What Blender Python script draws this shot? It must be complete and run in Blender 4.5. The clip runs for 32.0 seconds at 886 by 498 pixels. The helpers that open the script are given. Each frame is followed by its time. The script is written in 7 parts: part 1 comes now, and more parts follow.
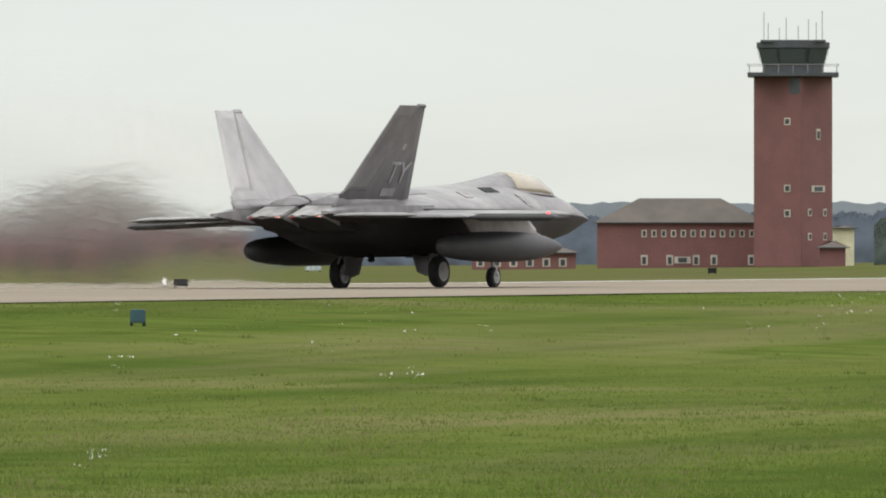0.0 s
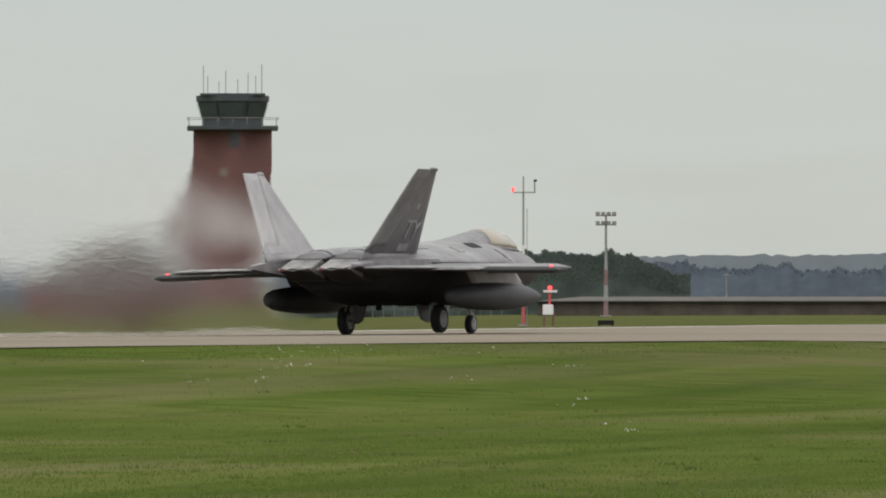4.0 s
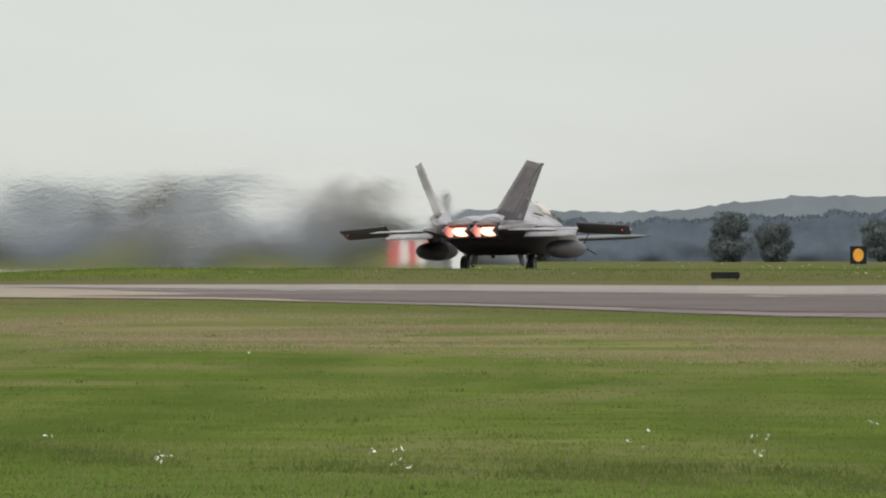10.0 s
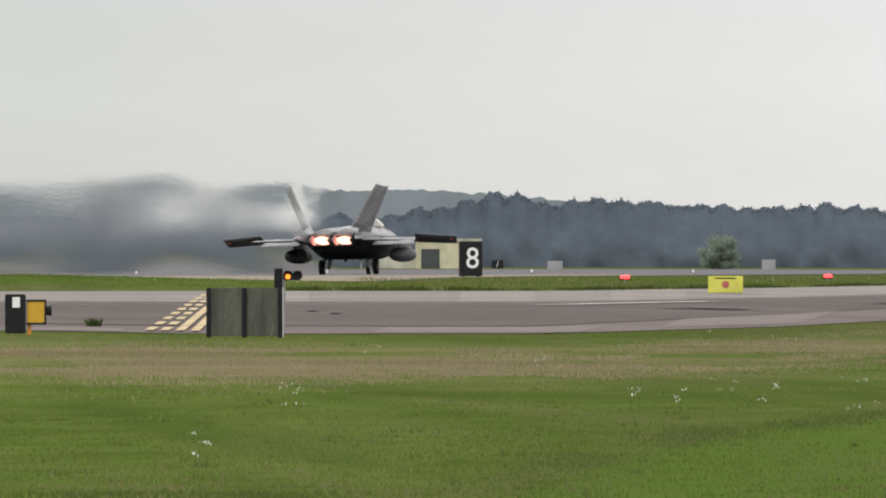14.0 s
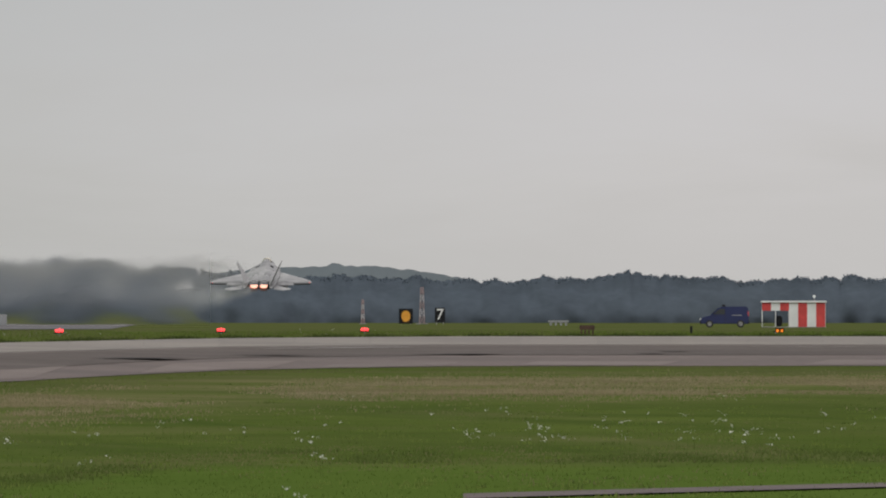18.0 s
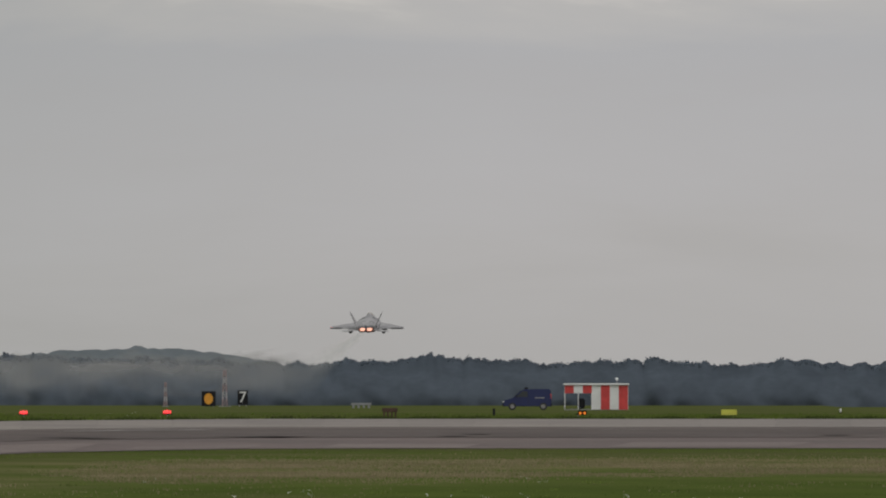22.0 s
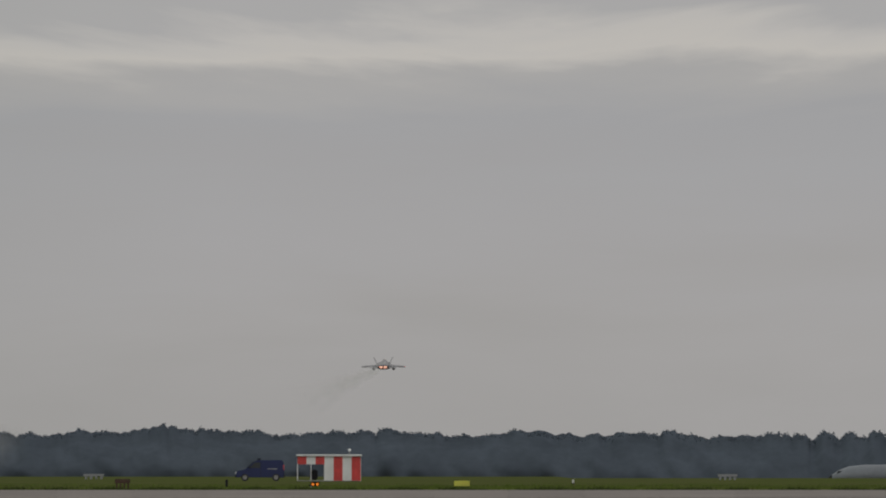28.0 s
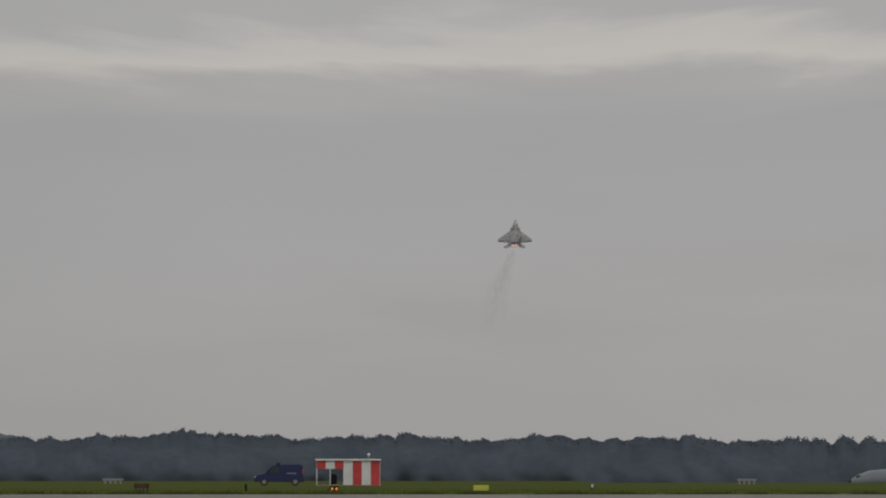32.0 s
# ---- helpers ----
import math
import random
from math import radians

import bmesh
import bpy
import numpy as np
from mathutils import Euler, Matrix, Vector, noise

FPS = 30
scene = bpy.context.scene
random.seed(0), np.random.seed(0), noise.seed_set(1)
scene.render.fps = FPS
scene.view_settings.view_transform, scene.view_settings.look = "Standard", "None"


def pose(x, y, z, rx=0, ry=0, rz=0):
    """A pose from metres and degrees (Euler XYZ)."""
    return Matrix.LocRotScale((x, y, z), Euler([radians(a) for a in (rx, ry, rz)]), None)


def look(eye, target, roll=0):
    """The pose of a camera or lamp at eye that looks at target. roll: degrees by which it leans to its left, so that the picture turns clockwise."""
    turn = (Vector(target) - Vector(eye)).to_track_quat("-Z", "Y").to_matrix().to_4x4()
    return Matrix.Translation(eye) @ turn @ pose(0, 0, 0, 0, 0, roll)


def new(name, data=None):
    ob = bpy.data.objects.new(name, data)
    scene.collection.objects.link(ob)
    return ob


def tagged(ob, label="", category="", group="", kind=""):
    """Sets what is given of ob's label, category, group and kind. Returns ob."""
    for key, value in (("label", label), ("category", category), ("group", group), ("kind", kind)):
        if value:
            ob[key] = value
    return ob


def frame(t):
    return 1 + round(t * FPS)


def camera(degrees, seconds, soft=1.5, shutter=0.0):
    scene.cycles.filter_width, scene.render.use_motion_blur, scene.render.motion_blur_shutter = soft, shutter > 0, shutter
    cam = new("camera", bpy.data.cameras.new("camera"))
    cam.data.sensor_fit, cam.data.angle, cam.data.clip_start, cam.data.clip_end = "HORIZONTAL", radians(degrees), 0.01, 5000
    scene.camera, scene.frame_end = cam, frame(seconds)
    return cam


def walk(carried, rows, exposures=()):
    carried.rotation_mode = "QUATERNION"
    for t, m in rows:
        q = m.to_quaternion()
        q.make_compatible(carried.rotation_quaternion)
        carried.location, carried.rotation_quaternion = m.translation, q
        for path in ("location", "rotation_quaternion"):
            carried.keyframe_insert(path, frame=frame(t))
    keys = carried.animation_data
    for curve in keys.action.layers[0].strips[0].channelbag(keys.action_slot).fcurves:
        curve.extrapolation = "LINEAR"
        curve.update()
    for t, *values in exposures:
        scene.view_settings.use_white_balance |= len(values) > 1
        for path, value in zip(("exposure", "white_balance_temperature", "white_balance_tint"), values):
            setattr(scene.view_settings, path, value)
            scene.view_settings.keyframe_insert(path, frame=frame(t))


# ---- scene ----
from math import atan2, cos, hypot, pi, sin, tan

cam = camera(4.934, 32.0, soft=2.0)
EYE = 1.9
# seconds, heading clockwise from the runway's direction (+y), tilt upwards
VIEW = [
    (0, -28.400, 0.035), (0.5, -28.274, 0.076), (1, -28.035, 0.198), (1.5, -27.859, 0.359), (2, -27.780, 0.475),
    (2.5, -27.581, 0.482), (3, -26.722, 0.438), (3.5, -25.913, 0.379), (5.5, -23.694, 0.249), (6, -22.998, 0.230),
    (6.5, -21.953, 0.220), (7, -20.983, 0.214), (7.5, -20.341, 0.142), (8, -19.705, 0.091), (8.5, -18.285, 0.047),
    (9, -17.180, 0.031), (9.5, -16.601, 0.038), (10, -16.113, 0.041), (10.5, -15.571, 0.060), (11, -14.265, 0.066),
    (11.5, -12.987, 0.025), (12, -11.583, -0.120), (12.5, -10.859, -0.305), (13, -10.481, -0.261), (13.5, -9.603, -0.135),
    (14, -8.494, 0.082), (14.5, -7.868, 0.205), (15, -6.521, 0.331), (15.5, -6.127, 0.368), (17.5, -4.666, 0.277),
    (18, -4.213, 0.387), (18.5, -3.867, 0.526), (19, -3.583, 0.589), (19.5, -3.313, 0.611), (20, -3.089, 0.633),
    (20.5, -3.077, 0.689), (21, -3.058, 0.781), (21.5, -3.061, 0.828), (22, -3.114, 0.847), (22.5, -3.077, 0.859),
    (23, -2.969, 0.853), (23.5, -2.888, 0.834), (24, -2.822, 0.859), (24.5, -2.585, 0.970), (25, -2.277, 1.089),
    (25.5, -2.142, 1.187), (27.5, -1.773, 1.259), (28, -1.625, 1.243), (28.5, -1.672, 1.206), (29, -1.710, 1.187),
    (29.5, -1.698, 1.190), (30, -1.792, 1.158), (30.5, -1.905, 1.136), (31, -1.880, 1.158), (31.5, -1.798, 1.168),
    (32, -1.732, 1.268),
]


def facing(heading, tilt):
    return pose(0, 0, EYE, 90 + tilt, 0, -heading)


walk(cam, [(t, facing(a, p)) for t, a, p in VIEW],
     exposures=[(0, -0.02), (1, -0.14), (2, -0.40), (3, -0.50), (6, -0.36), (8, -0.30), (10, -0.20), (11, -0.18), (12, -0.04), (12.5, 0.16), (13, 0.20), (14, -0.16),
                (15, -0.52), (15.5, -0.60), (18, -0.80), (20, -1.06), (24, -1.28), (28, -1.47), (32, -1.47)])

# ---- light ----
world = bpy.data.worlds.new("overcast_sky")
scene.world = world
world.use_nodes = True
wn, wl = world.node_tree.nodes, world.node_tree.links
wn.clear()


def wnode(kind, **kw):
    n = wn.new(kind)
    for k, v in kw.items():
        n.inputs[k].default_value = v
    return n


sky = wn.new("ShaderNodeTexSky")
sky.sky_type, sky.sun_disc = "NISHITA", False
sky.sun_elevation, sky.sun_rotation = radians(38), radians(200)
coords = wn.new("ShaderNodeTexCoord")
stretch = wn.new("ShaderNodeMapping")
stretch.inputs["Scale"].default_value = (16.0, 16.0, 80.0)
wl.new(coords.outputs["Generated"], stretch.inputs["Vector"])
cloud = wnode("ShaderNodeTexNoise", Scale=1.0, Detail=7.0, Roughness=0.55, Distortion=0.4)
wl.new(stretch.outputs[0], cloud.inputs["Vector"])
split = wn.new("ShaderNodeSeparateXYZ")
wl.new(coords.outputs["Generated"], split.inputs[0])
wave = wn.new("ShaderNodeMath")
wave.operation = "MULTIPLY_ADD"
wave.inputs[1].default_value, wave.inputs[2].default_value = 0.030, -0.015
wl.new(cloud.outputs["Fac"], wave.inputs[0])
lifted = wn.new("ShaderNodeMath")
lifted.operation = "ADD"
wl.new(wave.outputs[0], lifted.inputs[0])
wl.new(split.outputs["Z"], lifted.inputs[1])
span = wnode("ShaderNodeMapRange", **{"From Min": 0.0, "From Max": 0.1})
wl.new(lifted.outputs[0], span.inputs["Value"])
grey = wn.new("ShaderNodeValToRGB")
LAYERS = ((0.0, 0.74, 0.735, 0.72), (0.14, 0.75, 0.745, 0.74), (0.24, 0.735, 0.735, 0.745), (0.33, 0.70, 0.71, 0.73), (0.385, 0.76, 0.755, 0.745),
          (0.415, 1.0, 0.97, 0.91), (0.438, 0.94, 0.92, 0.88), (0.465, 0.75, 0.75, 0.75), (0.6, 0.72, 0.72, 0.72), (1.0, 0.78, 0.78, 0.78))
for k, (at, r, g, bl) in enumerate(LAYERS):
    e = grey.color_ramp.elements[k] if k < 2 else grey.color_ramp.elements.new(at)
    e.position, e.color = at, (r, g, bl, 1)
wl.new(span.outputs[0], grey.inputs["Fac"])
mottle = wn.new("ShaderNodeMix")
mottle.data_type, mottle.blend_type = "RGBA", "OVERLAY"
mottle.inputs["Factor"].default_value = 0.3
wl.new(grey.outputs[0], mottle.inputs["A"])
wl.new(cloud.outputs["Fac"], mottle.inputs["B"])
scaled = wn.new("ShaderNodeMix")
scaled.data_type, scaled.blend_type = "RGBA", "MULTIPLY"
scaled.inputs["Factor"].default_value = 1.0
scaled.inputs["B"].default_value = (0.1, 0.1, 0.1, 1)
wl.new(sky.outputs[0], scaled.inputs["A"])
cover = wn.new("ShaderNodeMix")
cover.data_type = "RGBA"
cover.inputs["Factor"].default_value = 0.93
wl.new(scaled.outputs["Result"], cover.inputs["A"])
wl.new(mottle.outputs["Result"], cover.inputs["B"])
zenith = wn.new("ShaderNodeMath")
zenith.operation = "MULTIPLY_ADD"
zenith.use_clamp = False
zenith.inputs[1].default_value, zenith.inputs[2].default_value = 1.9, 1.0
above = wn.new("ShaderNodeMath")
above.operation = "MAXIMUM"
above.inputs[1].default_value = 0.0
wl.new(split.outputs["Z"], above.inputs[0])
wl.new(above.outputs[0], zenith.inputs[0])
west = wnode("ShaderNodeMapRange", **{"From Min": -0.30, "From Max": -0.05})
wl.new(split.outputs["X"], west.inputs["Value"])
tint = wn.new("ShaderNodeValToRGB")
for k, (at, r, g, bl) in enumerate(((0.0, 1.06, 1.11, 1.055), (0.45, 0.99, 1.015, 0.985), (1.0, 1.325, 1.30, 1.305))):
    e = tint.color_ramp.elements[k] if k < 2 else tint.color_ramp.elements.new(at)
    e.position, e.color = at, (r, g, bl, 1)
wl.new(west.outputs[0], tint.inputs["Fac"])
tinted = wn.new("ShaderNodeMix")
tinted.data_type, tinted.blend_type = "RGBA", "MULTIPLY"
tinted.inputs["Factor"].default_value = 1.0
wl.new(cover.outputs["Result"], tinted.inputs["A"])
wl.new(tint.outputs[0], tinted.inputs["B"])
back = wnode("ShaderNodeBackground", Strength=1.0)
wl.new(zenith.outputs[0], back.inputs["Strength"])
wl.new(tinted.outputs["Result"], back.inputs["Color"])
wout = wn.new("ShaderNodeOutputWorld")
wl.new(back.outputs[0], wout.inputs[0])

sun = new("sun", bpy.data.lights.new("sun", "SUN"))
sun.data.energy, sun.data.angle, sun.data.color = 0.6, radians(30), (1.0, 0.97, 0.92)
sun.matrix_world = look((0, 0, 50), (60 * sin(radians(20)), 60 * cos(radians(20)), 0))


# ---- materials ----
def material(name, base, rough=0.7, metal=0.0, vary=0.15, scale=1.0, bump=0.0, second=None, fine=12.0, stretch_by=(1, 1, 1),
             spec=0.5, emit=None, power=0.0, alpha=1.0, island=0.0):
    """A surface with broad stains and a fine grain, in object space."""
    m = bpy.data.materials.new(name)
    m.use_nodes = True
    nt = m.node_tree
    b = nt.nodes["Principled BSDF"]
    b.inputs["Roughness"].default_value, b.inputs["Metallic"].default_value = rough, metal
    b.inputs["Specular IOR Level"].default_value = spec
    tc = nt.nodes.new("ShaderNodeTexCoord")
    mp = nt.nodes.new("ShaderNodeMapping")
    mp.inputs["Scale"].default_value = stretch_by
    nt.links.new(tc.outputs["Object"], mp.inputs[0])
    broad, grain = nt.nodes.new("ShaderNodeTexNoise"), nt.nodes.new("ShaderNodeTexNoise")
    broad.inputs["Scale"].default_value, broad.inputs["Detail"].default_value = scale, 4
    grain.inputs["Scale"].default_value, grain.inputs["Detail"].default_value = scale * fine, 3
    for n in (broad, grain):
        nt.links.new(mp.outputs[0], n.inputs["Vector"])
    c2 = second or tuple(max(0, c * (1 - 2.2 * vary)) for c in base)
    mix = nt.nodes.new("ShaderNodeMix")
    mix.data_type = "RGBA"
    mix.inputs["A"].default_value, mix.inputs["B"].default_value = (*base, 1), (*c2, 1)
    ramp = nt.nodes.new("ShaderNodeMapRange")
    ramp.inputs["From Min"].default_value, ramp.inputs["From Max"].default_value = 0.35, 0.65
    nt.links.new(broad.outputs["Fac"], ramp.inputs["Value"])
    nt.links.new(ramp.outputs[0], mix.inputs["Factor"])
    mul = nt.nodes.new("ShaderNodeMix")
    mul.data_type, mul.blend_type = "RGBA", "OVERLAY"
    mul.inputs["Factor"].default_value = min(1, vary * 2)
    nt.links.new(mix.outputs["Result"], mul.inputs["A"])
    nt.links.new(grain.outputs["Fac"], mul.inputs["B"])
    last = mul.outputs["Result"]
    if island:
        geo = nt.nodes.new("ShaderNodeNewGeometry")
        sh = nt.nodes.new("ShaderNodeHueSaturation")
        rng = nt.nodes.new("ShaderNodeMapRange")
        rng.inputs["To Min"].default_value, rng.inputs["To Max"].default_value = 1 - island, 1 + island
        nt.links.new(geo.outputs["Random Per Island"], rng.inputs["Value"])
        nt.links.new(rng.outputs[0], sh.inputs["Value"])
        nt.links.new(last, sh.inputs["Color"])
        last = sh.outputs[0]
    nt.links.new(last, b.inputs["Base Color"])
    if bump:
        bp = nt.nodes.new("ShaderNodeBump")
        bp.inputs["Strength"].default_value = bump
        nt.links.new(grain.outputs["Fac"], bp.inputs["Height"])
        nt.links.new(bp.outputs[0], b.inputs["Normal"])
    if emit:
        b.inputs["Emission Color"].default_value = (*emit, 1)
        b.inputs["Emission Strength"].default_value = power
    b.inputs["Alpha"].default_value = alpha
    return m


GREY = material("jet_grey_paint", (0.25, 0.243, 0.24), 0.5, 0.1, 0.22, 0.45, second=(0.155, 0.15, 0.155), fine=6, spec=0.4)
# fin greys: the dark one has shade in its tone, the pale one light
GREY_DARK = material("jet_shaded_fin_grey", (0.20, 0.195, 0.195), 0.5, 0.1, 0.15, 0.5, second=(0.105, 0.102, 0.107), fine=5, stretch_by=(1, 1, 0.5), spec=0.3)
GREY_PALE = material("jet_lit_fin_pale_grey", (0.345, 0.336, 0.336), 0.5, 0.1, 0.12, 0.6, second=(0.25, 0.242, 0.242), fine=5, stretch_by=(1, 1, 0.5), spec=0.35)
# aileron grey darkened to hold the shade on its lower side
AILERON_SHADE = material("aileron_shade_grey", (0.05, 0.05, 0.052), 0.6, 0.0, 0.1, 1.0, spec=0.2)
TANK = material("tank_grey_paint", (0.060, 0.061, 0.066), 0.55, 0.0, 0.1, 0.7, spec=0.3)
# near-black that puts the shade under the jet into its colour; also seams
BELLY = material("jet_shade_and_seam_black", (0.028, 0.027, 0.029), 0.6, 0.0, 0.15, 0.8, spec=0.2)
SOFTWIN = material("grey_perspex", (0.16, 0.17, 0.165), 0.2, 0, 0.05)
GEAR_WHITE = material("gear_white_paint", (0.55, 0.55, 0.54), 0.5, 0, 0.1, 4)
RUBBER = material("tyre_rubber", (0.025, 0.025, 0.027), 0.85, 0, 0.15, 6)
STEEL = material("bare_steel", (0.35, 0.34, 0.33), 0.4, 0.8, 0.15, 3)
NOZZLE = material("nozzle_metal", (0.27, 0.255, 0.25), 0.5, 0.3, 0.25, 2)
BURN = material("burner_lining", (0.06, 0.045, 0.042), 0.6, 0, 0.2, 3)
BURN_CORE = material("burner_core", (1, 0.7, 0.5), 0.6, emit=(1.0, 0.50, 0.36), power=3.0)
GEAR_GREY = material("gear_leg_grey_paint", (0.30, 0.30, 0.295), 0.5, 0, 0.15, 4)
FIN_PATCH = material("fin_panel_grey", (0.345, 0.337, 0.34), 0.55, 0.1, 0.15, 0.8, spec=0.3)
CODE_GREY = material("faded_stencil_grey", (0.33, 0.33, 0.335), 0.6)
GOLD_GLASS = material("gold_canopy_glass", (0.37, 0.335, 0.26), 0.14, 0.4, 0.08, 1)
BLACK = material("matt_black", (0.016, 0.016, 0.018), 0.75, 0, 0.1, 3, spec=0.15)
RED_LIGHT = material("red_beacon_lens", (0.8, 0.05, 0.05), 0.3, emit=(1.0, 0.06, 0.06), power=3.5)
BRICK = material("red_brick", (0.158, 0.069, 0.062), 0.85, 0, 0.12, 0.35, second=(0.130, 0.058, 0.053), fine=20, bump=0.1)
ROOF = material("brown_roof_tiles", (0.085, 0.072, 0.060), 0.85, 0, 0.12, 0.4, fine=15, bump=0.2)
CONC = material("pale_slab_concrete", (0.205, 0.182, 0.163), 0.9, 0, 0.16, 0.06, second=(0.160, 0.142, 0.132), fine=25, spec=0.05)
SLAB = material("cast_concrete_slab", (0.205, 0.182, 0.163), 0.9, 0, 0.14, 0.08, second=(0.168, 0.149, 0.138), fine=25, spec=0.05)


def by_piece(m, spread):
    """Give every piece a tone of its own."""
    nt = m.node_tree
    b = nt.nodes["Principled BSDF"]
    last = b.inputs["Base Color"].links[0].from_socket
    info = nt.nodes.new("ShaderNodeObjectInfo")
    r = nt.nodes.new("ShaderNodeMapRange")
    r.inputs["To Min"].default_value, r.inputs["To Max"].default_value = 1 - spread, 1 + spread * 0.6
    hue = nt.nodes.new("ShaderNodeHueSaturation")
    nt.links.new(info.outputs["Random"], r.inputs["Value"])
    nt.links.new(r.outputs[0], hue.inputs["Value"])
    nt.links.new(last, hue.inputs["Color"])
    nt.links.new(hue.outputs[0], b.inputs["Base Color"])


by_piece(SLAB, 0.10)
DARKWIN = material("dark_window_glass", (0.04, 0.045, 0.05), 0.12, 0, 0.05)
WHITE = material("white_paint", (0.75, 0.75, 0.73), 0.55, 0, 0.06, 1.5)
RED = material("red_paint", (0.62, 0.06, 0.055), 0.5, 0, 0.1, 1.5)
MAST_RED = material("weathered_red_paint", (0.42, 0.10, 0.09), 0.6, 0, 0.15, 1.5)
CAB = material("tower_cab_dark", (0.05, 0.058, 0.062), 0.35, 0.1, 0.1, 1)
BANK = material("weathered_brown_brick", (0.095, 0.080, 0.062), 0.9, 0, 0.2, 0.4)
CABGLASS = material("tinted_cab_glass", (0.06, 0.075, 0.075), 0.1, 0.2, 0.05, 1)
CREAM = material("cream_render", (0.55, 0.52, 0.36), 0.8, 0, 0.1, 0.6)
BEIGE = material("pale_beige_concrete", (0.46, 0.44, 0.36), 0.85, 0, 0.15, 0.5)
GRASS = material("mown_grass", (0.074, 0.098, 0.022), 0.95, 0, 0.3, 0.045, second=(0.054, 0.080, 0.016), fine=14, spec=0.0)
# reds and whites for far masts and barriers, with distance haze mixed in
HAZY_RED = material("hazed_red_paint", (0.22, 0.135, 0.13), 0.7, 0, 0.1, 1.5)
HAZY_WHITE = material("hazed_white_paint", (0.28, 0.28, 0.285), 0.7, 0, 0.06, 1.5)
FAINT_RED = material("distant_hazed_red_paint", (0.34, 0.24, 0.24), 0.7, 0, 0.1, 1.5)
FAINT_WHITE = material("distant_hazed_white_paint", (0.46, 0.43, 0.43), 0.7, 0, 0.06, 1.5)
STRAW_DULL = material("thin_dry_grass_blades", (0.205, 0.188, 0.092), 0.9, 0, 0.15, 0.08, second=(0.155, 0.16, 0.062), spec=0.0, island=0.08)
BLADES = material("grass_blades", (0.116, 0.152, 0.035), 0.9, 0, 0.15, 0.05, second=(0.097, 0.136, 0.027), spec=0.0, island=0.08)
BLADES_ROUGH = material("rough_grass_blades", (0.098, 0.145, 0.030), 0.9, 0, 0.15, 0.05, second=(0.078, 0.122, 0.022), spec=0.0, island=0.08)
STRAW = material("dry_grass_blades", (0.315, 0.258, 0.165), 0.9, 0, 0.15, 0.08, second=(0.235, 0.195, 0.115), spec=0.0, island=0.10)
LUSH = material("lush_grass_blades", (0.160, 0.204, 0.052), 0.9, 0, 0.15, 0.05, second=(0.135, 0.180, 0.040), spec=0.0, island=0.08)
TALL = material("rank_dark_grass", (0.108, 0.140, 0.040), 0.9, 0, 0.2, 0.2, second=(0.088, 0.118, 0.031), spec=0.0, island=0.08)
ROUGH = material("rough_dark_grass", (0.062, 0.080, 0.026), 0.9, 0, 0.2, 0.2, second=(0.048, 0.064, 0.020), spec=0.0, island=0.08)
RUNWAY = material("runway_concrete", (0.212, 0.180, 0.138), 0.9, 0, 0.12, 0.05, second=(0.184, 0.156, 0.122), fine=30, spec=0.05)
TAXI = material("worn_taxiway_asphalt", (0.132, 0.106, 0.099), 0.9, 0, 0.18, 0.06, second=(0.104, 0.085, 0.081), fine=30, spec=0.05)
TAXI_PALE = material("repaired_taxiway_asphalt", (0.158, 0.130, 0.120), 0.9, 0, 0.15, 0.08, second=(0.138, 0.113, 0.105), fine=30, spec=0.05)
RUNWAY_DARK = material("rubbered_runway_asphalt", (0.120, 0.112, 0.116), 0.9, 0, 0.12, 0.05, second=(0.10, 0.094, 0.098), fine=30, spec=0.05)
TAXI_DARK = material("dark_asphalt", (0.074, 0.061, 0.056), 0.9, 0, 0.2, 0.08, second=(0.096, 0.079, 0.073), fine=20, spec=0.05)
TAXI_STAIN = material("oil_stained_asphalt", (0.030, 0.027, 0.027), 0.9, 0, 0.2, 0.3, second=(0.05, 0.043, 0.043), spec=0.05)
PAINT_W = material("white_line_paint", (0.62, 0.62, 0.60), 0.7, 0, 0.12, 0.3)
PAINT_DULL = material("worn_white_line_paint", (0.45, 0.43, 0.40), 0.8, 0, 0.15, 0.3)
PAINT_Y = material("yellow_line_paint", (0.44, 0.32, 0.155), 0.7, 0, 0.15, 0.3)
YELLOW = material("yellow_sign_face", (0.60, 0.35, 0.018), 0.5, 0, 0.08, 2)
ORANGE = material("orange_disc_paint", (0.75, 0.33, 0.03), 0.5, 0, 0.06, 2)
LIME = material("lime_yellow_paint", (0.60, 0.58, 0.09), 0.5, 0, 0.08, 2)
STAINED = material("weathered_board", (0.10, 0.10, 0.075), 0.85, 0, 0.3, 1.2, second=(0.05, 0.05, 0.04), stretch_by=(3, 3, 0.5))
BLUE = material("dark_blue_car_paint", (0.024, 0.032, 0.105), 0.25, 0.1, 0.05, 1)
TANKER = material("tanker_grey_paint", (0.140, 0.154, 0.168), 0.5, 0.05, 0.08, 0.15)
CARGO = material("transport_dark_grey", (0.105, 0.115, 0.122), 0.6, 0.05, 0.08, 0.15)
# LEAF, FAR_LEAF, WOODS and WOOD_MASS have distance haze mixed into their colour
LEAF = material("tree_leaves", (0.115, 0.132, 0.108), 0.9, 0, 0.2, 0.15, second=(0.095, 0.112, 0.094), island=0.12, spec=0.0)
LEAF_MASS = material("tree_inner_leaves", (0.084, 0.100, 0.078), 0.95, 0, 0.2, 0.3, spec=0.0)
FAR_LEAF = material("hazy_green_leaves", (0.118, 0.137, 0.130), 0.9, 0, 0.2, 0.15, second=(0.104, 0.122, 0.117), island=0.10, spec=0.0)
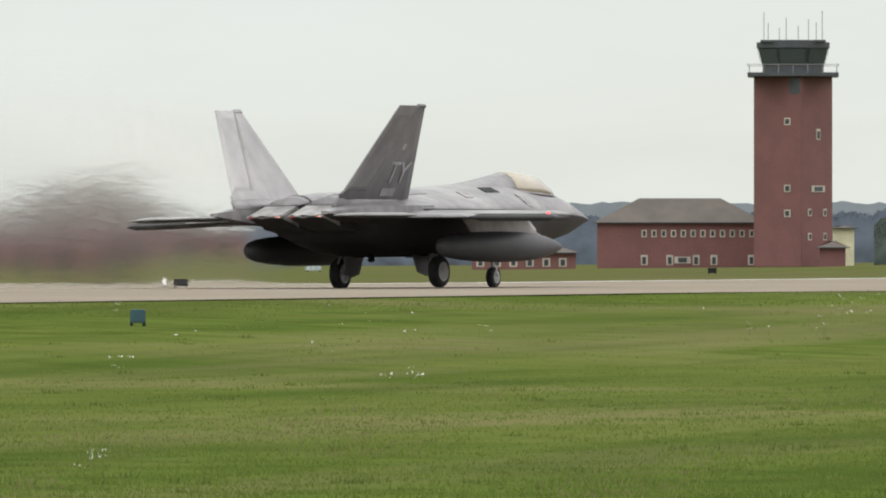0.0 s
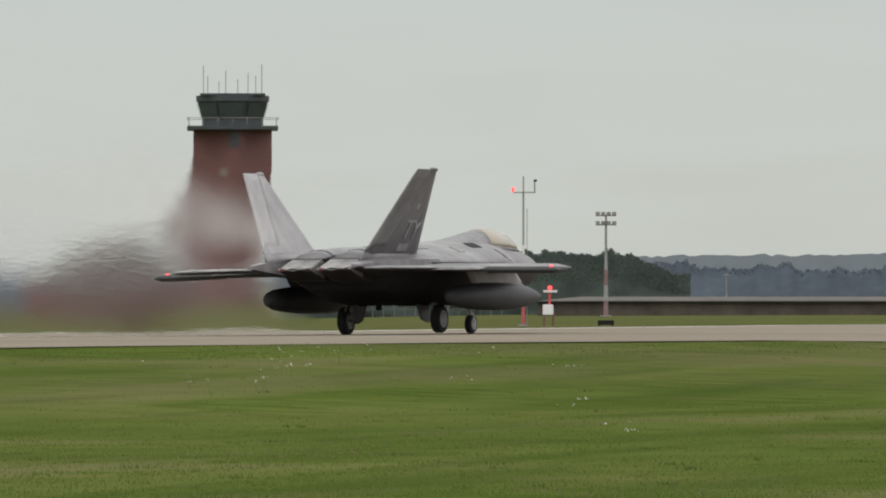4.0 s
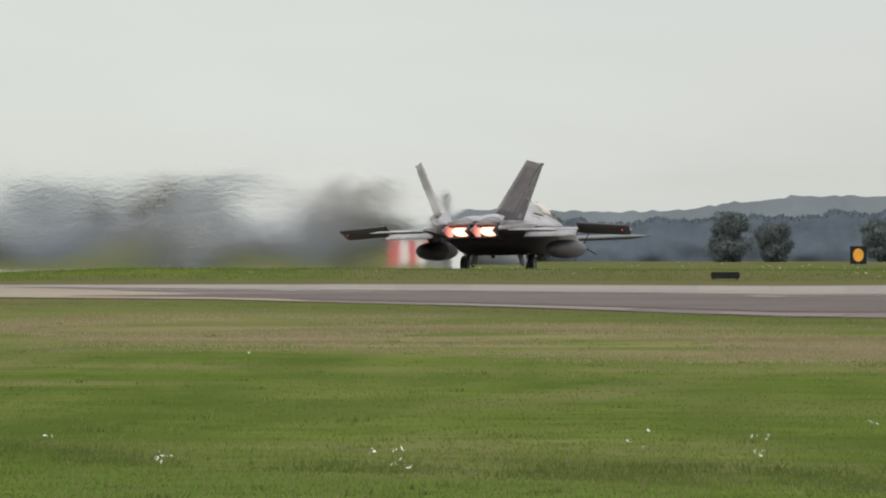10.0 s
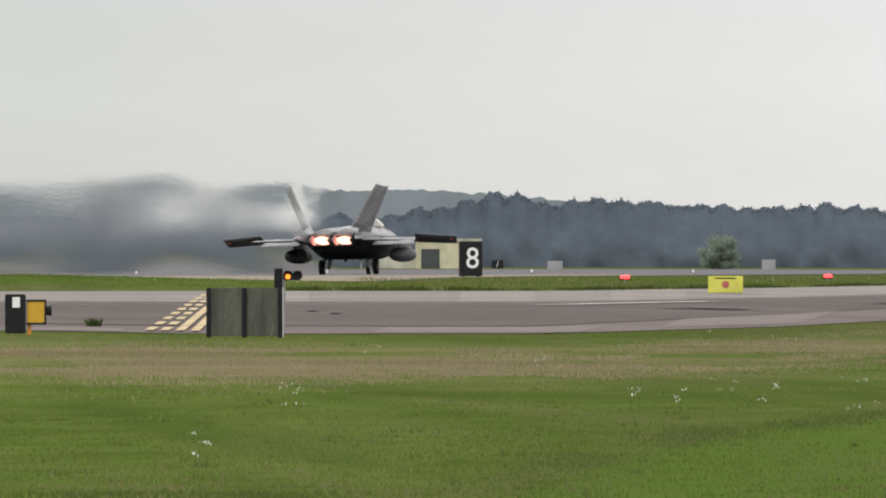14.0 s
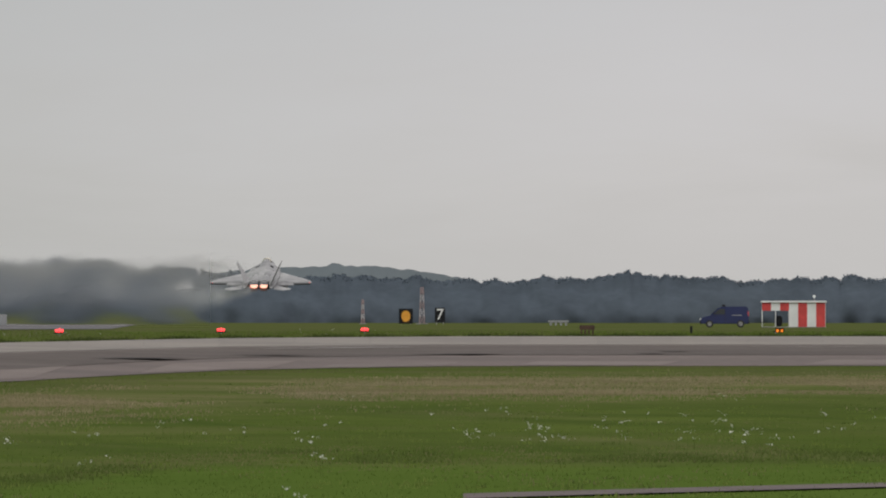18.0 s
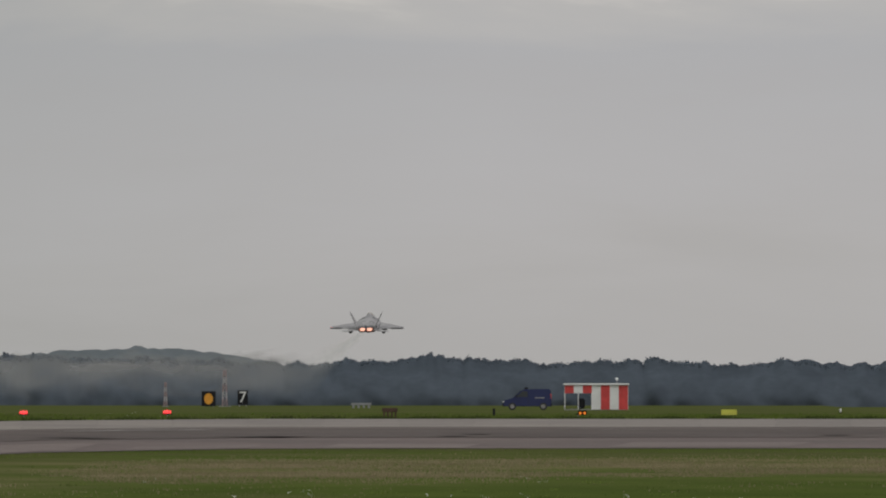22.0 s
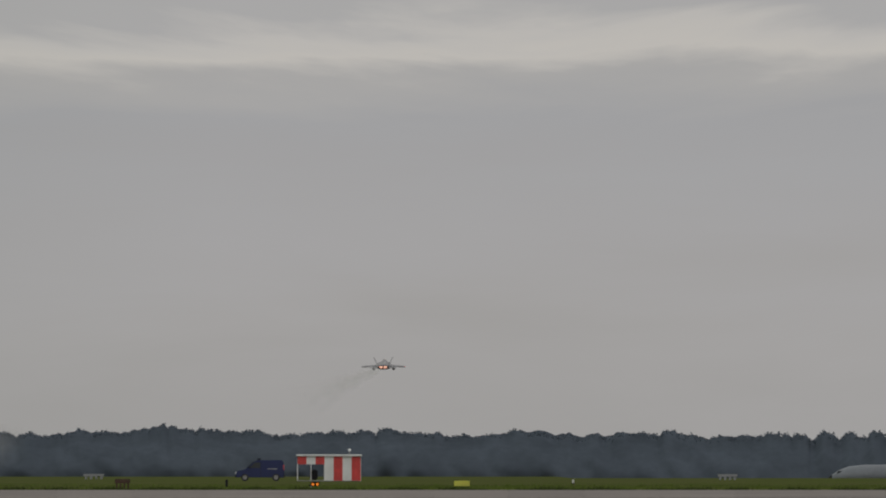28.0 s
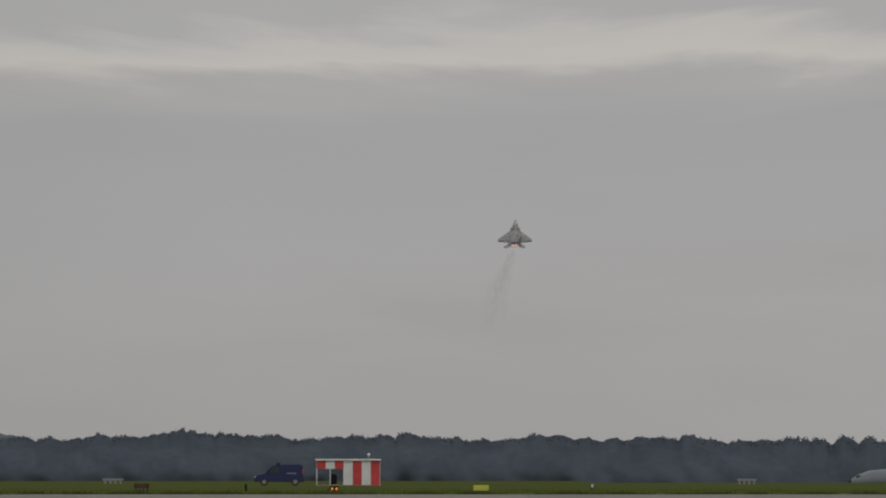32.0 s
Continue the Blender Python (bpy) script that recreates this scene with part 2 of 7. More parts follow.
NEAR_LEAF = material("dark_clump_leaves", (0.078, 0.094, 0.080), 0.9, 0, 0.2, 0.15, second=(0.064, 0.080, 0.070), island=0.10, spec=0.0)
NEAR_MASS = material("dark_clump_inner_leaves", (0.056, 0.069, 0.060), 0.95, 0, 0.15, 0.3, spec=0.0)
WOODS = material("hazed_wood_leaves", (0.097, 0.116, 0.138), 0.95, 0, 0.08, 0.05, second=(0.087, 0.105, 0.127), island=0.03, spec=0.0)
WOOD_MASS = material("hazed_wood_inner_leaves", (0.072, 0.086, 0.103), 0.95, 0, 0.09, 0.14, fine=5, spec=0.0)
# distance haze on the hills is put in as a faint blue-grey emission
HILLS = material("far_hill_haze_glow", (0.10, 0.115, 0.13), 1.0, 0, 0.12, 0.03, fine=6, spec=0.0, emit=(0.140, 0.158, 0.166), power=1.0)
BARK = material("tree_bark", (0.10, 0.085, 0.065), 0.9, 0, 0.2, 2)
AMBER = material("amber_lamp_lens", (0.9, 0.35, 0.04), 0.3, emit=(1.0, 0.20, 0.015), power=2.2)
FLOWER = material("white_flower_heads", (0.70, 0.70, 0.62), 0.8)
HAZE = material("exhaust_haze", (0.36, 0.355, 0.36), 1.0, 0, 0.05, 1, spec=0.0)


def soften(m):
    """Thin out the haze by drifting noise, towards its top and along its length."""
    nt = m.node_tree
    b = nt.nodes["Principled BSDF"]
    tc = nt.nodes.new("ShaderNodeTexCoord")
    xyz = nt.nodes.new("ShaderNodeSeparateXYZ")
    nt.links.new(tc.outputs["Object"], xyz.inputs[0])
    mp = nt.nodes.new("ShaderNodeMapping")
    mp.inputs["Scale"].default_value = (0.3, 0.7, 0.6)
    nt.links.new(tc.outputs["Object"], mp.inputs[0])
    wisp = nt.nodes.new("ShaderNodeTexNoise")
    wisp.inputs["Scale"].default_value, wisp.inputs["Detail"].default_value, wisp.inputs["Distortion"].default_value = 1.0, 3.0, 0.9
    nt.links.new(mp.outputs[0], wisp.inputs["Vector"])

    def op(kind, a, c, e=None):
        n = nt.nodes.new("ShaderNodeMath")
        n.operation = kind
        for k, v in enumerate((a, c, e)):
            if v is None:
                continue
            if isinstance(v, (int, float)):
                n.inputs[k].default_value = v
            else:
                nt.links.new(v, n.inputs[k])
        return n.outputs[0]

    def ramp(v, lo, hi, t0, t1):
        n = nt.nodes.new("ShaderNodeMapRange")
        n.interpolation_type = "SMOOTHSTEP"
        for k, x in zip(("From Min", "From Max", "To Min", "To Max"), (lo, hi, t0, t1)):
            n.inputs[k].default_value = x
        nt.links.new(v, n.inputs["Value"])
        return n.outputs[0]

    fine = nt.nodes.new("ShaderNodeTexNoise")
    fine.inputs["Scale"].default_value, fine.inputs["Detail"].default_value, fine.inputs["Distortion"].default_value = 1.0, 4.0, 1.2
    mf = nt.nodes.new("ShaderNodeMapping")
    mf.inputs["Rotation"].default_value = (0, math.radians(-14), 0)
    mf.inputs["Scale"].default_value = (1.3, 1.0, 3.4)
    nt.links.new(tc.outputs["Object"], mf.inputs[0])
    nt.links.new(mf.outputs[0], fine.inputs["Vector"])
    far = op("MULTIPLY", xyz.outputs["X"], -1.0)
    top = op("MINIMUM", op("MULTIPLY_ADD", far, 0.16, 3.6), 5.4)
    level = op("ADD", xyz.outputs["Z"], op("MULTIPLY_ADD", wisp.outputs["Fac"], -1.8, 0.9))
    level = op("ADD", level, op("MULTIPLY_ADD", fine.outputs["Fac"], -1.6, 0.8))
    rel = op("DIVIDE", level, top)
    cover = op("MULTIPLY", ramp(rel, 0.5, 1.2, 1.0, 0.0), ramp(xyz.outputs["Z"], -0.1, 0.9, 0.0, 1.0))
    cover = op("MULTIPLY", cover, op("MULTIPLY", ramp(far, 0.0, 2.5, 0.0, 1.0), ramp(far, 18.0, 44.0, 1.0, 0.0)))
    dense = op("MULTIPLY", cover, ramp(level, 1.2, 3.2, 0.16, 1.0))
    dense = op("MULTIPLY", dense, ramp(fine.outputs["Fac"], 0.3, 0.65, 0.55, 1.0))
    tone = nt.nodes.new("ShaderNodeMix")
    tone.data_type = "RGBA"
    tone.inputs["A"].default_value, tone.inputs["B"].default_value = (0.36, 0.352, 0.354, 1), (0.53, 0.52, 0.522, 1)
    nt.links.new(ramp(fine.outputs["Fac"], 0.36, 0.62, 0.0, 1.0), tone.inputs["Factor"])
    nt.links.new(tone.outputs["Result"], b.inputs["Base Color"])
    # hot air bends the light that passes through it
    air = nt.nodes.new("ShaderNodeBsdfRefraction")
    air.inputs["Color"].default_value = (1, 1, 1, 1)
    air.inputs["Roughness"].default_value = 0.34
    hot = op("MULTIPLY", op("MULTIPLY", ramp(rel, 0.8, 1.7, 1.0, 0.0), ramp(xyz.outputs["Z"], 6.2, 7.7, 1.0, 0.0)), ramp(far, 0.0, 2.5, 0.0, 1.0))
    hot = op("MULTIPLY", hot, op("MULTIPLY", ramp(far, 26.0, 45.0, 1.0, 0.0), ramp(xyz.outputs["Z"], -0.1, 0.9, 0.0, 1.0)))
    nt.links.new(op("MULTIPLY_ADD", hot, 0.012, 1.0), air.inputs["IOR"])
    swirl = nt.nodes.new("ShaderNodeBump")
    swirl.inputs["Strength"].default_value, swirl.inputs["Distance"].default_value = 0.38, 0.05
    nt.links.new(fine.outputs["Fac"], swirl.inputs["Height"])
    nt.links.new(swirl.outputs[0], air.inputs["Normal"])
    mix = nt.nodes.new("ShaderNodeMixShader")
    nt.links.new(op("MULTIPLY", dense, 0.10), mix.inputs[0])
    nt.links.new(air.outputs[0], mix.inputs[1])
    # thin smoke also lets the light behind it through
    glow = nt.nodes.new("ShaderNodeBsdfTranslucent")
    nt.links.new(tone.outputs["Result"], glow.inputs["Color"])
    smoke = nt.nodes.new("ShaderNodeMixShader")
    smoke.inputs[0].default_value = 0.5
    nt.links.new(b.outputs[0], smoke.inputs[1])
    nt.links.new(glow.outputs[0], smoke.inputs[2])
    nt.links.new(smoke.outputs[0], mix.inputs[2])
    nt.links.new(mix.outputs[0], nt.nodes["Material Output"].inputs["Surface"])


soften(HAZE)


def hot_lining(m):
    """The lining glows white-hot at the flame and a dull red towards the nozzle's lip."""
    nt = m.node_tree
    b = nt.nodes["Principled BSDF"]
    tc = nt.nodes.new("ShaderNodeTexCoord")
    xyz = nt.nodes.new("ShaderNodeSeparateXYZ")
    nt.links.new(tc.outputs["Object"], xyz.inputs[0])
    r = nt.nodes.new("ShaderNodeMapRange")
    r.inputs["From Min"].default_value, r.inputs["From Max"].default_value = -6.75, -4.7
    nt.links.new(xyz.outputs["Y"], r.inputs["Value"])
    heat = nt.nodes.new("ShaderNodeValToRGB")
    for k, (at, c) in enumerate(((0.0, (0.05, 0.01, 0.01)), (0.35, (0.24, 0.05, 0.045)), (0.65, (0.75, 0.22, 0.18)), (1.0, (1.0, 0.45, 0.35)))):
        e = heat.color_ramp.elements[k] if k < 2 else heat.color_ramp.elements.new(at)
        e.position, e.color = at, (*c, 1)
    nt.links.new(r.outputs[0], heat.inputs["Fac"])
    nt.links.new(heat.outputs[0], b.inputs["Emission Color"])
    b.inputs["Emission Strength"].default_value = 1.3


hot_lining(BURN)


def translucent(m, share):
    """Let light through thin leaves and blades."""
    nt = m.node_tree
    b = nt.nodes["Principled BSDF"]
    tr = nt.nodes.new("ShaderNodeBsdfTranslucent")
    nt.links.new(b.inputs["Base Color"].links[0].from_socket, tr.inputs["Color"])
    mx = nt.nodes.new("ShaderNodeMixShader")
    mx.inputs[0].default_value = share
    nt.links.new(b.outputs[0], mx.inputs[1])
    nt.links.new(tr.outputs[0], mx.inputs[2])
    nt.links.new(mx.outputs[0], nt.nodes["Material Output"].inputs["Surface"])


for leafy in (BLADES, STRAW, STRAW_DULL, LUSH, TALL, LEAF, NEAR_LEAF, WOODS):
    translucent(leafy, 0.5)


def mown(m):
    """Lush, thin and straw-dry patches of several sizes."""
    nt = m.node_tree
    b = nt.nodes["Principled BSDF"]
    last = b.inputs["Base Color"].links[0].from_socket
    tc = nt.nodes.new("ShaderNodeTexCoord")
    for scale, lo, hi, colour, amount, seed in ((0.022, 0.50, 0.68, (0.088, 0.104, 0.028), 0.8, 3.0), (0.11, 0.52, 0.70, (0.040, 0.064, 0.012), 0.6, 11.0), (0.06, 0.56, 0.72, (0.140, 0.125, 0.060), 0.75, 29.0),
                                                 (0.5, 0.52, 0.75, (0.115, 0.115, 0.036), 0.4, 47.0), (1.7, 0.55, 0.8, (0.040, 0.062, 0.012), 0.4, 71.0)):
        mp = nt.nodes.new("ShaderNodeMapping")
        mp.inputs["Location"].default_value = (seed, seed * 2, 0)
        nt.links.new(tc.outputs["Object"], mp.inputs[0])
        n = nt.nodes.new("ShaderNodeTexNoise")
        n.inputs["Scale"].default_value, n.inputs["Detail"].default_value = scale, 5
        nt.links.new(mp.outputs[0], n.inputs["Vector"])
        r = nt.nodes.new("ShaderNodeMapRange")
        for k, x in zip(("From Min", "From Max", "To Min", "To Max"), (lo, hi, 0, amount)):
            r.inputs[k].default_value = x
        nt.links.new(n.outputs["Fac"], r.inputs["Value"])
        mx = nt.nodes.new("ShaderNodeMix")
        mx.data_type = "RGBA"
        mx.inputs["B"].default_value = (*colour, 1)
        nt.links.new(last, mx.inputs["A"])
        nt.links.new(r.outputs[0], mx.inputs["Factor"])
        last = mx.outputs["Result"]
    # long swaths left by the mower
    turned = nt.nodes.new("ShaderNodeMapping")
    turned.inputs["Rotation"].default_value = (0, 0, radians(-14))
    nt.links.new(tc.outputs["Object"], turned.inputs[0])
    for wide, long, lo, hi, colour, amount, seed in ((0.22, 0.016, 0.50, 0.66, (0.100, 0.115, 0.034), 0.5, 5.0), (0.30, 0.022, 0.50, 0.66, (0.036, 0.058, 0.012), 0.6, 17.0), (0.16, 0.02, 0.54, 0.68, (0.128, 0.116, 0.056), 0.5, 37.0)):
        mp = nt.nodes.new("ShaderNodeMapping")
        mp.inputs["Scale"].default_value, mp.inputs["Location"].default_value = (wide, long, 1), (seed, seed, 0)
        nt.links.new(turned.outputs[0], mp.inputs[0])
        n = nt.nodes.new("ShaderNodeTexNoise")
        n.inputs["Scale"].default_value, n.inputs["Detail"].default_value, n.inputs["Distortion"].default_value = 1.0, 4, 0.4
        nt.links.new(mp.outputs[0], n.inputs["Vector"])
        r = nt.nodes.new("ShaderNodeMapRange")
        for k, x in zip(("From Min", "From Max", "To Min", "To Max"), (lo, hi, 0, amount)):
            r.inputs[k].default_value = x
        nt.links.new(n.outputs["Fac"], r.inputs["Value"])
        mx = nt.nodes.new("ShaderNodeMix")
        mx.data_type = "RGBA"
        mx.inputs["B"].default_value = (*colour, 1)
        nt.links.new(last, mx.inputs["A"])
        nt.links.new(r.outputs[0], mx.inputs["Factor"])
        last = mx.outputs["Result"]
    # drier, uncut ground away from the spectators' lawn
    reach = nt.nodes.new("ShaderNodeVectorMath")
    reach.operation = "LENGTH"
    nt.links.new(tc.outputs["Object"], reach.inputs[0])
    zone = nt.nodes.new("ShaderNodeMapRange")
    for k, x in zip(("From Min", "From Max", "To Min", "To Max"), (205, 300, 0.0, 0.85)):
        zone.inputs[k].default_value = x
    nt.links.new(reach.outputs["Value"], zone.inputs["Value"])
    n = nt.nodes.new("ShaderNodeTexNoise")
    n.inputs["Scale"].default_value, n.inputs["Detail"].default_value = 0.035, 6
    nt.links.new(tc.outputs["Object"], n.inputs["Vector"])
    patch = nt.nodes.new("ShaderNodeMapRange")
    patch.inputs["From Min"].default_value, patch.inputs["From Max"].default_value = 0.38, 0.58
    nt.links.new(n.outputs["Fac"], patch.inputs["Value"])
    both = nt.nodes.new("ShaderNodeMath")
    both.operation = "MULTIPLY"
    nt.links.new(zone.outputs[0], both.inputs[0])
    nt.links.new(patch.outputs[0], both.inputs[1])
    mx = nt.nodes.new("ShaderNodeMix")
    mx.data_type = "RGBA"
    mx.inputs["B"].default_value = (0.088, 0.080, 0.041, 1)
    nt.links.new(both.outputs[0], mx.inputs["Factor"])
    nt.links.new(last, mx.inputs["A"])
    nt.links.new(mx.outputs["Result"], b.inputs["Base Color"])


def worn_zones(m):
    """A dry, patchy swathe before the taxiway and a smooth bright lawn this side of the mowing line."""
    nt = m.node_tree
    b = nt.nodes["Principled BSDF"]
    last = b.inputs["Base Color"].links[0].from_socket
    tc = nt.nodes.new("ShaderNodeTexCoord")

    def attr(name):
        n = nt.nodes.new("ShaderNodeAttribute")
        n.attribute_name = name
        return n.outputs["Fac"]

    def ramp(v, lo, hi, t0, t1):
        n = nt.nodes.new("ShaderNodeMapRange")
        n.interpolation_type = "SMOOTHSTEP"
        for k, x in zip(("From Min", "From Max", "To Min", "To Max"), (lo, hi, t0, t1)):
            n.inputs[k].default_value = x
        nt.links.new(v, n.inputs["Value"])
        return n.outputs[0]

    def times(a, c):
        n = nt.nodes.new("ShaderNodeMath")
        n.operation = "MULTIPLY"
        nt.links.new(a, n.inputs[0])
        nt.links.new(c, n.inputs[1])
        return n.outputs[0]

    def cloudy(scale, lo, hi, t0, t1):
        n = nt.nodes.new("ShaderNodeTexNoise")
        n.inputs["Scale"].default_value, n.inputs["Detail"].default_value = scale, 5
        nt.links.new(tc.outputs["Object"], n.inputs["Vector"])
        return ramp(n.outputs["Fac"], lo, hi, t0, t1)

    def blend(factor, colour):
        nonlocal last
        mx = nt.nodes.new("ShaderNodeMix")
        mx.data_type = "RGBA"
        mx.inputs["B"].default_value = (*colour, 1)
        nt.links.new(last, mx.inputs["A"])
        nt.links.new(factor, mx.inputs["Factor"])
        last = mx.outputs["Result"]

    way = attr("edge_share")
    band = times(times(ramp(way, 0.57, 0.71, 0.0, 1.0), ramp(way, 0.80, 0.93, 1.0, 0.0)), attr("dry_sector"))
    blend(times(band, cloudy(0.07, 0.38, 0.58, 0.15, 0.85)), (0.165, 0.138, 0.074))
    blend(times(times(band, cloudy(0.35, 0.45, 0.62, 0.0, 0.7)), attr("dry_sector")), (0.085, 0.105, 0.030))
    blend(times(ramp(attr("rough_sector"), 0.0, 1.0, 0.0, 0.5), cloudy(0.12, 0.3, 0.6, 0.35, 1.0)), (0.046, 0.062, 0.016))
    lawn = ramp(attr("seam_share"), 0.94, 1.0, 0.75, 0.0)
    blend(times(lawn, attr("dry_sector")), (0.062, 0.097, 0.018))
    nt.links.new(last, b.inputs["Base Color"])


mown(GRASS)
worn_zones(GRASS)
LAMP_RED = material("runway_end_red_lens", (0.7, 0.03, 0.03), 0.3, emit=(1.0, 0.05, 0.058), power=4.0)


# ---- mesh helpers ----
def mesh_of(name, bm, mat, smooth=False):
    me = bpy.data.meshes.new(name)
    bm.normal_update()
    bm.to_mesh(me)
    bm.free()
    for m in (mat if isinstance(mat, (list, tuple)) else [mat]):
        me.materials.append(m)
    if smooth:
        me.polygons.foreach_set("use_smooth", [True] * len(me.polygons))
    return me


def part(name, bm, mat, parent=None, label="", smooth=False):
    ob = new(name, mesh_of(name, bm, mat, smooth))
    if parent:
        ob.parent = parent
    if label:
        ob["label"] = label
    return ob


def thing(name, x, y, z, turn, label, category, group=""):
    ob = new(name)
    ob.matrix_basis = pose(x, y, z, 0, 0, turn)
    return tagged(ob, label, category, group)


def box(bm, x, y, z, sx, sy, sz, bevel=0.0, m=None):
    """A box with its centre at x, y and its base at z."""
    r = bmesh.ops.create_cube(bm, size=1.0, matrix=(m or Matrix()) @ Matrix.Translation((x, y, z + sz / 2)) @ Matrix.Diagonal((sx, sy, sz, 1)))
    if bevel:
        es = list({e for v in r["verts"] for e in v.link_edges})
        bmesh.ops.bevel(bm, geom=es, offset=bevel, segments=2, affect="EDGES")
    return bm


def boxed(*args, **kw):
    return box(bmesh.new(), *args, **kw)


def tube(bm, a, b, r1, r2=None, sides=12):
    """A tapered round bar from a to b."""
    a, b = Vector(a), Vector(b)
    d = b - a
    m = Matrix.Translation((a + b) / 2) @ d.to_track_quat("Z", "Y").to_matrix().to_4x4()
    bmesh.ops.create_cone(bm, cap_ends=True, segments=sides, radius1=r1, radius2=r1 if r2 is None else r2, depth=d.length, matrix=m)
    return bm


def tubed(*args, **kw):
    return tube(bmesh.new(), *args, **kw)


def loft(bm, rings, caps=True):
    vs = [[bm.verts.new(p) for p in ring] for ring in rings]
    n = len(rings[0])
    for r0, r1 in zip(vs, vs[1:]):
        for i in range(n):
            bm.faces.new((r0[i], r0[(i + 1) % n], r1[(i + 1) % n], r1[i]))
    if caps:
        bm.faces.new(list(reversed(vs[0])))
        bm.faces.new(vs[-1])
    bmesh.ops.recalc_face_normals(bm, faces=bm.faces[:])
    return bm


def slab(bm, outline, thick, m=None, edge=0.25):
    """A thin aerofoil: a flat outline, thick in the middle and thin at its rim."""
    n = len(outline)
    c = sum((Vector(p) for p in outline), Vector((0, 0))) / n
    rings = []
    for k, h in ((1.0, 0.1), (1 - edge, 0.5)):
        for s in (1, -1):
            rings.append([(Vector((*(c + (Vector(p) - c) * k), s * h * thick))) for p in outline])
    order = [rings[2], rings[0], rings[1], rings[3]]
    loft(bm, [[(m or Matrix()) @ p for p in r] for r in order])
    return bm


def letters(name, text, size, mat, parent, m, depth=0.01):
    """Raised characters as a mesh."""
    cu = bpy.data.curves.new(name, "FONT")
    cu.body, cu.size, cu.extrude = text, size, depth
    cu.align_x, cu.align_y = "CENTER", "CENTER"
    tmp = bpy.data.objects.new(name, cu)
    me = bpy.data.meshes.new_from_object(tmp)
    bpy.data.objects.remove(tmp)
    me.materials.clear()
    me.materials.append(mat)
    ob = new(name, me)
    ob.parent, ob.matrix_basis = parent, m
    return ob


def shade_undersides(ob, below):
    """Put the shade beneath a part into the colour of the faces that look down."""
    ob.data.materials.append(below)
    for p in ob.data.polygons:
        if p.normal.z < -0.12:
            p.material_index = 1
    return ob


def polar(bearing, d):
    """The place at a bearing in degrees clockwise from +y, d metres from the spectator."""
    return d * sin(radians(bearing)), d * cos(radians(bearing))


# ---- the lie of the land ----
# bearing; distance and height of the paved band's near edge; of its far edge; height beyond
LAND = [(-180, 220, 0.87, 250, 0.93, 0.94), (-34, 205, 0.82, 235, 0.92, 0.93), (-30.87, 220, 0.86, 250, 0.92, 0.94), (-28.35, 238, 0.93, 265, 0.94, 0.94),
        (-26.15, 256, 1.0, 285, 1.03, 1.04), (-23.3, 286, 1.0, 320, 1.12, 1.2), (-21.1, 314, 0.80, 345, 1.1, 1.24),
        (-18.9, 345, 0.52, 367, 0.85, 1.18), (-17.4, 336, 0.48, 372, 0.85, 1.09), (-16.07, 320, 0.35, 378, 0.83, 1.04),
        (-14.2, 286, 0.20, 387, 0.75, 1.05), (-12.3, 276, 0.20, 392, 0.80, 1.1), (-9.8, 262, 0.10, 400, 0.80, 1.2),
        (-7.9, 262, 0.10, 400, 0.80, 1.28), (-6.6, 292, 0.10, 455, 0.80, 1.25), (-5.37, 356, 0.10, 505, 0.90, 1.17),
        (-4.1, 385, 0.10, 524, 0.95, 1.15), (0.6, 390, 0.10, 524, 0.95, 1.15), (180, 390, 0.1, 524, 0.95, 1.15)]
LB = [r[0] for r in LAND]


def land(b):
    return [float(np.interp(b, LB, [r[i] for r in LAND])) for i in range(1, 6)]


def crest(b, d, df):
    """The grass strip beyond the taxiway rises a little before the runway."""
    across = np.interp(b, (-19.6, -17.8, -10.8, -8.6), (0, 0.44, 0.44, 0))
    return across * np.interp(d - df, (2, 24, 36, 58), (0, 1, 1, 0))


def hollow(b, d):
    """The hardstanding of the transport lies in a shallow dip."""
    return 2.7 * float(np.interp(b, (-17.2, -16.7, -14.9, -14.4), (0, 1, 1, 0)) * np.interp(d, (1060, 1150, 1290, 1390), (0, 1, 1, 0)))


def fall(b, d):
    """Beyond the runway the ground by the tower lies a little lower."""
    return 0.55 * float(np.interp(b, (-40, -31, -28.5, -27, -26.2, -25), (2, 1.9, 1.35, 1, 0.8, 0)) * np.interp(d, (350, 1000), (0, 1)))


def height(x, y):
    b, d = math.degrees(atan2(x, y)), hypot(x, y)
    dn, zn, df, zf, zp = land(b)
    dip = 3.7 * min(1, max(0, (b + 1) / 1.2)) * min(1, max(0, (d - 1300) / 300)) if b < 90 else 0
    return float(np.interp(d, (0, dn * 0.72, dn, df, df + 60), (0, 0, zn, zf, zp))) - dip - fall(b, d) - hollow(b, d) + float(crest(b, d, df))


def sheet(name, bearings, dists, mat, lift=0.0, kind="structure"):
    """Part of the ground, as rays times rings; dists gives the ring distances at a bearing."""
    bm = bmesh.new()
    rows = []
    for b in bearings:
        row = []
        for d in dists(b):
            x, y = polar(b, d)
            row.append(bm.verts.new((x, y, height(x, y) + lift)))
        rows.append(row)
    for r0, r1 in zip(rows, rows[1:]):
        for i in range(len(r0) - 1):
            bm.faces.new((r0[i], r1[i], r1[i + 1], r0[i + 1]))
    ob = part(name, bm, mat)
    return tagged(ob, kind=kind)


def rings(b):
    dn, zn, df, zf, zp = land(b)
    return [0.02, 40, 70, 100, 130, dn * 0.72 - 0.5, dn * 0.72, dn * 0.86, dn, (dn + df) / 2, df, df + 12, df + 24, df + 36, df + 48, df + 60, df + 61,
            700, 900, 1060, 1150, 1220, 1290, 1390, 1600, 2200, 3000, 4000, 4900]


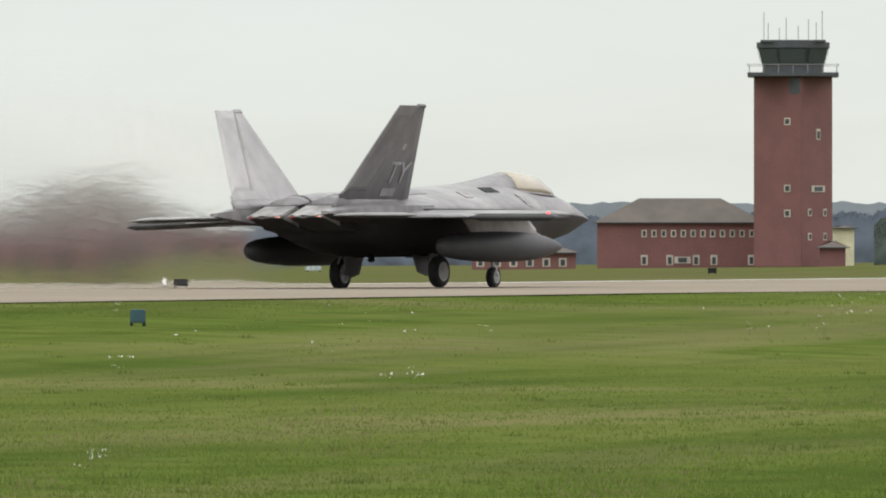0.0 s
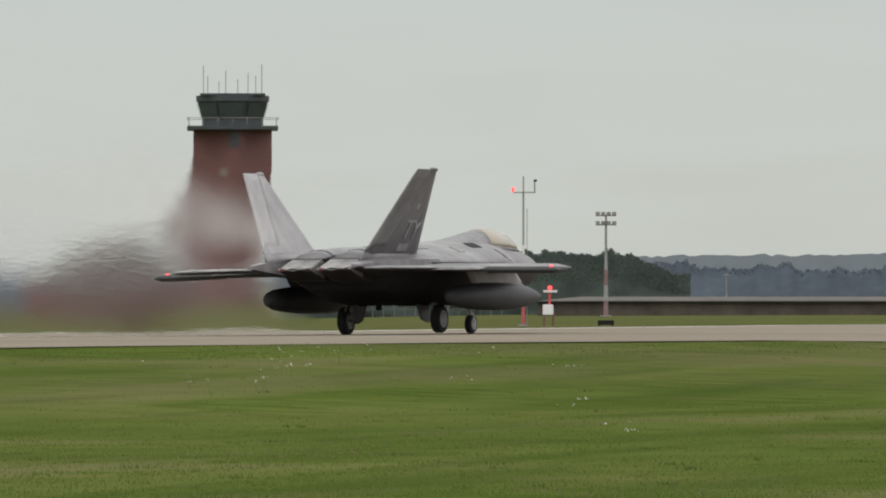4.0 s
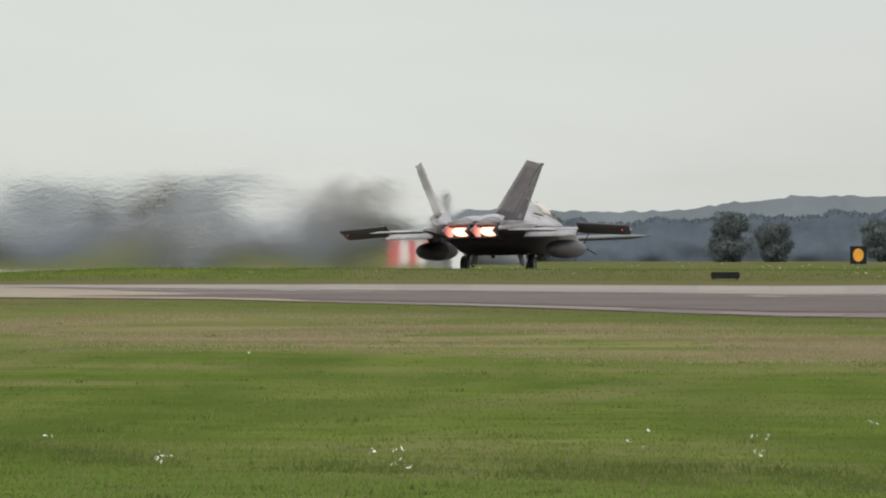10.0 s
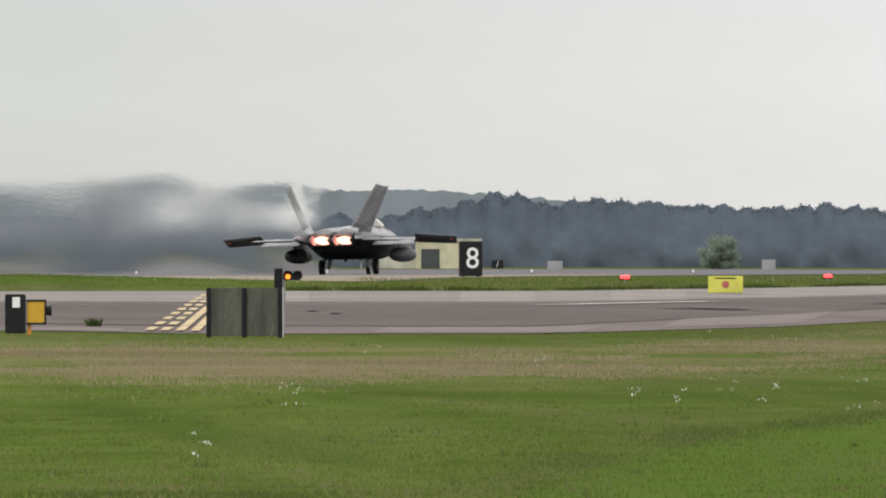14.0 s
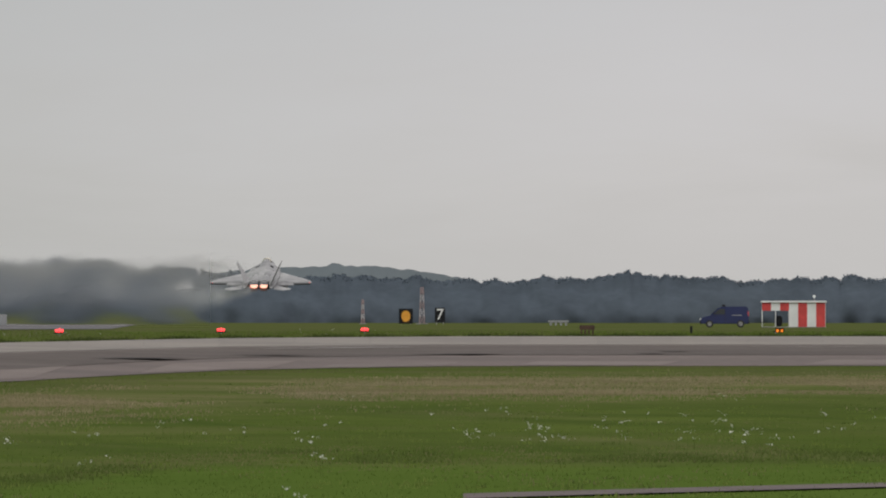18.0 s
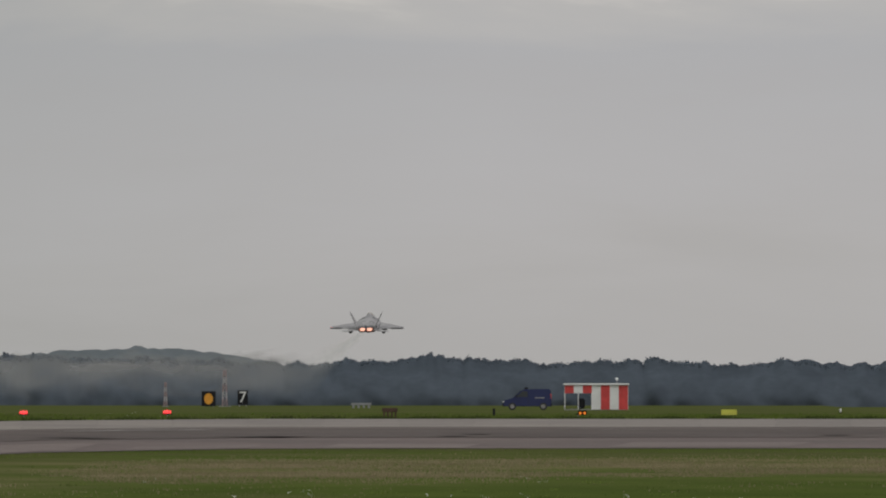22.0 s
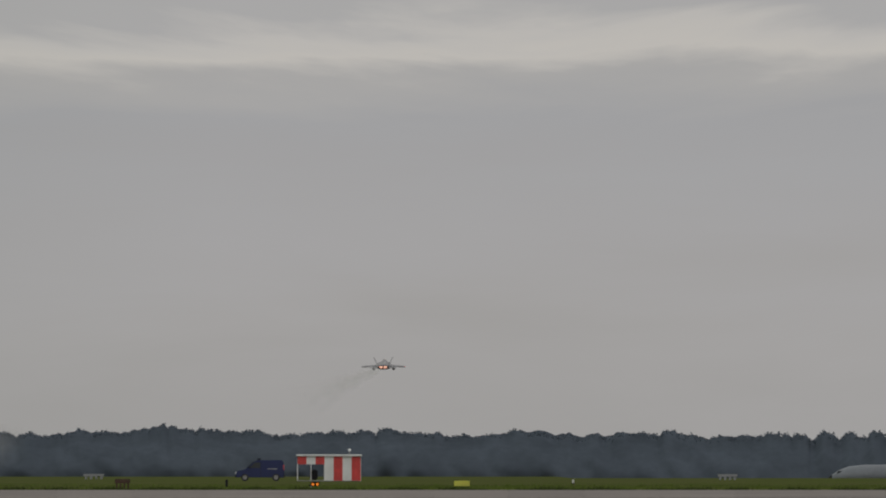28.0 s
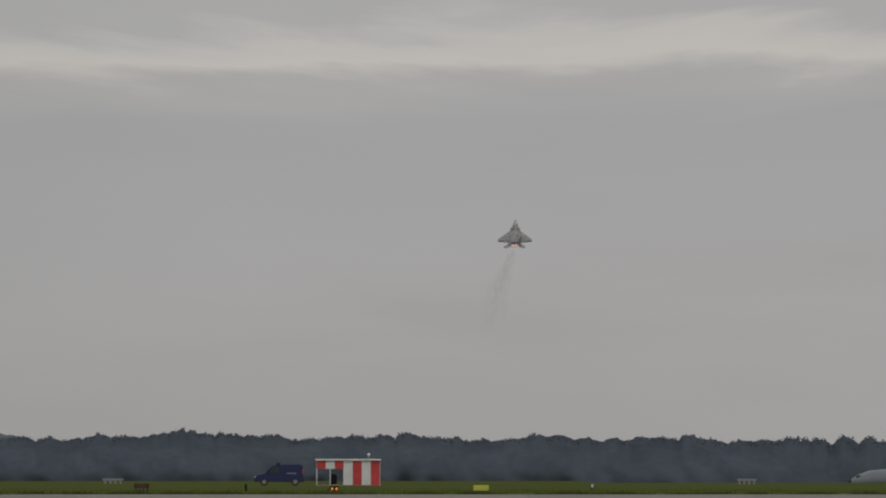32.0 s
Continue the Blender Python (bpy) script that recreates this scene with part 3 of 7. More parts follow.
steps = [-180, -150, -120, -90, -70, -50, -40] + [round(-34 + 0.25 * i, 3) for i in range(145)] + [5, 12, 25, 40, 60, 90, 120, 150, 180]


def seam(b):
    """Distance of the line of rank grass left by the mower."""
    return np.interp(b, (-32, -22, -16, -12.5, -8.5, -7, -5.5, 2), (112, 104, 90, 80, 78, 112, 136, 140))


def field():
    ob = tagged(sheet("ground", steps, rings, GRASS), "mown green grass airfield with drier patches", "grass")
    shares = {n: ob.data.attributes.new(n, "FLOAT", "POINT") for n in ("edge_share", "seam_share", "dry_sector", "rough_sector")}
    for v in ob.data.vertices:
        x, y, z = v.co
        b, d = math.degrees(atan2(x, y)), hypot(x, y)
        shares["edge_share"].data[v.index].value = d / land(b)[0]
        shares["seam_share"].data[v.index].value = d / float(seam(b))
        shares["rough_sector"].data[v.index].value = float(np.interp(b, (-10, -7), (0, 1)))
        shares["dry_sector"].data[v.index].value = float(np.interp(b, (-20, -17.5, 3, 6), (0, 1, 1, 0)))
    return ob


field()

fine_steps = [round(-34 + 0.2 * i, 3) for i in range(200)]


def band(name, b0, b1, f0, f1, mat, lift, label, category):
    bs = [b for b in fine_steps if b0 <= b <= b1]

    def ds(b):
        dn, zn, df, zf, zp = land(b)
        g0, g1 = (f(b) if callable(f) else f for f in (f0, f1))
        return [dn + (df - dn) * (g0 + (g1 - g0) * k / 4) for k in range(5)]
    return tagged(sheet(name, bs, ds, mat, lift), label, category)


band("taxiway", -19.8, 5.8, lambda b: float(np.interp(b, (-19.8, -18.2), (0.95, 0.0))), 1, TAXI, 0.02, "worn grey asphalt taxiway with paler concrete edges", "taxiway")
band("apron", -20.6, -16.8, 0, lambda b: float(np.interp(b, (-18.9, -16.8), (1.0, 0.02))), RUNWAY, 0.027, "pale concrete apron where the taxiway meets the runway", "apron")
band("trim_dark_lane", -18.2, 5.8, lambda b: float(np.interp(b, (-8, -5.5), (0.12, 0.30))), lambda b: float(np.interp(b, (-18.2, -16.0), (0.14, 0.60))), TAXI_DARK, 0.035, "dark worn wheel lane along the taxiway", "asphalt")
band("trim_concrete_edge", -20.0, 5.8, lambda b: float(np.interp(b, (-20.0, -17.0), (0.98, 0.64))), 1.0, CONC, 0.035, "pale concrete slab edge of the taxiway", "concrete")


def runway_sheet():
    bm = bmesh.new()
    ys = [-600 + 20 * i for i in range(45)] + [300 + 8 * i for i in range(30)] + [540 + 20 * i for i in range(29)]
    rows = []
    for y in ys:
        near = float(np.interp(y, (320, 336, 352, 418, 428, 640, 1080), (-113, -120, -133, -133, -68, -68, -112)))
        far = float(np.interp(y, (490, 540, 700, 850, 1080), (-165, -135, -132, -175, -270)))
        xs = [near + (far - near) * k / 8 for k in range(9)]
        rows.append([bm.verts.new((x, y, height(x, y) + 0.03)) for x in xs])
    for r0, r1 in zip(rows, rows[1:]):
        for i in range(8):
            bm.faces.new((r0[i], r0[i + 1], r1[i + 1], r1[i]))
    bm.faces.ensure_lookup_table()
    for f in bm.faces:
        f.material_index = int(f.calc_center_median().y > 560)
    ob = part("runway", bm, RUNWAY)
    ob.data.materials.append(RUNWAY_DARK)
    return tagged(ob, "pale concrete runway seen along its length", "runway", kind="structure")


runway_sheet()


# ---- the fighter ----
def ring(s, w, zc, zt, zb, flat=0.6, keel=0.62):
    """One cross-section: a sloping back above the chine, slanted flanks and a flat belly below it."""
    y = 11.2 - s
    pts = []
    for k in range(13):
        a = pi * k / 12
        c, n = cos(a), abs(sin(a))
        pts.append((w * math.copysign(abs(c) ** flat, c), y, zc + (zt - zc) * n ** 1.3))
    h = zc - zb
    low = [(0.985, 0.12), (0.5 + keel * 0.5, 0.62), (keel * 1.06, 0.90), (keel * 0.92, 1.0), (keel * 0.4, 1.0)]
    pts += [(-w * a, y, zc - h * b) for a, b in low]
    pts += [(w * a, y, zc - h * b) for a, b in reversed(low)]
    return pts


HULL = [(-0.45, 0.03, 1.98, 2.01, 1.95, 1, 0.6), (0.3, 0.3, 2.04, 2.24, 1.80, 1.0, 0.5), (1.3, 0.62, 2.08, 2.53, 1.56, 1.0, 0.5), (2.4, 0.86, 2.12, 2.77, 1.40, 1.05, 0.5),
        (4.0, 1.1, 2.16, 2.92, 1.26, 1.2, 0.55), (5.3, 1.45, 2.18, 3.0, 1.12, 1.35, 0.6), (6.3, 1.9, 2.2, 3.02, 1.0, 1.5, 0.66), (7.5, 2.1, 2.2, 2.98, 0.93, 1.5, 0.70),
        (9.5, 2.25, 2.2, 2.9, 0.90, 1.4, 0.70), (11.5, 2.3, 2.2, 2.82, 0.90, 1.2, 0.66), (13.5, 2.25, 2.2, 2.70, 1.0, 0.9, 0.60), (15.0, 2.15, 2.16, 2.54, 1.26, 0.6, 0.58),
        (15.75, 1.95, 2.12, 2.46, 1.45, 0.5, 0.62)]

jet = thing("fighter_jet", 0, 0, 0, 0, "grey twin-tail stealth fighter jet with two drop tanks", "aircraft")
hull = shade_undersides(part("fuselage", loft(bmesh.new(), [ring(*r) for r in HULL]), GREY, jet, smooth=True), BELLY)
# the hull's rear face takes the same shade colour
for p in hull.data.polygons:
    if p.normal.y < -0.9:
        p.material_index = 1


def back_height(x, s):
    """Height of the sloping back at a place on the hull."""
    cols = list(zip(*HULL))
    w, zc, zt, flat = (float(np.interp(s, cols[0], cols[k])) for k in (1, 2, 3, 5))
    c = min(1, abs(x) / w) ** (1 / flat)
    return zc + (zt - zc) * math.sqrt(1 - c * c) ** 1.3


def back_panel(name, x0, x1, s0, s1, slant, mat, side, label="", lift=0.02):
    """A thin panel lying on the back, its ends slanted."""
    top, low = [], []
    for k in range(5):
        x = x0 + (x1 - x0) * k / 4
        for edge, s in ((0, s0 + slant * k / 4), (1, s1 + slant * k / 4)):
            top.append((edge, Vector((side * x, 11.2 - s, back_height(x, s) + lift))))
    a = [p for e, p in top if e == 0] + [p for e, p in reversed(top) if e == 1]
    low = [p - Vector((0, 0, lift + 0.03)) for p in a]
    return part(name, loft(bmesh.new(), [low, a]), mat, jet, label)


def canopy_rings():
    out = []
    for s, w, h in ((1.9, 0.1, 0.0), (2.2, 0.3, 0.17), (2.6, 0.46, 0.36), (3.2, 0.6, 0.55), (4.0, 0.66, 0.65), (4.6, 0.64, 0.63), (5.0, 0.6, 0.58)):
        base = 2.60 + 0.03 * s
        out.append([(w * cos(pi * k / 12), 11.2 - s, base + h * sin(pi * k / 12)) for k in range(13)])
    return out


part("canopy", loft(bmesh.new(), canopy_rings()), GOLD_GLASS, jet, "gold-tinted bubble canopy", smooth=True)
sill = [[(w * 1.05 * cos(pi * k / 12), 11.2 - s, 2.56 + 0.03 * s + h * 0.25 * sin(pi * k / 12)) for k in range(13)] for s, w, h in ((1.7, 0.12, 0.3), (2.6, 0.5, 0.5), (3.6, 0.66, 0.7), (4.6, 0.68, 0.8), (5.4, 0.66, 0.8))]
part("canopy_sill", loft(bmesh.new(), sill), GREY, jet, smooth=True)
spine = [[(0.62 * cos(pi * k / 8) * w, 11.2 - s, 2.66 + h * sin(pi * k / 8)) for k in range(9)] for s, w, h in ((4.96, 1.0, 0.68), (5.6, 1.06, 0.58), (6.4, 1.12, 0.46), (7.4, 1.25, 0.34), (8.6, 1.3, 0.22), (10.5, 1.3, 0.1))]
part("dorsal_spine", loft(bmesh.new(), spine), GREY, jet, smooth=True)

for sx in (-1, 1):
    part("intake_mouth", loft(bmesh.new(), [[(sx * 1.28, y, 2.12), (sx * 1.86, y - 0.35, 2.12), (sx * 1.74, y - 0.5, 1.08), (sx * 1.15, y - 0.1, 1.08)] for y in (5.55, 5.35)]), BLACK, jet)
    shade_undersides(part("intake_lip", loft(bmesh.new(), [[(sx * 1.2, 5.7, 2.18), (sx * 1.94, 5.3, 2.2), (sx * 2.08, 4.0, 2.2), (sx * 1.3, 4.0, 2.2)], [(sx * 1.1, 5.55, 1.06), (sx * 1.74, 5.0, 1.06), (sx * 1.9, 4.0, 1.0), (sx * 1.2, 4.0, 1.0)]]), GREY, jet), BELLY)
    back_panel("spine_vent", 0.74, 1.22, 6.9, 7.7, 0.35, BLACK, sx, "dark slanted vent")
    back_panel("bleed_vent", 1.15, 1.7, 9.3, 9.75, 0.4, NOZZLE, sx)
    back_panel("wing_root_panel", 1.3, 1.9, 6.2, 6.5, 0.3, NOZZLE, sx)
    back_panel("deck_panel", 0.35, 1.3, 11.4, 12.7, 0.35, GREY_DARK, sx, lift=0.012)
    # engine humps between the fins
    hump = [[(sx * 0.66 + 0.58 * w * cos(pi * k / 12), 11.2 - s, 2.16 + h * sin(pi * k / 12) ** 0.8) for k in range(13)] for s, w, h in ((11.0, 0.9, 0.5), (13.0, 1.0, 0.58), (14.6, 1.0, 0.54), (15.8, 0.98, 0.46), (16.5, 0.95, 0.36))]
    part("engine_hump", loft(bmesh.new(), hump), GREY, jet, smooth=True)
    seam_ring = [[(sx * 0.66 + 0.59 * w * cos(pi * k / 12), 11.2 - s, 2.16 + (h + 0.012) * sin(pi * k / 12) ** 0.8) for k in range(13)] for s, w, h in ((15.75, 0.98, 0.462), (15.85, 0.98, 0.455))]
    part("hump_seam", loft(bmesh.new(), seam_ring), BELLY, jet)
part("belly_beacon", loft(bmesh.new(), [[(r * cos(2 * pi * k / 12), -1.5 + 1.4 * r * sin(2 * pi * k / 12), z) for k in range(12)] for z, r in ((0.95, 0.09), (0.84, 0.08), (0.78, 0.10), (0.73, 0.04))]), BLACK, jet, smooth=True)
for sx in (-1, 1):
    part("nose_gear_door", boxed(sx * 0.34, 5.4, 0.78, 0.04, 0.9, 0.5, 0.01), GREY, jet)
for y in (2.9, -0.6):
    part("bay_seam", boxed(0, y, 0.885, 2.6, 0.05, 0.03), BLACK, jet)
moving = {}


def wheel(leg, r, wide, rim, hub, key):
    """A tyre and a spoked rim about their axle."""
    half = [(r * 0.58, wide / 2 - 0.03), (r * 0.66, wide / 2), (r * 0.86, wide / 2), (r * 0.96, wide * 0.42), (r, wide * 0.28), (r, -wide * 0.28), (r * 0.96, -wide * 0.42), (r * 0.86, -wide / 2), (r * 0.66, -wide / 2), (r * 0.58, -wide / 2 + 0.03)]
    tyre = part("tyre", loft(bmesh.new(), [[(x, q * cos(2 * pi * k / 28), q * sin(2 * pi * k / 28)) for k in range(28)] for q, x in half]), RUBBER, leg, smooth=True)
    bm = bmesh.new()
    tube(bm, (-wide * 0.53, 0, 0), (wide * 0.53, 0, 0), rim * 0.35, sides=14)
    for k in range(10):
        a = 2 * pi * k / 10
        for s in (-1, 1):
            tube(bm, (s * wide * 0.5, rim * 0.3 * cos(a), rim * 0.3 * sin(a)), (s * wide * 0.5, rim * 1.02 * cos(a), rim * 1.02 * sin(a)), rim * 0.12, sides=6)
    ring_in = [[(s * wide * 0.5 + e, q * rim * cos(2 * pi * k / 24), q * rim * sin(2 * pi * k / 24)) for k in range(24)] for s in (-1, 1) for e, q in ((-0.012, 0.9), (0.012, 0.9), (0.012, 1.08), (-0.012, 1.08))]
    loft(bm, ring_in[:4])
    loft(bm, ring_in[4:])
    moving[key] = ((tyre, part("rim", bm, GEAR_WHITE, leg, "pale spoked wheel rim")), hub)


UPRIGHT = Matrix(((0, 0, 1, 0), (-1, 0, 0, 0), (0, 1, 0, 0), (0, 0, 0, 1)))
NOZ_X, NOZ_Y, NOZ_Z = 0.66, -5.4, 2.0


def nozzle(side):
    """A flat thrust nozzle: two hinged wedge petals between arrow-shaped side walls, hot inside."""
    cx = side * NOZ_X
    for up in (1, -1):
        outline = [(-0.52, 0.05), (0.52, 0.05), (0.52, -0.95), (0.0, -1.25), (-0.52, -0.95)]
        skin = [[Vector((x, y, up * (0.05 * (1 + y / 1.6) if k else -0.012))) for x, y in outline] for k in (0, 1)]
        # the lower petal's near-black holds the shade it lies in
        petal = part("nozzle_petal", loft(bmesh.new(), skin), NOZZLE if up > 0 else BELLY, jet, "scorched metal nozzle petal, shade coloured into the lower one")
        moving[("petal", (side, up))] = (petal, Matrix.Translation((cx, NOZ_Y, NOZ_Z + up * 0.28)), up)
    for e in (-1, 1):
        tri = [(-NOZ_Y - 0.2, -0.29), (-NOZ_Y + 0.02, -0.28), (-NOZ_Y + 1.05, -0.01), (-NOZ_Y + 1.05, 0.01), (-NOZ_Y + 0.02, 0.28), (-NOZ_Y - 0.2, 0.29)]
        walls = [[Vector((cx + e * d, -a, NOZ_Z + b)) for a, b in tri] for d in (0.50, 0.56)]
        ob = part("nozzle_wall", loft(bmesh.new(), walls), NOZZLE, jet)
        ob.data.materials.append(BURN)
        for p in ob.data.polygons:
            if p.normal.x * e < -0.9:
                p.material_index = 1
    # thick-walled duct behind the petals, open towards the rear
    d0, d1 = NOZ_Y + 0.85, NOZ_Y - 0.05
    corners = ((-1, -1), (1, -1), (1, 1), (-1, 1))
    rs = [[(cx + a * w, y, NOZ_Z + b * h) for a, b in corners] for y, w, h in ((d0, 0.63, 0.44), (d1, 0.58, 0.33), (d1, 0.49, 0.27), (d0, 0.49, 0.27))]
    duct = part("engine_duct", loft(bmesh.new(), rs, caps=False), BELLY, jet, "glowing hot afterburner duct")
    duct.data.materials.append(BURN)
    for p in duct.data.polygons:
        if p.index >= 8:
            p.material_index = 1
    core = bmesh.new()
    loft(core, [[(cx + w * cos(2 * pi * k / 16), y, NOZ_Z + h * sin(2 * pi * k / 16)) for k in range(16)] for y, w, h in ((d0, 0.47, 0.25), (d0 - 0.6, 0.46, 0.24), (d0 - 0.9, 0.40, 0.20), (d0 - 1.0, 0.26, 0.13), (d0 - 1.02, 0.08, 0.04))])
    moving[("flame", side)] = (part("burner_core", core, BURN_CORE, duct, "white-hot afterburner flame", smooth=True), Matrix())


for side in (-1, 1):
    S = Matrix.Diagonal((side, 1, 1, 1))
    wing_m = Matrix.Translation((side * 2.0, 0, 2.04)) @ Matrix.Rotation(side * radians(1.2), 4, "Y") @ S
    shade_undersides(part("wing", slab(bmesh.new(), [(0, 3.5), (4.2, -1.2), (4.78, -2.0), (4.78, -2.9), (3.0, -3.1), (0, -3.5)], 0.25, wing_m, 0.3), GREY, jet), BELLY)
    flap_edge = slab(bmesh.new(), [(0.2, 3.42), (4.15, -1.02), (4.1, -1.3), (0.2, 3.0)], 0.10, Matrix.Translation((0, 0, -0.015)) @ wing_m, 0.1)
    part("leading_edge_flap", flap_edge, GREY_PALE, jet)
    # trailing-edge surfaces hinge on the wing
    for name, pts in (("flaperon", [(0.1, 0), (2.45, 0), (2.45, -0.95), (0.1, -1.15)]), ("aileron", [(2.45, 0.1), (4.85, 0.35), (4.85, -0.75), (2.45, -1.15)])):
        ob = part(name, slab(bmesh.new(), pts, 0.12 if name == "flaperon" else 0.2, S, 0.2), GREY if name == "flaperon" else AILERON_SHADE, jet)
        if name == "flaperon":
            shade_undersides(ob, BELLY)
        moving[(name, side)] = (ob, wing_m @ S @ Matrix.Translation((0, -3.45 if name == "flaperon" else -3.1, -0.02 if name == "flaperon" else -0.08)) @ Matrix.Rotation(side * radians(6.0), 4, "Z"))
    stab_m = Matrix.Translation((side * 2.15, 0, 2.0)) @ Matrix.Rotation(side * radians(1.0), 4, "Y") @ S
    shade_undersides(part("tailplane", slab(bmesh.new(), [(0, -4.8), (2.25, -6.8), (2.25, -7.5), (1.3, -8.2), (0, -7.5)], 0.14, stab_m, 0.3), GREY, jet), BELLY)
    # canted fin: x along the fuselage aft, y up the fin
    fm = Matrix.Translation((side * 1.6, 0, 2.3)) @ Matrix.Rotation(side * radians(26.5), 4, "Y") @ UPRIGHT
    # light and shade go into the fin colour: right darker, left paler
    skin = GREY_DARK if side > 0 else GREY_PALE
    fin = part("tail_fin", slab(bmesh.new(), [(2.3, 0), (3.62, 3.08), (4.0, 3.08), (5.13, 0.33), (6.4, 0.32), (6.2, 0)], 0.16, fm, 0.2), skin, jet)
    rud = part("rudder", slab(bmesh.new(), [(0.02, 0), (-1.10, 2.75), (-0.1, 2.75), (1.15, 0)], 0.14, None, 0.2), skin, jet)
    moving[("rudder", side)] = (rud, fm @ Matrix.Translation((5.15, 0.33, 0)) @ Matrix.Diagonal((1, 1, -1, 1)))
    # root fairing, tip cap and doublers of the fin
    part("fin_root", loft(bmesh.new(), [[fm @ Vector((a, z, b * w)) for a, b in ((2.0, 0), (3.2, 1), (5.4, 1), (6.45, 0.3), (6.45, -0.3), (5.4, -1), (3.2, -1))] for z, w in ((-0.12, 0.26), (0.05, 0.16), (0.22, 0.085))]), GREY, jet, smooth=True)
    part("tip_cap", slab(bmesh.new(), [(3.59, 3.02), (3.63, 3.12), (4.0, 3.12), (4.04, 3.02)], 0.1, fm, 0.1), skin, fin)
    doubler = [(3.9, 0.55), (4.25, 2.1), (4.5, 2.15), (4.62, 0.6)]
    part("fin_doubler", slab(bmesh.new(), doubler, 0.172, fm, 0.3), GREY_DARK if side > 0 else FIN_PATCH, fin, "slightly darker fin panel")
    if side > 0:
        letters("tail_code", "TY", 0.95, CODE_GREY, fin, fm @ Matrix.Translation((3.75, 1.02, 0.097)) @ Matrix.Diagonal((-1, 1, 1, 1)))
        for k in range(5):
            part("serial_bars", boxed(3.6 + 0.15 * k, 0.45, 0.09, 0.1, 0.24, 0.008, m=fm), CODE_GREY, fin)
        part("unit_emblem", boxed(4.0, 1.85, 0.09, 0.18, 0.18, 0.008, m=fm), CODE_GREY, fin)
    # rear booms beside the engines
    shade_undersides(part("tail_boom", loft(bmesh.new(), [[(side * (1.78 + a * w), 11.2 - s, 2.08 + b * h) for a, b in ((-1, -1), (0.2, -1), (1, -0.4), (1, 0.6), (0.2, 1), (-1, 1))] for s, w, h in ((13, 0.45, 0.36), (15.0, 0.46, 0.33), (16.6, 0.42, 0.27), (17.6, 0.3, 0.16), (18.5, 0.12, 0.05))]), GREY, jet), BELLY)
    nozzle(side)
    # drop tank and pylon
    part("drop_tank", loft(bmesh.new(), [[(side * 3.1 + r * cos(2 * pi * k / 24), y, 1.12 + r * sin(2 * pi * k / 24)) for k in range(24)] for y, r in ((4.15, 0.02), (4.0, 0.09), (3.6, 0.20), (3.0, 0.31), (2.2, 0.39), (1.2, 0.43), (0.2, 0.44), (-0.8, 0.43), (-1.8, 0.39), (-2.5, 0.33), (-2.9, 0.25), (-3.08, 0.15), (-3.14, 0.03))]), TANK, jet, "long grey underwing drop tank", smooth=True)
    part("pylon", slab(bmesh.new(), [(-2.9, 0), (1.2, 0), (1.9, 0.62), (-1.9, 0.62)], 0.18, Matrix.Translation((side * 3.1, 0, 1.42)) @ UPRIGHT, 0.15), GREY, jet, "pale grey tank pylon")
    part("pylon_base_strip", boxed(side * 3.1, 0.9, 1.47, 0.14, 3.6, 0.12, 0.02), BELLY, jet)
    # tip lights
    lb = bmesh.new()
    bmesh.ops.create_icosphere(lb, subdivisions=2, radius=0.05, matrix=Matrix.Translation((side * 6.55, -3.1, 1.97)))
    part("wing_tip_light", lb, RED_LIGHT, jet)
    # main leg with its brace, links and door
    leg = part("main_gear", tubed((0, 0, 0), (side * 0.3, 0.12, -0.95), 0.09), GEAR_GREY, jet)
    part("axle", tubed((side * 0.12, 0.1, -1.0), (side * 0.34, 0.1, -1.0), 0.06), STEEL, leg)
    part("drag_brace", tubed((side * 0.05, 0.75, 0.0), (side * 0.24, 0.12, -0.7), 0.045), GEAR_GREY, leg)
    part("torque_link", tubed((side * 0.2, -0.1, -0.5), (side * 0.26, -0.22, -0.78), 0.035), GEAR_GREY, leg)
    door = bmesh.new()
    loft(door, [[(side * (x0 + dx), y, z) for x0, y, z in ((-0.26, -0.5, -0.25), (-0.26, 0.55, -0.25), (-0.1, 0.42, -1.02), (-0.06, 0.1, -1.12), (-0.08, -0.42, -1.0))] for dx in (0.0, 0.045)])
    part("gear_door", door, GREY_DARK, leg)
    wheel(leg, 0.44, 0.3, 0.25, Matrix.Translation((side * 0.35, 0.1, -1.0)), ("main_wheel", side))
    moving[("leg", side)] = (leg, Matrix.Translation((side * 1.25, -0.55, 1.44)))
nose_leg = part("nose_gear", tubed((0, 0, 0), (0, 0.1, -1.0), 0.07), GEAR_WHITE, jet)
wheel(nose_leg, 0.3, 0.22, 0.16, Matrix.Translation((0, 0.1, -1.05)), ("nose_wheel", 0))
part("landing_light", boxed(0, 0.12, -0.62, 0.3, 0.12, 0.1, 0.02), GEAR_WHITE, nose_leg)
part("drag_brace", tubed((0, -0.8, 0.1), (0, 0.05, -0.55), 0.045), GEAR_WHITE, nose_leg)
for s in (-1, 1):
    part("fork_arm", tubed((s * 0.06, 0.1, -0.7), (s * 0.15, 0.1, -1.05), 0.035), GEAR_WHITE, nose_leg)
moving[("nose", 0)] = (nose_leg, Matrix.Translation((0, 5.65, 1.35)))


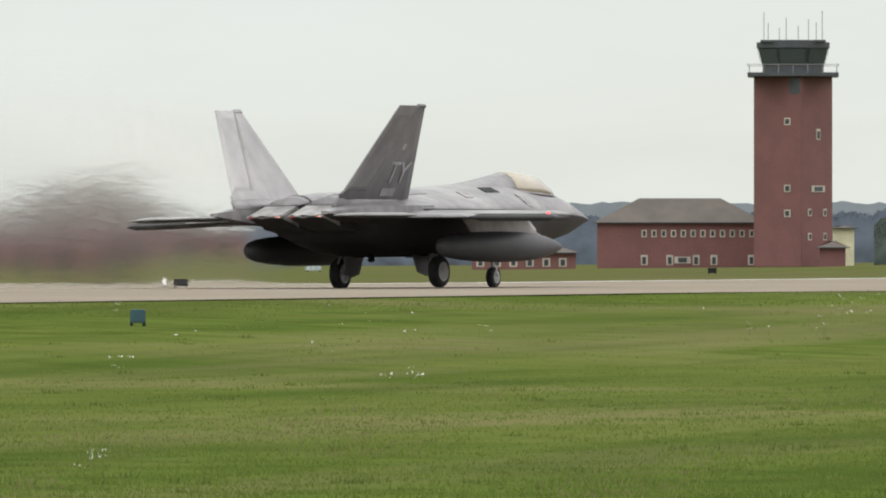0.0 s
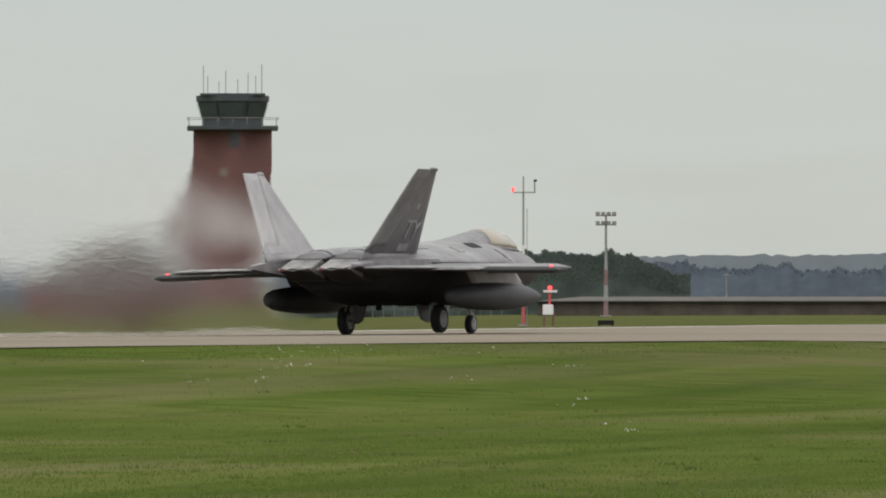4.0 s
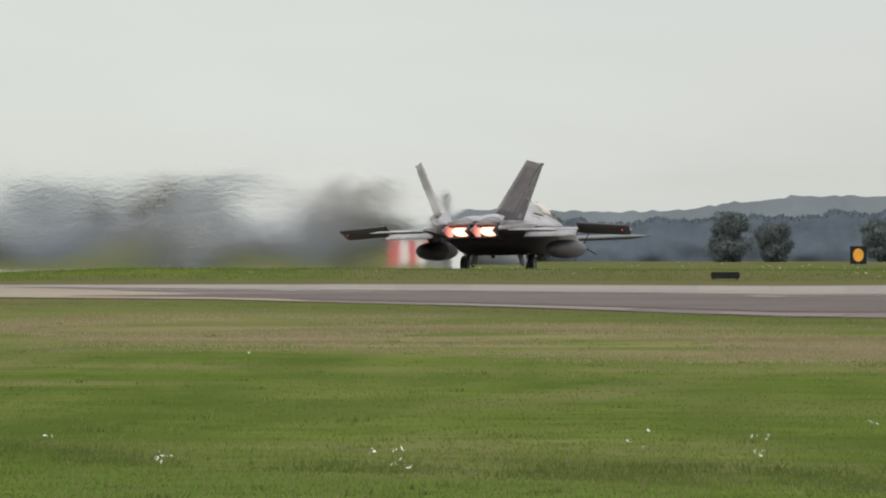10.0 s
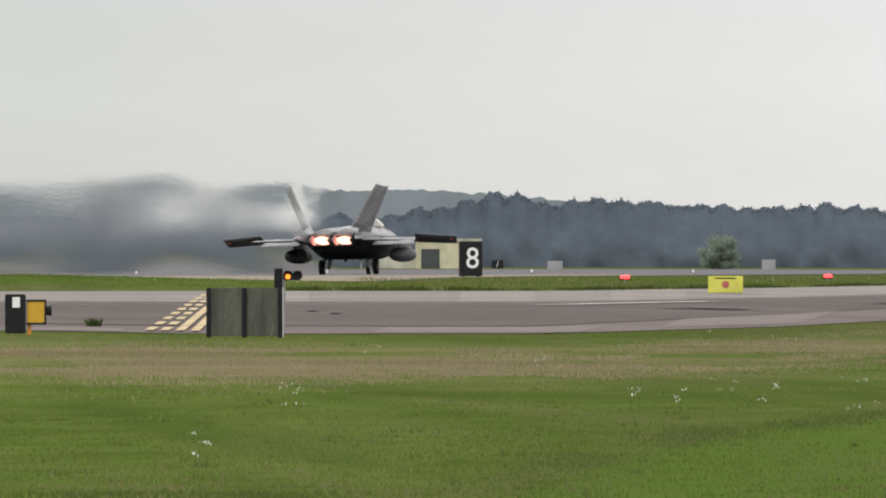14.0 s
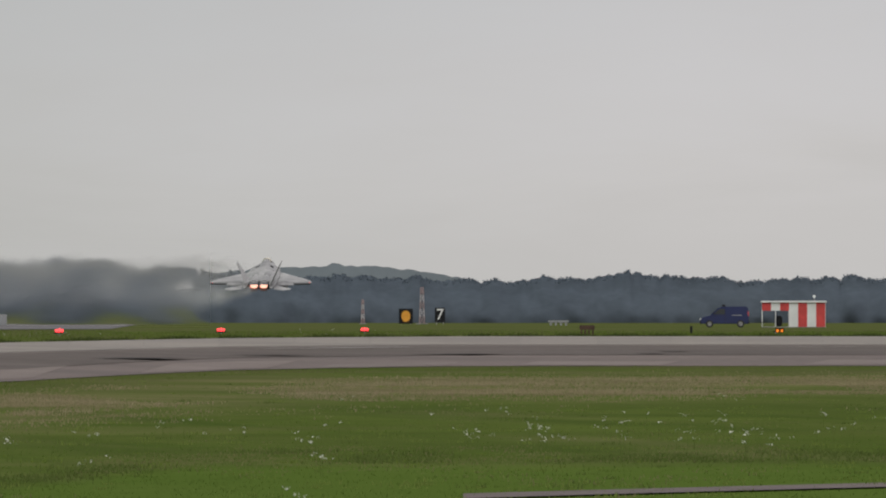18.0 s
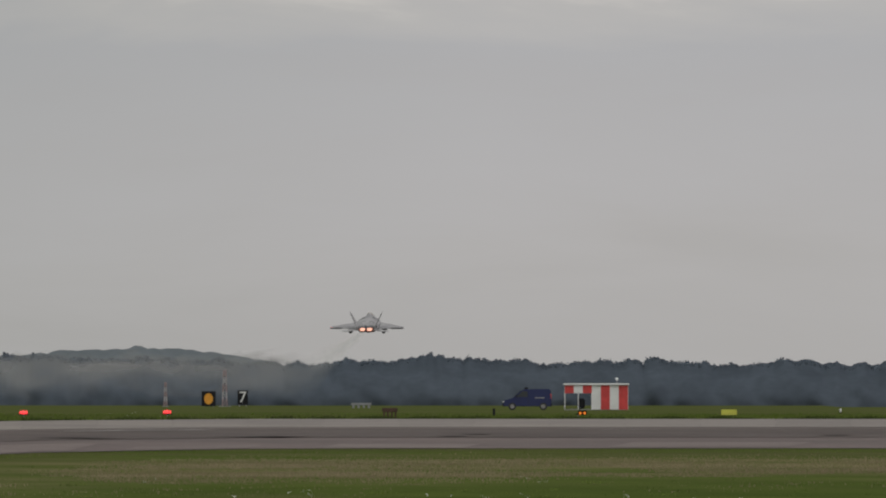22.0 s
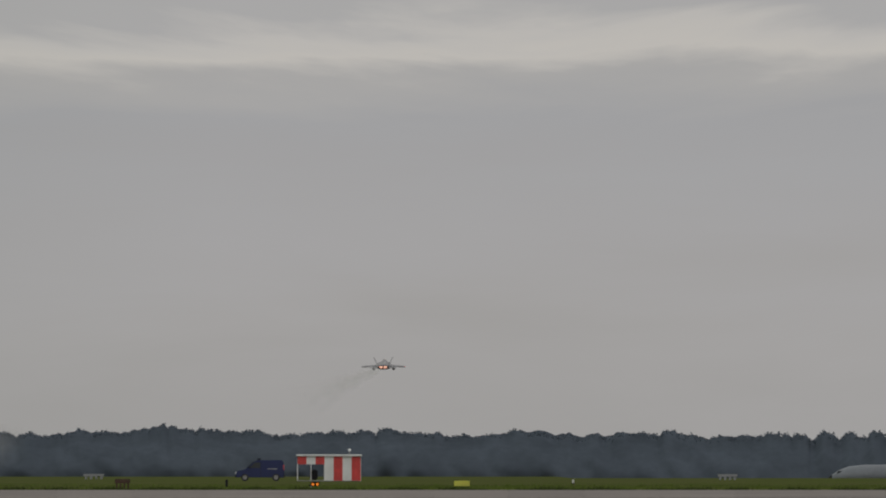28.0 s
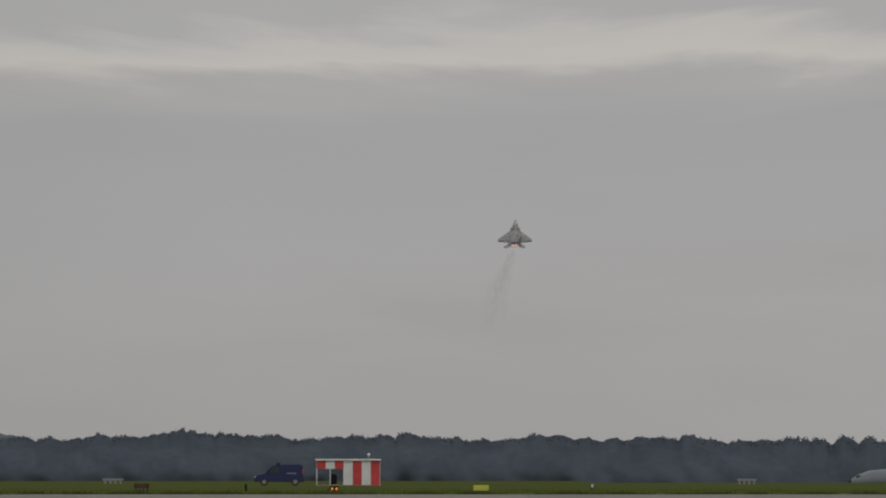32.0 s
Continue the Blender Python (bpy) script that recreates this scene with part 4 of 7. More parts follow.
# ---- buildings ----
def tower():
    x, y = polar(-26.45, 1200)
    t = thing("control_tower", x, y, height(x, y), 26.45, "red brick airfield control tower with dark glazed cab", "tower")
    TURN = Matrix.Rotation(radians(-33), 4, "Z")
    shaft = part("shaft", boxed(0, 0, 0, 6.65, 6.65, 22.15, 0.05, m=TURN), BRICK, t)
    left, right = TURN, TURN @ Matrix.Rotation(radians(90), 4, "Z")
    for face, wx, wz, ww, wh in ((left, 1.4, 16, 1.0, 1.0), (left, 1.4, 8.2, 1.0, 1.0), (left, 1.4, 5.3, 1.0, 1.0), (right, 0.2, 14.3, 0.9, 1.5), (right, 0.2, 8.2, 3.2, 0.9),
                                 (right, -1.6, 5.4, 0.8, 1.0), (right, 1.6, 5.4, 0.8, 1.0), (right, -1.6, 2.6, 0.8, 1.0), (right, 1.6, 2.6, 0.8, 1.0)):
        wz += 0.5
        w = part("window", boxed(wx, -3.36, wz, ww * 0.85, 0.1, wh * 0.85, m=face), BEIGE, t)
        part("pane", boxed(wx, -3.42, wz + 0.12, ww * 0.55, 0.04, wh * 0.58, m=face), DARKWIN, w)
    part("vent_panel", boxed(2.4, -3.36, 20.1, 1.4, 0.08, 1.9, m=left), CAB, t)
    part("gallery", boxed(0, 0, 22.15, 10.6, 10.6, 0.45, 0.05), CAB, t)
    rail = bmesh.new()
    for s in (-1, 1):
        box(rail, 0, s * 5.3, 23.5, 10.7, 0.06, 0.06)
        box(rail, s * 5.3, 0, 23.5, 0.06, 10.7, 0.06)
        for k in range(-3, 4):
            box(rail, k * 1.7, s * 5.3, 22.5, 0.06, 0.06, 1.0)
    part("railing", rail, STEEL, t)
    cab = bmesh.new()
    rs = [[(r * cos(2 * pi * (k + 0.5) / 8), r * sin(2 * pi * (k + 0.5) / 8), z) for k in range(8)] for z, r in ((22.55, 3.85), (23.4, 3.85), (25.5, 4.45), (25.5, 4.6), (26.15, 4.6))]
    part("cab", loft(cab, rs), CAB, t, "dark glazed octagonal cab")
    for k in range(8):
        a0, a1 = 2 * pi * (k + 0.57) / 8, 2 * pi * (k + 1.43) / 8
        quad = [(r * cos(a) * 1.004, r * sin(a) * 1.004, z) for a, r, z in ((a0, 3.92, 23.6), (a1, 3.92, 23.6), (a1, 4.42, 25.3), (a0, 4.42, 25.3))]
        part("cab_pane", loft(bmesh.new(), [quad, [(x * 0.99, y * 0.99, z) for x, y, z in quad]]), CABGLASS, t)
    part("cab_roof", boxed(0, 0, 26.15, 7.6, 7.6, 0.25), CAB, t)
    for k, (ax, ay, h) in enumerate(((-3.4, 0, 3.4), (-2.9, 1, 2.2), (-1.6, 0, 1.6), (-0.8, 1, 2.8), (0.6, 0, 1.8), (1.8, 1, 2.6), (2.7, 0, 2.2), (3.4, 0.5, 3.6))):
        part("antenna", tubed((ax, ay, 26.3), (ax, ay, 26.3 + h), 0.05, sides=6), STEEL, t)
    return t


def hall(name, b, d, length, depth, eaves, roof, label, windows, category="building", wall=BRICK, hip=0.45, tiles=ROOF, lights=()):
    x, y = polar(b, d)
    t = thing(name, x, y, height(x, y) - 0.2, -b, label, category)
    part("wall", boxed(0, 0, 0, length, depth, eaves), wall, t)
    r = bmesh.new()
    o = 0.5 if hip > 0.1 else 0.25
    run = length / 2 - depth * hip + (o if hip < 0.1 else 0)
    loft(r, [[(-length / 2 - o, -depth / 2 - o, eaves), (length / 2 + o, -depth / 2 - o, eaves), (length / 2 + o, depth / 2 + o, eaves), (-length / 2 - o, depth / 2 + o, eaves)],
             [(-run, -0.1, eaves + roof), (run, -0.1, eaves + roof), (run, 0.1, eaves + roof), (-run, 0.1, eaves + roof)]])
    top = part("roof", r, tiles, t)
    part("gutter", boxed(0, -depth / 2 - o - 0.04, eaves - 0.06, length + 2 * o, 0.1, 0.1), CAB, t)
    slope = math.atan2(roof, depth / 2 + o)
    for lx, up, lw, lh in lights:
        m = Matrix.Translation((lx, -(depth / 2 + o) * (1 - up), eaves + roof * up)) @ Matrix.Rotation(slope, 4, "X")
        part("rooflight", boxed(0, 0, 0.0, lw, lh, 0.1, m=m), WHITE, top, "pale glazed rooflight")
    for wx, wz, ww, wh, m in windows:
        w = part("window", boxed(wx, -depth / 2 - 0.03, wz, ww, 0.1, wh), m, t)
        part("pane", boxed(wx, -depth / 2 - 0.09, wz + 0.12, ww * 0.55, 0.04, wh * 0.7), DARKWIN, w)
    return t


tower()
hall("office_building", -27.08, 1215, 19.5, 11, 5.5, 2.9, "two-storey red brick airfield building with hipped brown roof",
     [(-4.2 + 1.15 * k, 3.8, 0.62, 0.85, BEIGE) for k in range(12)] + [(x0, 0.5, 0.8, 1.2, BEIGE) for x0 in (-4.2, -1.2, 1.9, 4.0, 8.4)] + [(0.3, 0.7, 1.9, 0.8, BEIGE)])
hall("hangar_building", -30.9, 1180, 62, 18, 5.5, 3.7, "long low red brick hangar with brown roof", [(-28 + 5 * k, 0, 2.4, 3.6, BLACK) for k in range(12)])
hall("low_building", -27.95, 1190, 12, 9, 2.1, 1.4, "single-storey red brick annexe with brown roof", [(-5 + 1.9 * k, 0.5, 0.9, 1.0, BEIGE) for k in range(6)])
hall("store_building", -26.17, 1250, 2.6, 4, 4.8, 0.3, "small pale yellow store beside the tower", [], wall=CREAM)
hall("lean_to", -26.23, 1192, 3.0, 4, 2.4, 0.8, "small red brick lean-to with brown roof beside the tower", [])
hall("earth_bank_store", -23.6, 1100, 44, 10, 1.7, 0.5, "long low brown brick store half sunk in a bank", [], wall=BANK)
# far roofs and walls carry the distance haze in their base colour
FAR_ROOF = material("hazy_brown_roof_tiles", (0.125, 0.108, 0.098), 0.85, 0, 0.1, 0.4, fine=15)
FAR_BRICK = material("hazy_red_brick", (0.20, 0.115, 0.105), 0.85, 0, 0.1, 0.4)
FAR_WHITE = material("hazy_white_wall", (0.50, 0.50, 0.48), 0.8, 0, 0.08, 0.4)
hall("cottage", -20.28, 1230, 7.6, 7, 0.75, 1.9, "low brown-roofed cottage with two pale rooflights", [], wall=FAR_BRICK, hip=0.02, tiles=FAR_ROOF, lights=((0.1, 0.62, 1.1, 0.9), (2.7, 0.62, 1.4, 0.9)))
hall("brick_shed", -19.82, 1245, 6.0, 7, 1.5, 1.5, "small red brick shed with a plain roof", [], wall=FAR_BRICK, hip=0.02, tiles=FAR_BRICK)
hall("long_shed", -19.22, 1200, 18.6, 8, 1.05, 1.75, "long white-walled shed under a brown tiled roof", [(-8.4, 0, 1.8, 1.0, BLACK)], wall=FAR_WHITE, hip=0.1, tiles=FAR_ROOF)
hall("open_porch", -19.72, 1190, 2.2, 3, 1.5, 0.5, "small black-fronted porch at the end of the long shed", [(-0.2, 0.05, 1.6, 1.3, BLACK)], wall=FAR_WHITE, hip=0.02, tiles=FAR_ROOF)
TEAL = material("pale_teal_sheet_metal", (0.42, 0.50, 0.49), 0.6, 0.1, 0.1, 1.0)


def store_unit(b, d, w, h, label):
    x, y = polar(b, d)
    t = thing("storage_container", x, y, height(x, y), -b, label, "container", "pale containers")
    part("body", boxed(0, 0, 0.12, w, 1.6, h, 0.03), TEAL, t)
    part("lid", boxed(0, 0, 0.12 + h, w + 0.08, 1.68, 0.07, 0.02), STEEL, t)
    n = max(2, int(w / 0.45))
    for k in range(n + 1):
        part("rib", boxed(-w / 2 + w * k / n, -0.82, 0.12, 0.05, 0.06, h), STEEL, t)
    for s in (-1, 1):
        part("skid", boxed(s * w * 0.4, 0, -0.04, 0.2, 1.5, 0.17), BLACK, t)
    return t


store_unit(-29.12, 1120, 1.6, 1.0, "small pale teal storage container beside the hangar")
store_unit(-28.92, 1120, 2.5, 0.95, "long pale teal storage container beside the hangar")

# ---- paint on the pavement ----
def stripe(name, pts, width, mat, label, lift=0.05):
    """A painted line along points of the plan."""
    bm = bmesh.new()
    vs = []
    for k, (x, y) in enumerate(pts):
        x1, y1 = pts[min(k + 1, len(pts) - 1)]
        x0, y0 = pts[max(k - 1, 0)]
        n = Vector((y1 - y0, x0 - x1)).normalized() * width / 2
        vs.append([bm.verts.new((x + s * n.x, y + s * n.y, height(x, y) + lift)) for s in (-1, 1)])
    for a, c in zip(vs, vs[1:]):
        bm.faces.new((a[0], a[1], c[1], c[0]))
    return tagged(part(name, bm, mat), label, "road marking", kind="structure")


stripe("trim_side_line", [(-115.5, y) for y in range(286, 322, 6)], 0.9, PAINT_W, "white painted runway side line")
for k, (x, y0, y1) in enumerate(((-126, 312, 348), (-134.5, 325, 400))):
    stripe("trim_threshold_bar", [(x, y) for y in range(y0, y1, 6)], 1.6, PAINT_W, "long white threshold bar on the runway", 0.055)
stripe("trim_far_line", [(-160, y) for y in range(-100, 490, 10)], 0.9, PAINT_W, "white painted line on the far runway side")


def along(f, b0, b1, step=0.2):
    out = []
    for k in range(int((b1 - b0) / step) + 1):
        b = b0 + k * step
        dn, zn, df, zf, zp = land(b)
        out.append(polar(b, dn + (df - dn) * f))
    return out


for b0, b1 in ((-17.9, -16.4), (-14.4, -13.9), (-13.7, -12.9), (-11.1, -10.2), (-8.0, -6.9), (-5.2, -4.3), (-2.5, -1.8)):
    stripe("trim_lane_line", along(0.57, b0, b1), 1.1, PAINT_DULL, "faded white taxiway line")
for b0, b1, f in ((-9.25, -9.18, 0.42), (-9.12, -9.05, 0.36), (-5.35, -5.15, 0.36), (-3.0, -2.86, 0.40), (-3.12, -3.0, 0.33), (-1.0, -0.85, 0.36), (-7.2, -7.05, 0.4), (-6.1, -5.9, 0.38), (-4.3, -4.0, 0.32)):
    stripe("trim_dark_stain", along(f, b0, b1, 0.02), 4.0, TAXI_STAIN, "small dark stain on the taxiway", 0.05)
# stop bars: rows of yellow dashes running across the taxiway
for r in range(4):
    pts0 = along(0.02, -10.13 + 0.085 * r, -10.1 + 0.085 * r)[0]
    pts1 = along(0.92, -9.81 + 0.05 * r, -9.7 + 0.05 * r)[0]
    solid = r > 1
    for k in range(9):
        a0, a1 = k / 9, (k + (0.98 if solid else 0.55)) / 9
        seg = [(pts0[0] + (pts1[0] - pts0[0]) * (a0 + (a1 - a0) * i / 3), pts0[1] + (pts1[1] - pts0[1]) * (a0 + (a1 - a0) * i / 3)) for i in range(4)]
        stripe("trim_stop_dash", seg, 0.24, PAINT_Y, "yellow holding-point dash across the taxiway", 0.06)
# narrow concrete path in the grass
tagged(sheet("pavement_near", [round(-8.65 + 0.1 * i, 2) for i in range(14)], lambda b: [float(np.interp(b, (-8.65, -7.3), (65.5, 67.0))) + 0.5 * k for k in range(3)], TAXI, 0.02), "narrow pale concrete path through the grass", "path")


tagged(sheet("pavement_far_path", [round(-4.1 + 0.1 * i, 2) for i in range(46)], lambda b: [float(np.interp(b, (-4.1, -1.75, 0.4), (107.5, 115, 122))) + 1.0 * k for k in range(4)], TAXI, 0.02), "narrow pale concrete path through the grass", "path")


def slabs(parent, b0, b1, step, f0, f1, lift):
    """Cast slabs along the taxiway, each with its own tone and an open joint."""
    k = 0
    while b0 + k * step < b1:
        a, c = b0 + k * step + 0.003, b0 + (k + 1) * step - 0.003
        bm = bmesh.new()
        top, low = [], []
        for b, f in ((a, f0), ((a + c) / 2, f0), (c, f0), (c, f1), ((a + c) / 2, f1), (a, f1)):
            dn, zn, df, zf, zp = land(b)
            x, y = polar(b, dn + (df - dn) * f)
            z = height(x, y) + lift
            top.append((x, y, z))
            low.append((x, y, z - 0.04))
        loft(bm, [low, top])
        ob = part("slab", bm, SLAB, parent)
        k += 1


slabs(bpy.data.objects["trim_concrete_edge"], -16.8, 4.8, 0.42, 0.66, 0.995, 0.047)


def repair(b0, b1, f0, f1, skew):
    """A paler repaired strip of asphalt with slanting ends."""
    bm = bmesh.new()
    rows = []
    for k in range(7):
        row = []
        for f in (f0, (f0 + f1) / 2, f1):
            b = b0 + (b1 - b0) * k / 6 + skew * (f - f0)
            dn, zn, df, zf, zp = land(b)
            x, y = polar(b, dn + (df - dn) * f)
            row.append(bm.verts.new((x, y, height(x, y) + 0.031)))
        rows.append(row)
    for r0, r1 in zip(rows, rows[1:]):
        for k in range(2):
            bm.faces.new((r0[k], r0[k + 1], r1[k + 1], r1[k]))
    part("repair_strip", bm, TAXI_PALE, bpy.data.objects["taxiway"], "paler repaired asphalt strip")


for b0, b1, f0, f1, skew in ((-16.2, -15.1, 0.01, 0.10, 1.2), (-14.6, -13.9, 0.01, 0.07, 1.0), (-12.8, -11.3, 0.02, 0.11, 1.2), (-10.9, -10.3, 0.01, 0.06, 0.8), (-8.9, -7.7, 0.01, 0.10, 1.2),
                             (-7.3, -6.5, 0.04, 0.24, 1.0), (-5.9, -5.2, 0.02, 0.20, 1.0), (-4.9, -4.2, 0.01, 0.09, 1.0), (-3.8, -3.0, 0.01, 0.12, 1.0), (-2.2, -1.2, 0.02, 0.16, 1.0)):
    repair(b0, b1, f0, f1, skew)


# ---- signs, lamps and boxes by the taxiway ----
def stand(name, b, d, label, category, turn=0, group="", lift=0.0):
    x, y = polar(b, d)
    return thing(name, x, y, height(x, y) + lift, -b + turn, label, category, group)


def digit_board(name, b, d, w, h, text, label, face=BLACK, ink=WHITE, turn=0, deep=0.3, group="", size=1.0, leg=0.08):
    t = stand(name, b, d, label, "sign", turn, group)
    part("panel", boxed(0, 0, leg, w, deep, h, 0.02), face, t)
    part("frame", boxed(0, 0.01, leg - 0.02, w + 0.05, deep * 0.7, h + 0.05, 0.02), BLACK, t)
    for s in (-1, 1):
        part("foot", boxed(s * w * 0.35, 0, -0.05, 0.08, 0.2, leg + 0.06), STEEL, t)
    if text:
        letters("lettering", text, h * 1.12 * size, ink, t, Matrix.Translation((0, -deep / 2 - 0.004, leg + h / 2)) @ Matrix.Rotation(pi / 2, 4, "X"), 0.012)
    return t


def disc_board(b, d, w, label):
    t = stand("disc_sign", b, d, label, "sign", group="disc signs")
    part("panel", boxed(0, 0, 0.1, w, 0.2, w * 1.08, 0.02), BLACK, t)
    disc = part("disc", tubed((0, -0.13, 0.1 + w * 0.54), (0, -0.09, 0.1 + w * 0.54), w * 0.40, sides=28), ORANGE, t)
    for v in disc.data.vertices:
        v.co.x *= 0.8
    for s in (-1, 1):
        part("foot", boxed(s * w * 0.35, 0, -0.05, 0.08, 0.2, 0.18), STEEL, t)
    return t


digit_board("distance_marker", -21.75, 455, 0.95, 0.98, "8", "black runway distance marker with white figure eight", group="distance markers", leg=0.0)
digit_board("direction_sign", -20.58, 322, 1.13, 0.68, "B→", "yellow taxiway direction sign with black letter and arrow", YELLOW, BLACK, deep=0.22, size=0.95)
part("side_panel", boxed(0.63, 0.05, 0.04, 0.14, 0.3, 0.76, 0.02), BLACK, bpy.data.objects["direction_sign"])
digit_board("distance_marker", -13.02, 760, 1.25, 1.2, "7", "black marker board with slanting white seven", group="distance markers")
digit_board("distance_marker", -8.34, 480, 1.0, 1.55, "8", "tall black runway distance marker with white figure eight", turn=20, deep=0.5, group="distance markers", size=0.8)
digit_board("small_sign", -8.19, 640, 0.66, 0.46, "/", "small black sign with white slash", leg=0.35)
digit_board("distance_marker", -4.23, 1250, 1.2, 1.7, "7", "black marker board with slanting white seven", group="distance markers", leg=0.32)
disc_board(-13.8, 1000, 1.6, "black board with orange disc at the runway side")
disc_board(-4.42, 1250, 1.7, "black board with orange disc at the runway side")


def low_box(b, d, w, h, mat, label, name="marker_box", deep=0.4, legs=True, mark=None):
    t = stand(name, b, d, label, "marker")
    part("body", boxed(0, 0, 0.06, w, deep, h, 0.02), mat, t)
    if legs:
        for s in (-1, 1):
            part("foot", boxed(s * w * 0.4, 0, -0.06, 0.06, deep * 0.8, 0.14), BLACK, t)
    if mark:
        part("emblem", tubed((0, -deep / 2 - 0.012, 0.06 + h * 0.5), (0, -deep / 2 + 0.01, 0.06 + h * 0.5), h * 0.22, sides=14), mark, t)
        part("caption_bar", boxed(0, -deep / 2 - 0.008, h * 0.92, w * 0.6, 0.01, 0.05), BLACK, t)
    return t


low_box(-24.37, 440, 0.7, 0.2, BLACK, "low black marker box on the grass beside the runway")
low_box(-14.54, 396, 1.1, 0.25, BLACK, "low black sign seen from behind on the grass")
low_box(-6.92, 412, 1.4, 0.68, LIME, "lime yellow warning box with red emblem beside the taxiway", "warning_box", 0.5, True, MAST_RED)
low_box(-1.52, 560, 0.85, 0.3, LIME, "small lime yellow box beside the taxiway", "warning_box")
low_box(-30.1, 200, 0.3, 0.26, material("teal_lamp_housing", (0.02, 0.07, 0.085), 0.4), "small teal edge-light housing in the grass", "edge_light", 0.3)
low_box(-29.86, 300, 0.42, 0.2, BLACK, "small black edge-light base beside the runway", "edge_light", 0.3)
low_box(-29.95, 300, 0.12, 0.22, WHITE, "small white marker peg beside the runway", "edge_marker", 0.12)
low_box(-26.9, 600, 0.5, 0.3, BLACK, "small black box on the far grass", "marker_box")
low_box(-7.87, 900, 1.35, 0.8, HAZY_WHITE, "white equipment cabinet on the far grass", "equipment_cabinet", 0.8)
low_box(-6.68, 900, 1.2, 0.95, HAZY_WHITE, "white equipment cabinet on the far grass", "equipment_cabinet", 0.8)
low_box(-18.85, 900, 0.5, 0.25, BLACK, "small dark marker on the far grass")
for b, d in ((-10.2, 640), (-9.14, 640), (-8.0, 640), (-11.6, 700), (-0.9, 640), (-7.1, 640)):
    low_box(b, d, 0.12, 0.22, WHITE, "small white edge-light peg by the runway", "edge_marker", 0.12)


def trestle(b, d, w, mat, label):
    t = stand("low_barrier", b, d, label, "barrier", group="low barriers")
    part("rail", boxed(0, 0, 0.32, w, 0.3, 0.22, 0.02), mat, t)
    for k in range(4):
        part("leg", boxed(-w / 2 + w * (k + 0.5) / 4, 0, -0.05, w * 0.11, 0.2, 0.4), mat, t)
    return t


trestle(-12.65, 900, 4.0, HAZY_WHITE, "long low white barrier on short legs")
trestle(-3.57, 1100, 2.2, HAZY_WHITE, "low white barrier on short legs")
trestle(-3.41, land(-3.41)[2] + 14, 0.8, material("rusty_brown_board", (0.085, 0.045, 0.03), 0.8, 0, 0.25, 2), "low rusty brown and black barrier board")
trestle(-0.04, 1000, 1.9, HAZY_WHITE, "low white barrier on short legs")
post_t = stand("marker_post", -2.83, 560, "short black marker post beside the taxiway", "post")
part("shaft", tubed((0, 0, -0.05), (0, 0, 0.42), 0.07), BLACK, post_t)


def end_lamp(b, d):
    t = stand("runway_end_light", b, d, "red-glowing runway end light on a short stem", "light", group="red runway lights")
    part("stem", tubed((0, 0, -0.05), (0, 0, 0.16), 0.03), STEEL, t)
    part("bar", boxed(0, 0, 0.13, 0.52, 0.12, 0.06), BLACK, t)
    for k in (-1, 0, 1):
        bm = bmesh.new()
        bmesh.ops.create_icosphere(bm, subdivisions=2, radius=0.08, matrix=Matrix.Translation((0.14 * k, -0.02, 0.26)) @ Matrix.Diagonal((0.8, 0.8, 1.5 if k == 0 else 1.1, 1)))
        part("lens", bm, LAMP_RED, t, "glowing red lens", smooth=True)
    return t


for b in (-7.48, -6.35, -5.45, -4.65):
    end_lamp(b, land(b)[2] + 32)


def guard_lamp(b, d, tall, lit, plate):
    t = stand("guard_light", b, d, "pair of amber guard lights with black visors on a stem", "light", group="amber guard lights")
    part("stem", tubed((0, 0, -0.05), (0, 0, tall + 0.2), 0.04), STEEL, t)
    if plate:
        part("backplate", boxed(-0.14, 0.04, tall - 0.02, 0.22, 0.06, 0.5, 0.01), BLACK, t)
    part("crossbar", boxed(0.1, 0.06, tall + 0.18, 0.5, 0.06, 0.06), BLACK, t)
    for k in (0, 1):
        x, z = 0.1 + 0.24 * k, tall + 0.3
        v = part("visor", tubed((x, 0.1, z), (x, -0.16, z), 0.11, 0.13), BLACK, t)
        part("hood", boxed(x, -0.2, z + 0.08, 0.22, 0.14, 0.03, 0.01), BLACK, v)
        part("lens", tubed((x, -0.15, z - 0.03), (x, -0.18, z - 0.03), 0.065 if k in lit else 0.05), AMBER if k in lit else BLACK, v)
    return t


guard_lamp(-9.38, 262, 1.2, (0,), True)
guard_lamp(-2.36, 555, -0.08, (0, 1), False)


def turned_sign():
    t = stand("taxi_sign", -10.82, 258, "black-backed taxiway sign with a yellow box sign beside it", "sign")
    part("back_panel", boxed(-0.25, 0, 0.03, 0.52, 0.35, 0.98, 0.02), BLACK, t)
    part("label_plate", boxed(-0.23, -0.182, 0.68, 0.19, 0.012, 0.26), WHITE, t)
    part("yellow_box", boxed(0.27, 0.1, 0.28, 0.46, 0.3, 0.56, 0.02), YELLOW, t)
    for k, (x, z, w, h) in enumerate(((0.27, 0.25, 0.5, 0.05), (0.27, 0.83, 0.5, 0.05), (0.5, 0.25, 0.05, 0.63))):
        part("box_edge", boxed(x, -0.06, z, w, 0.03, h), BLACK, t)
    part("leg", boxed(0.1, 0.1, -0.05, 0.1, 0.12, 0.36), ORANGE, t)
    part("lamp_hood", tubed((0.52, 0.1, 0.6), (0.66, 0.1, 0.6), 0.11, 0.13), BLACK, t)
    return t


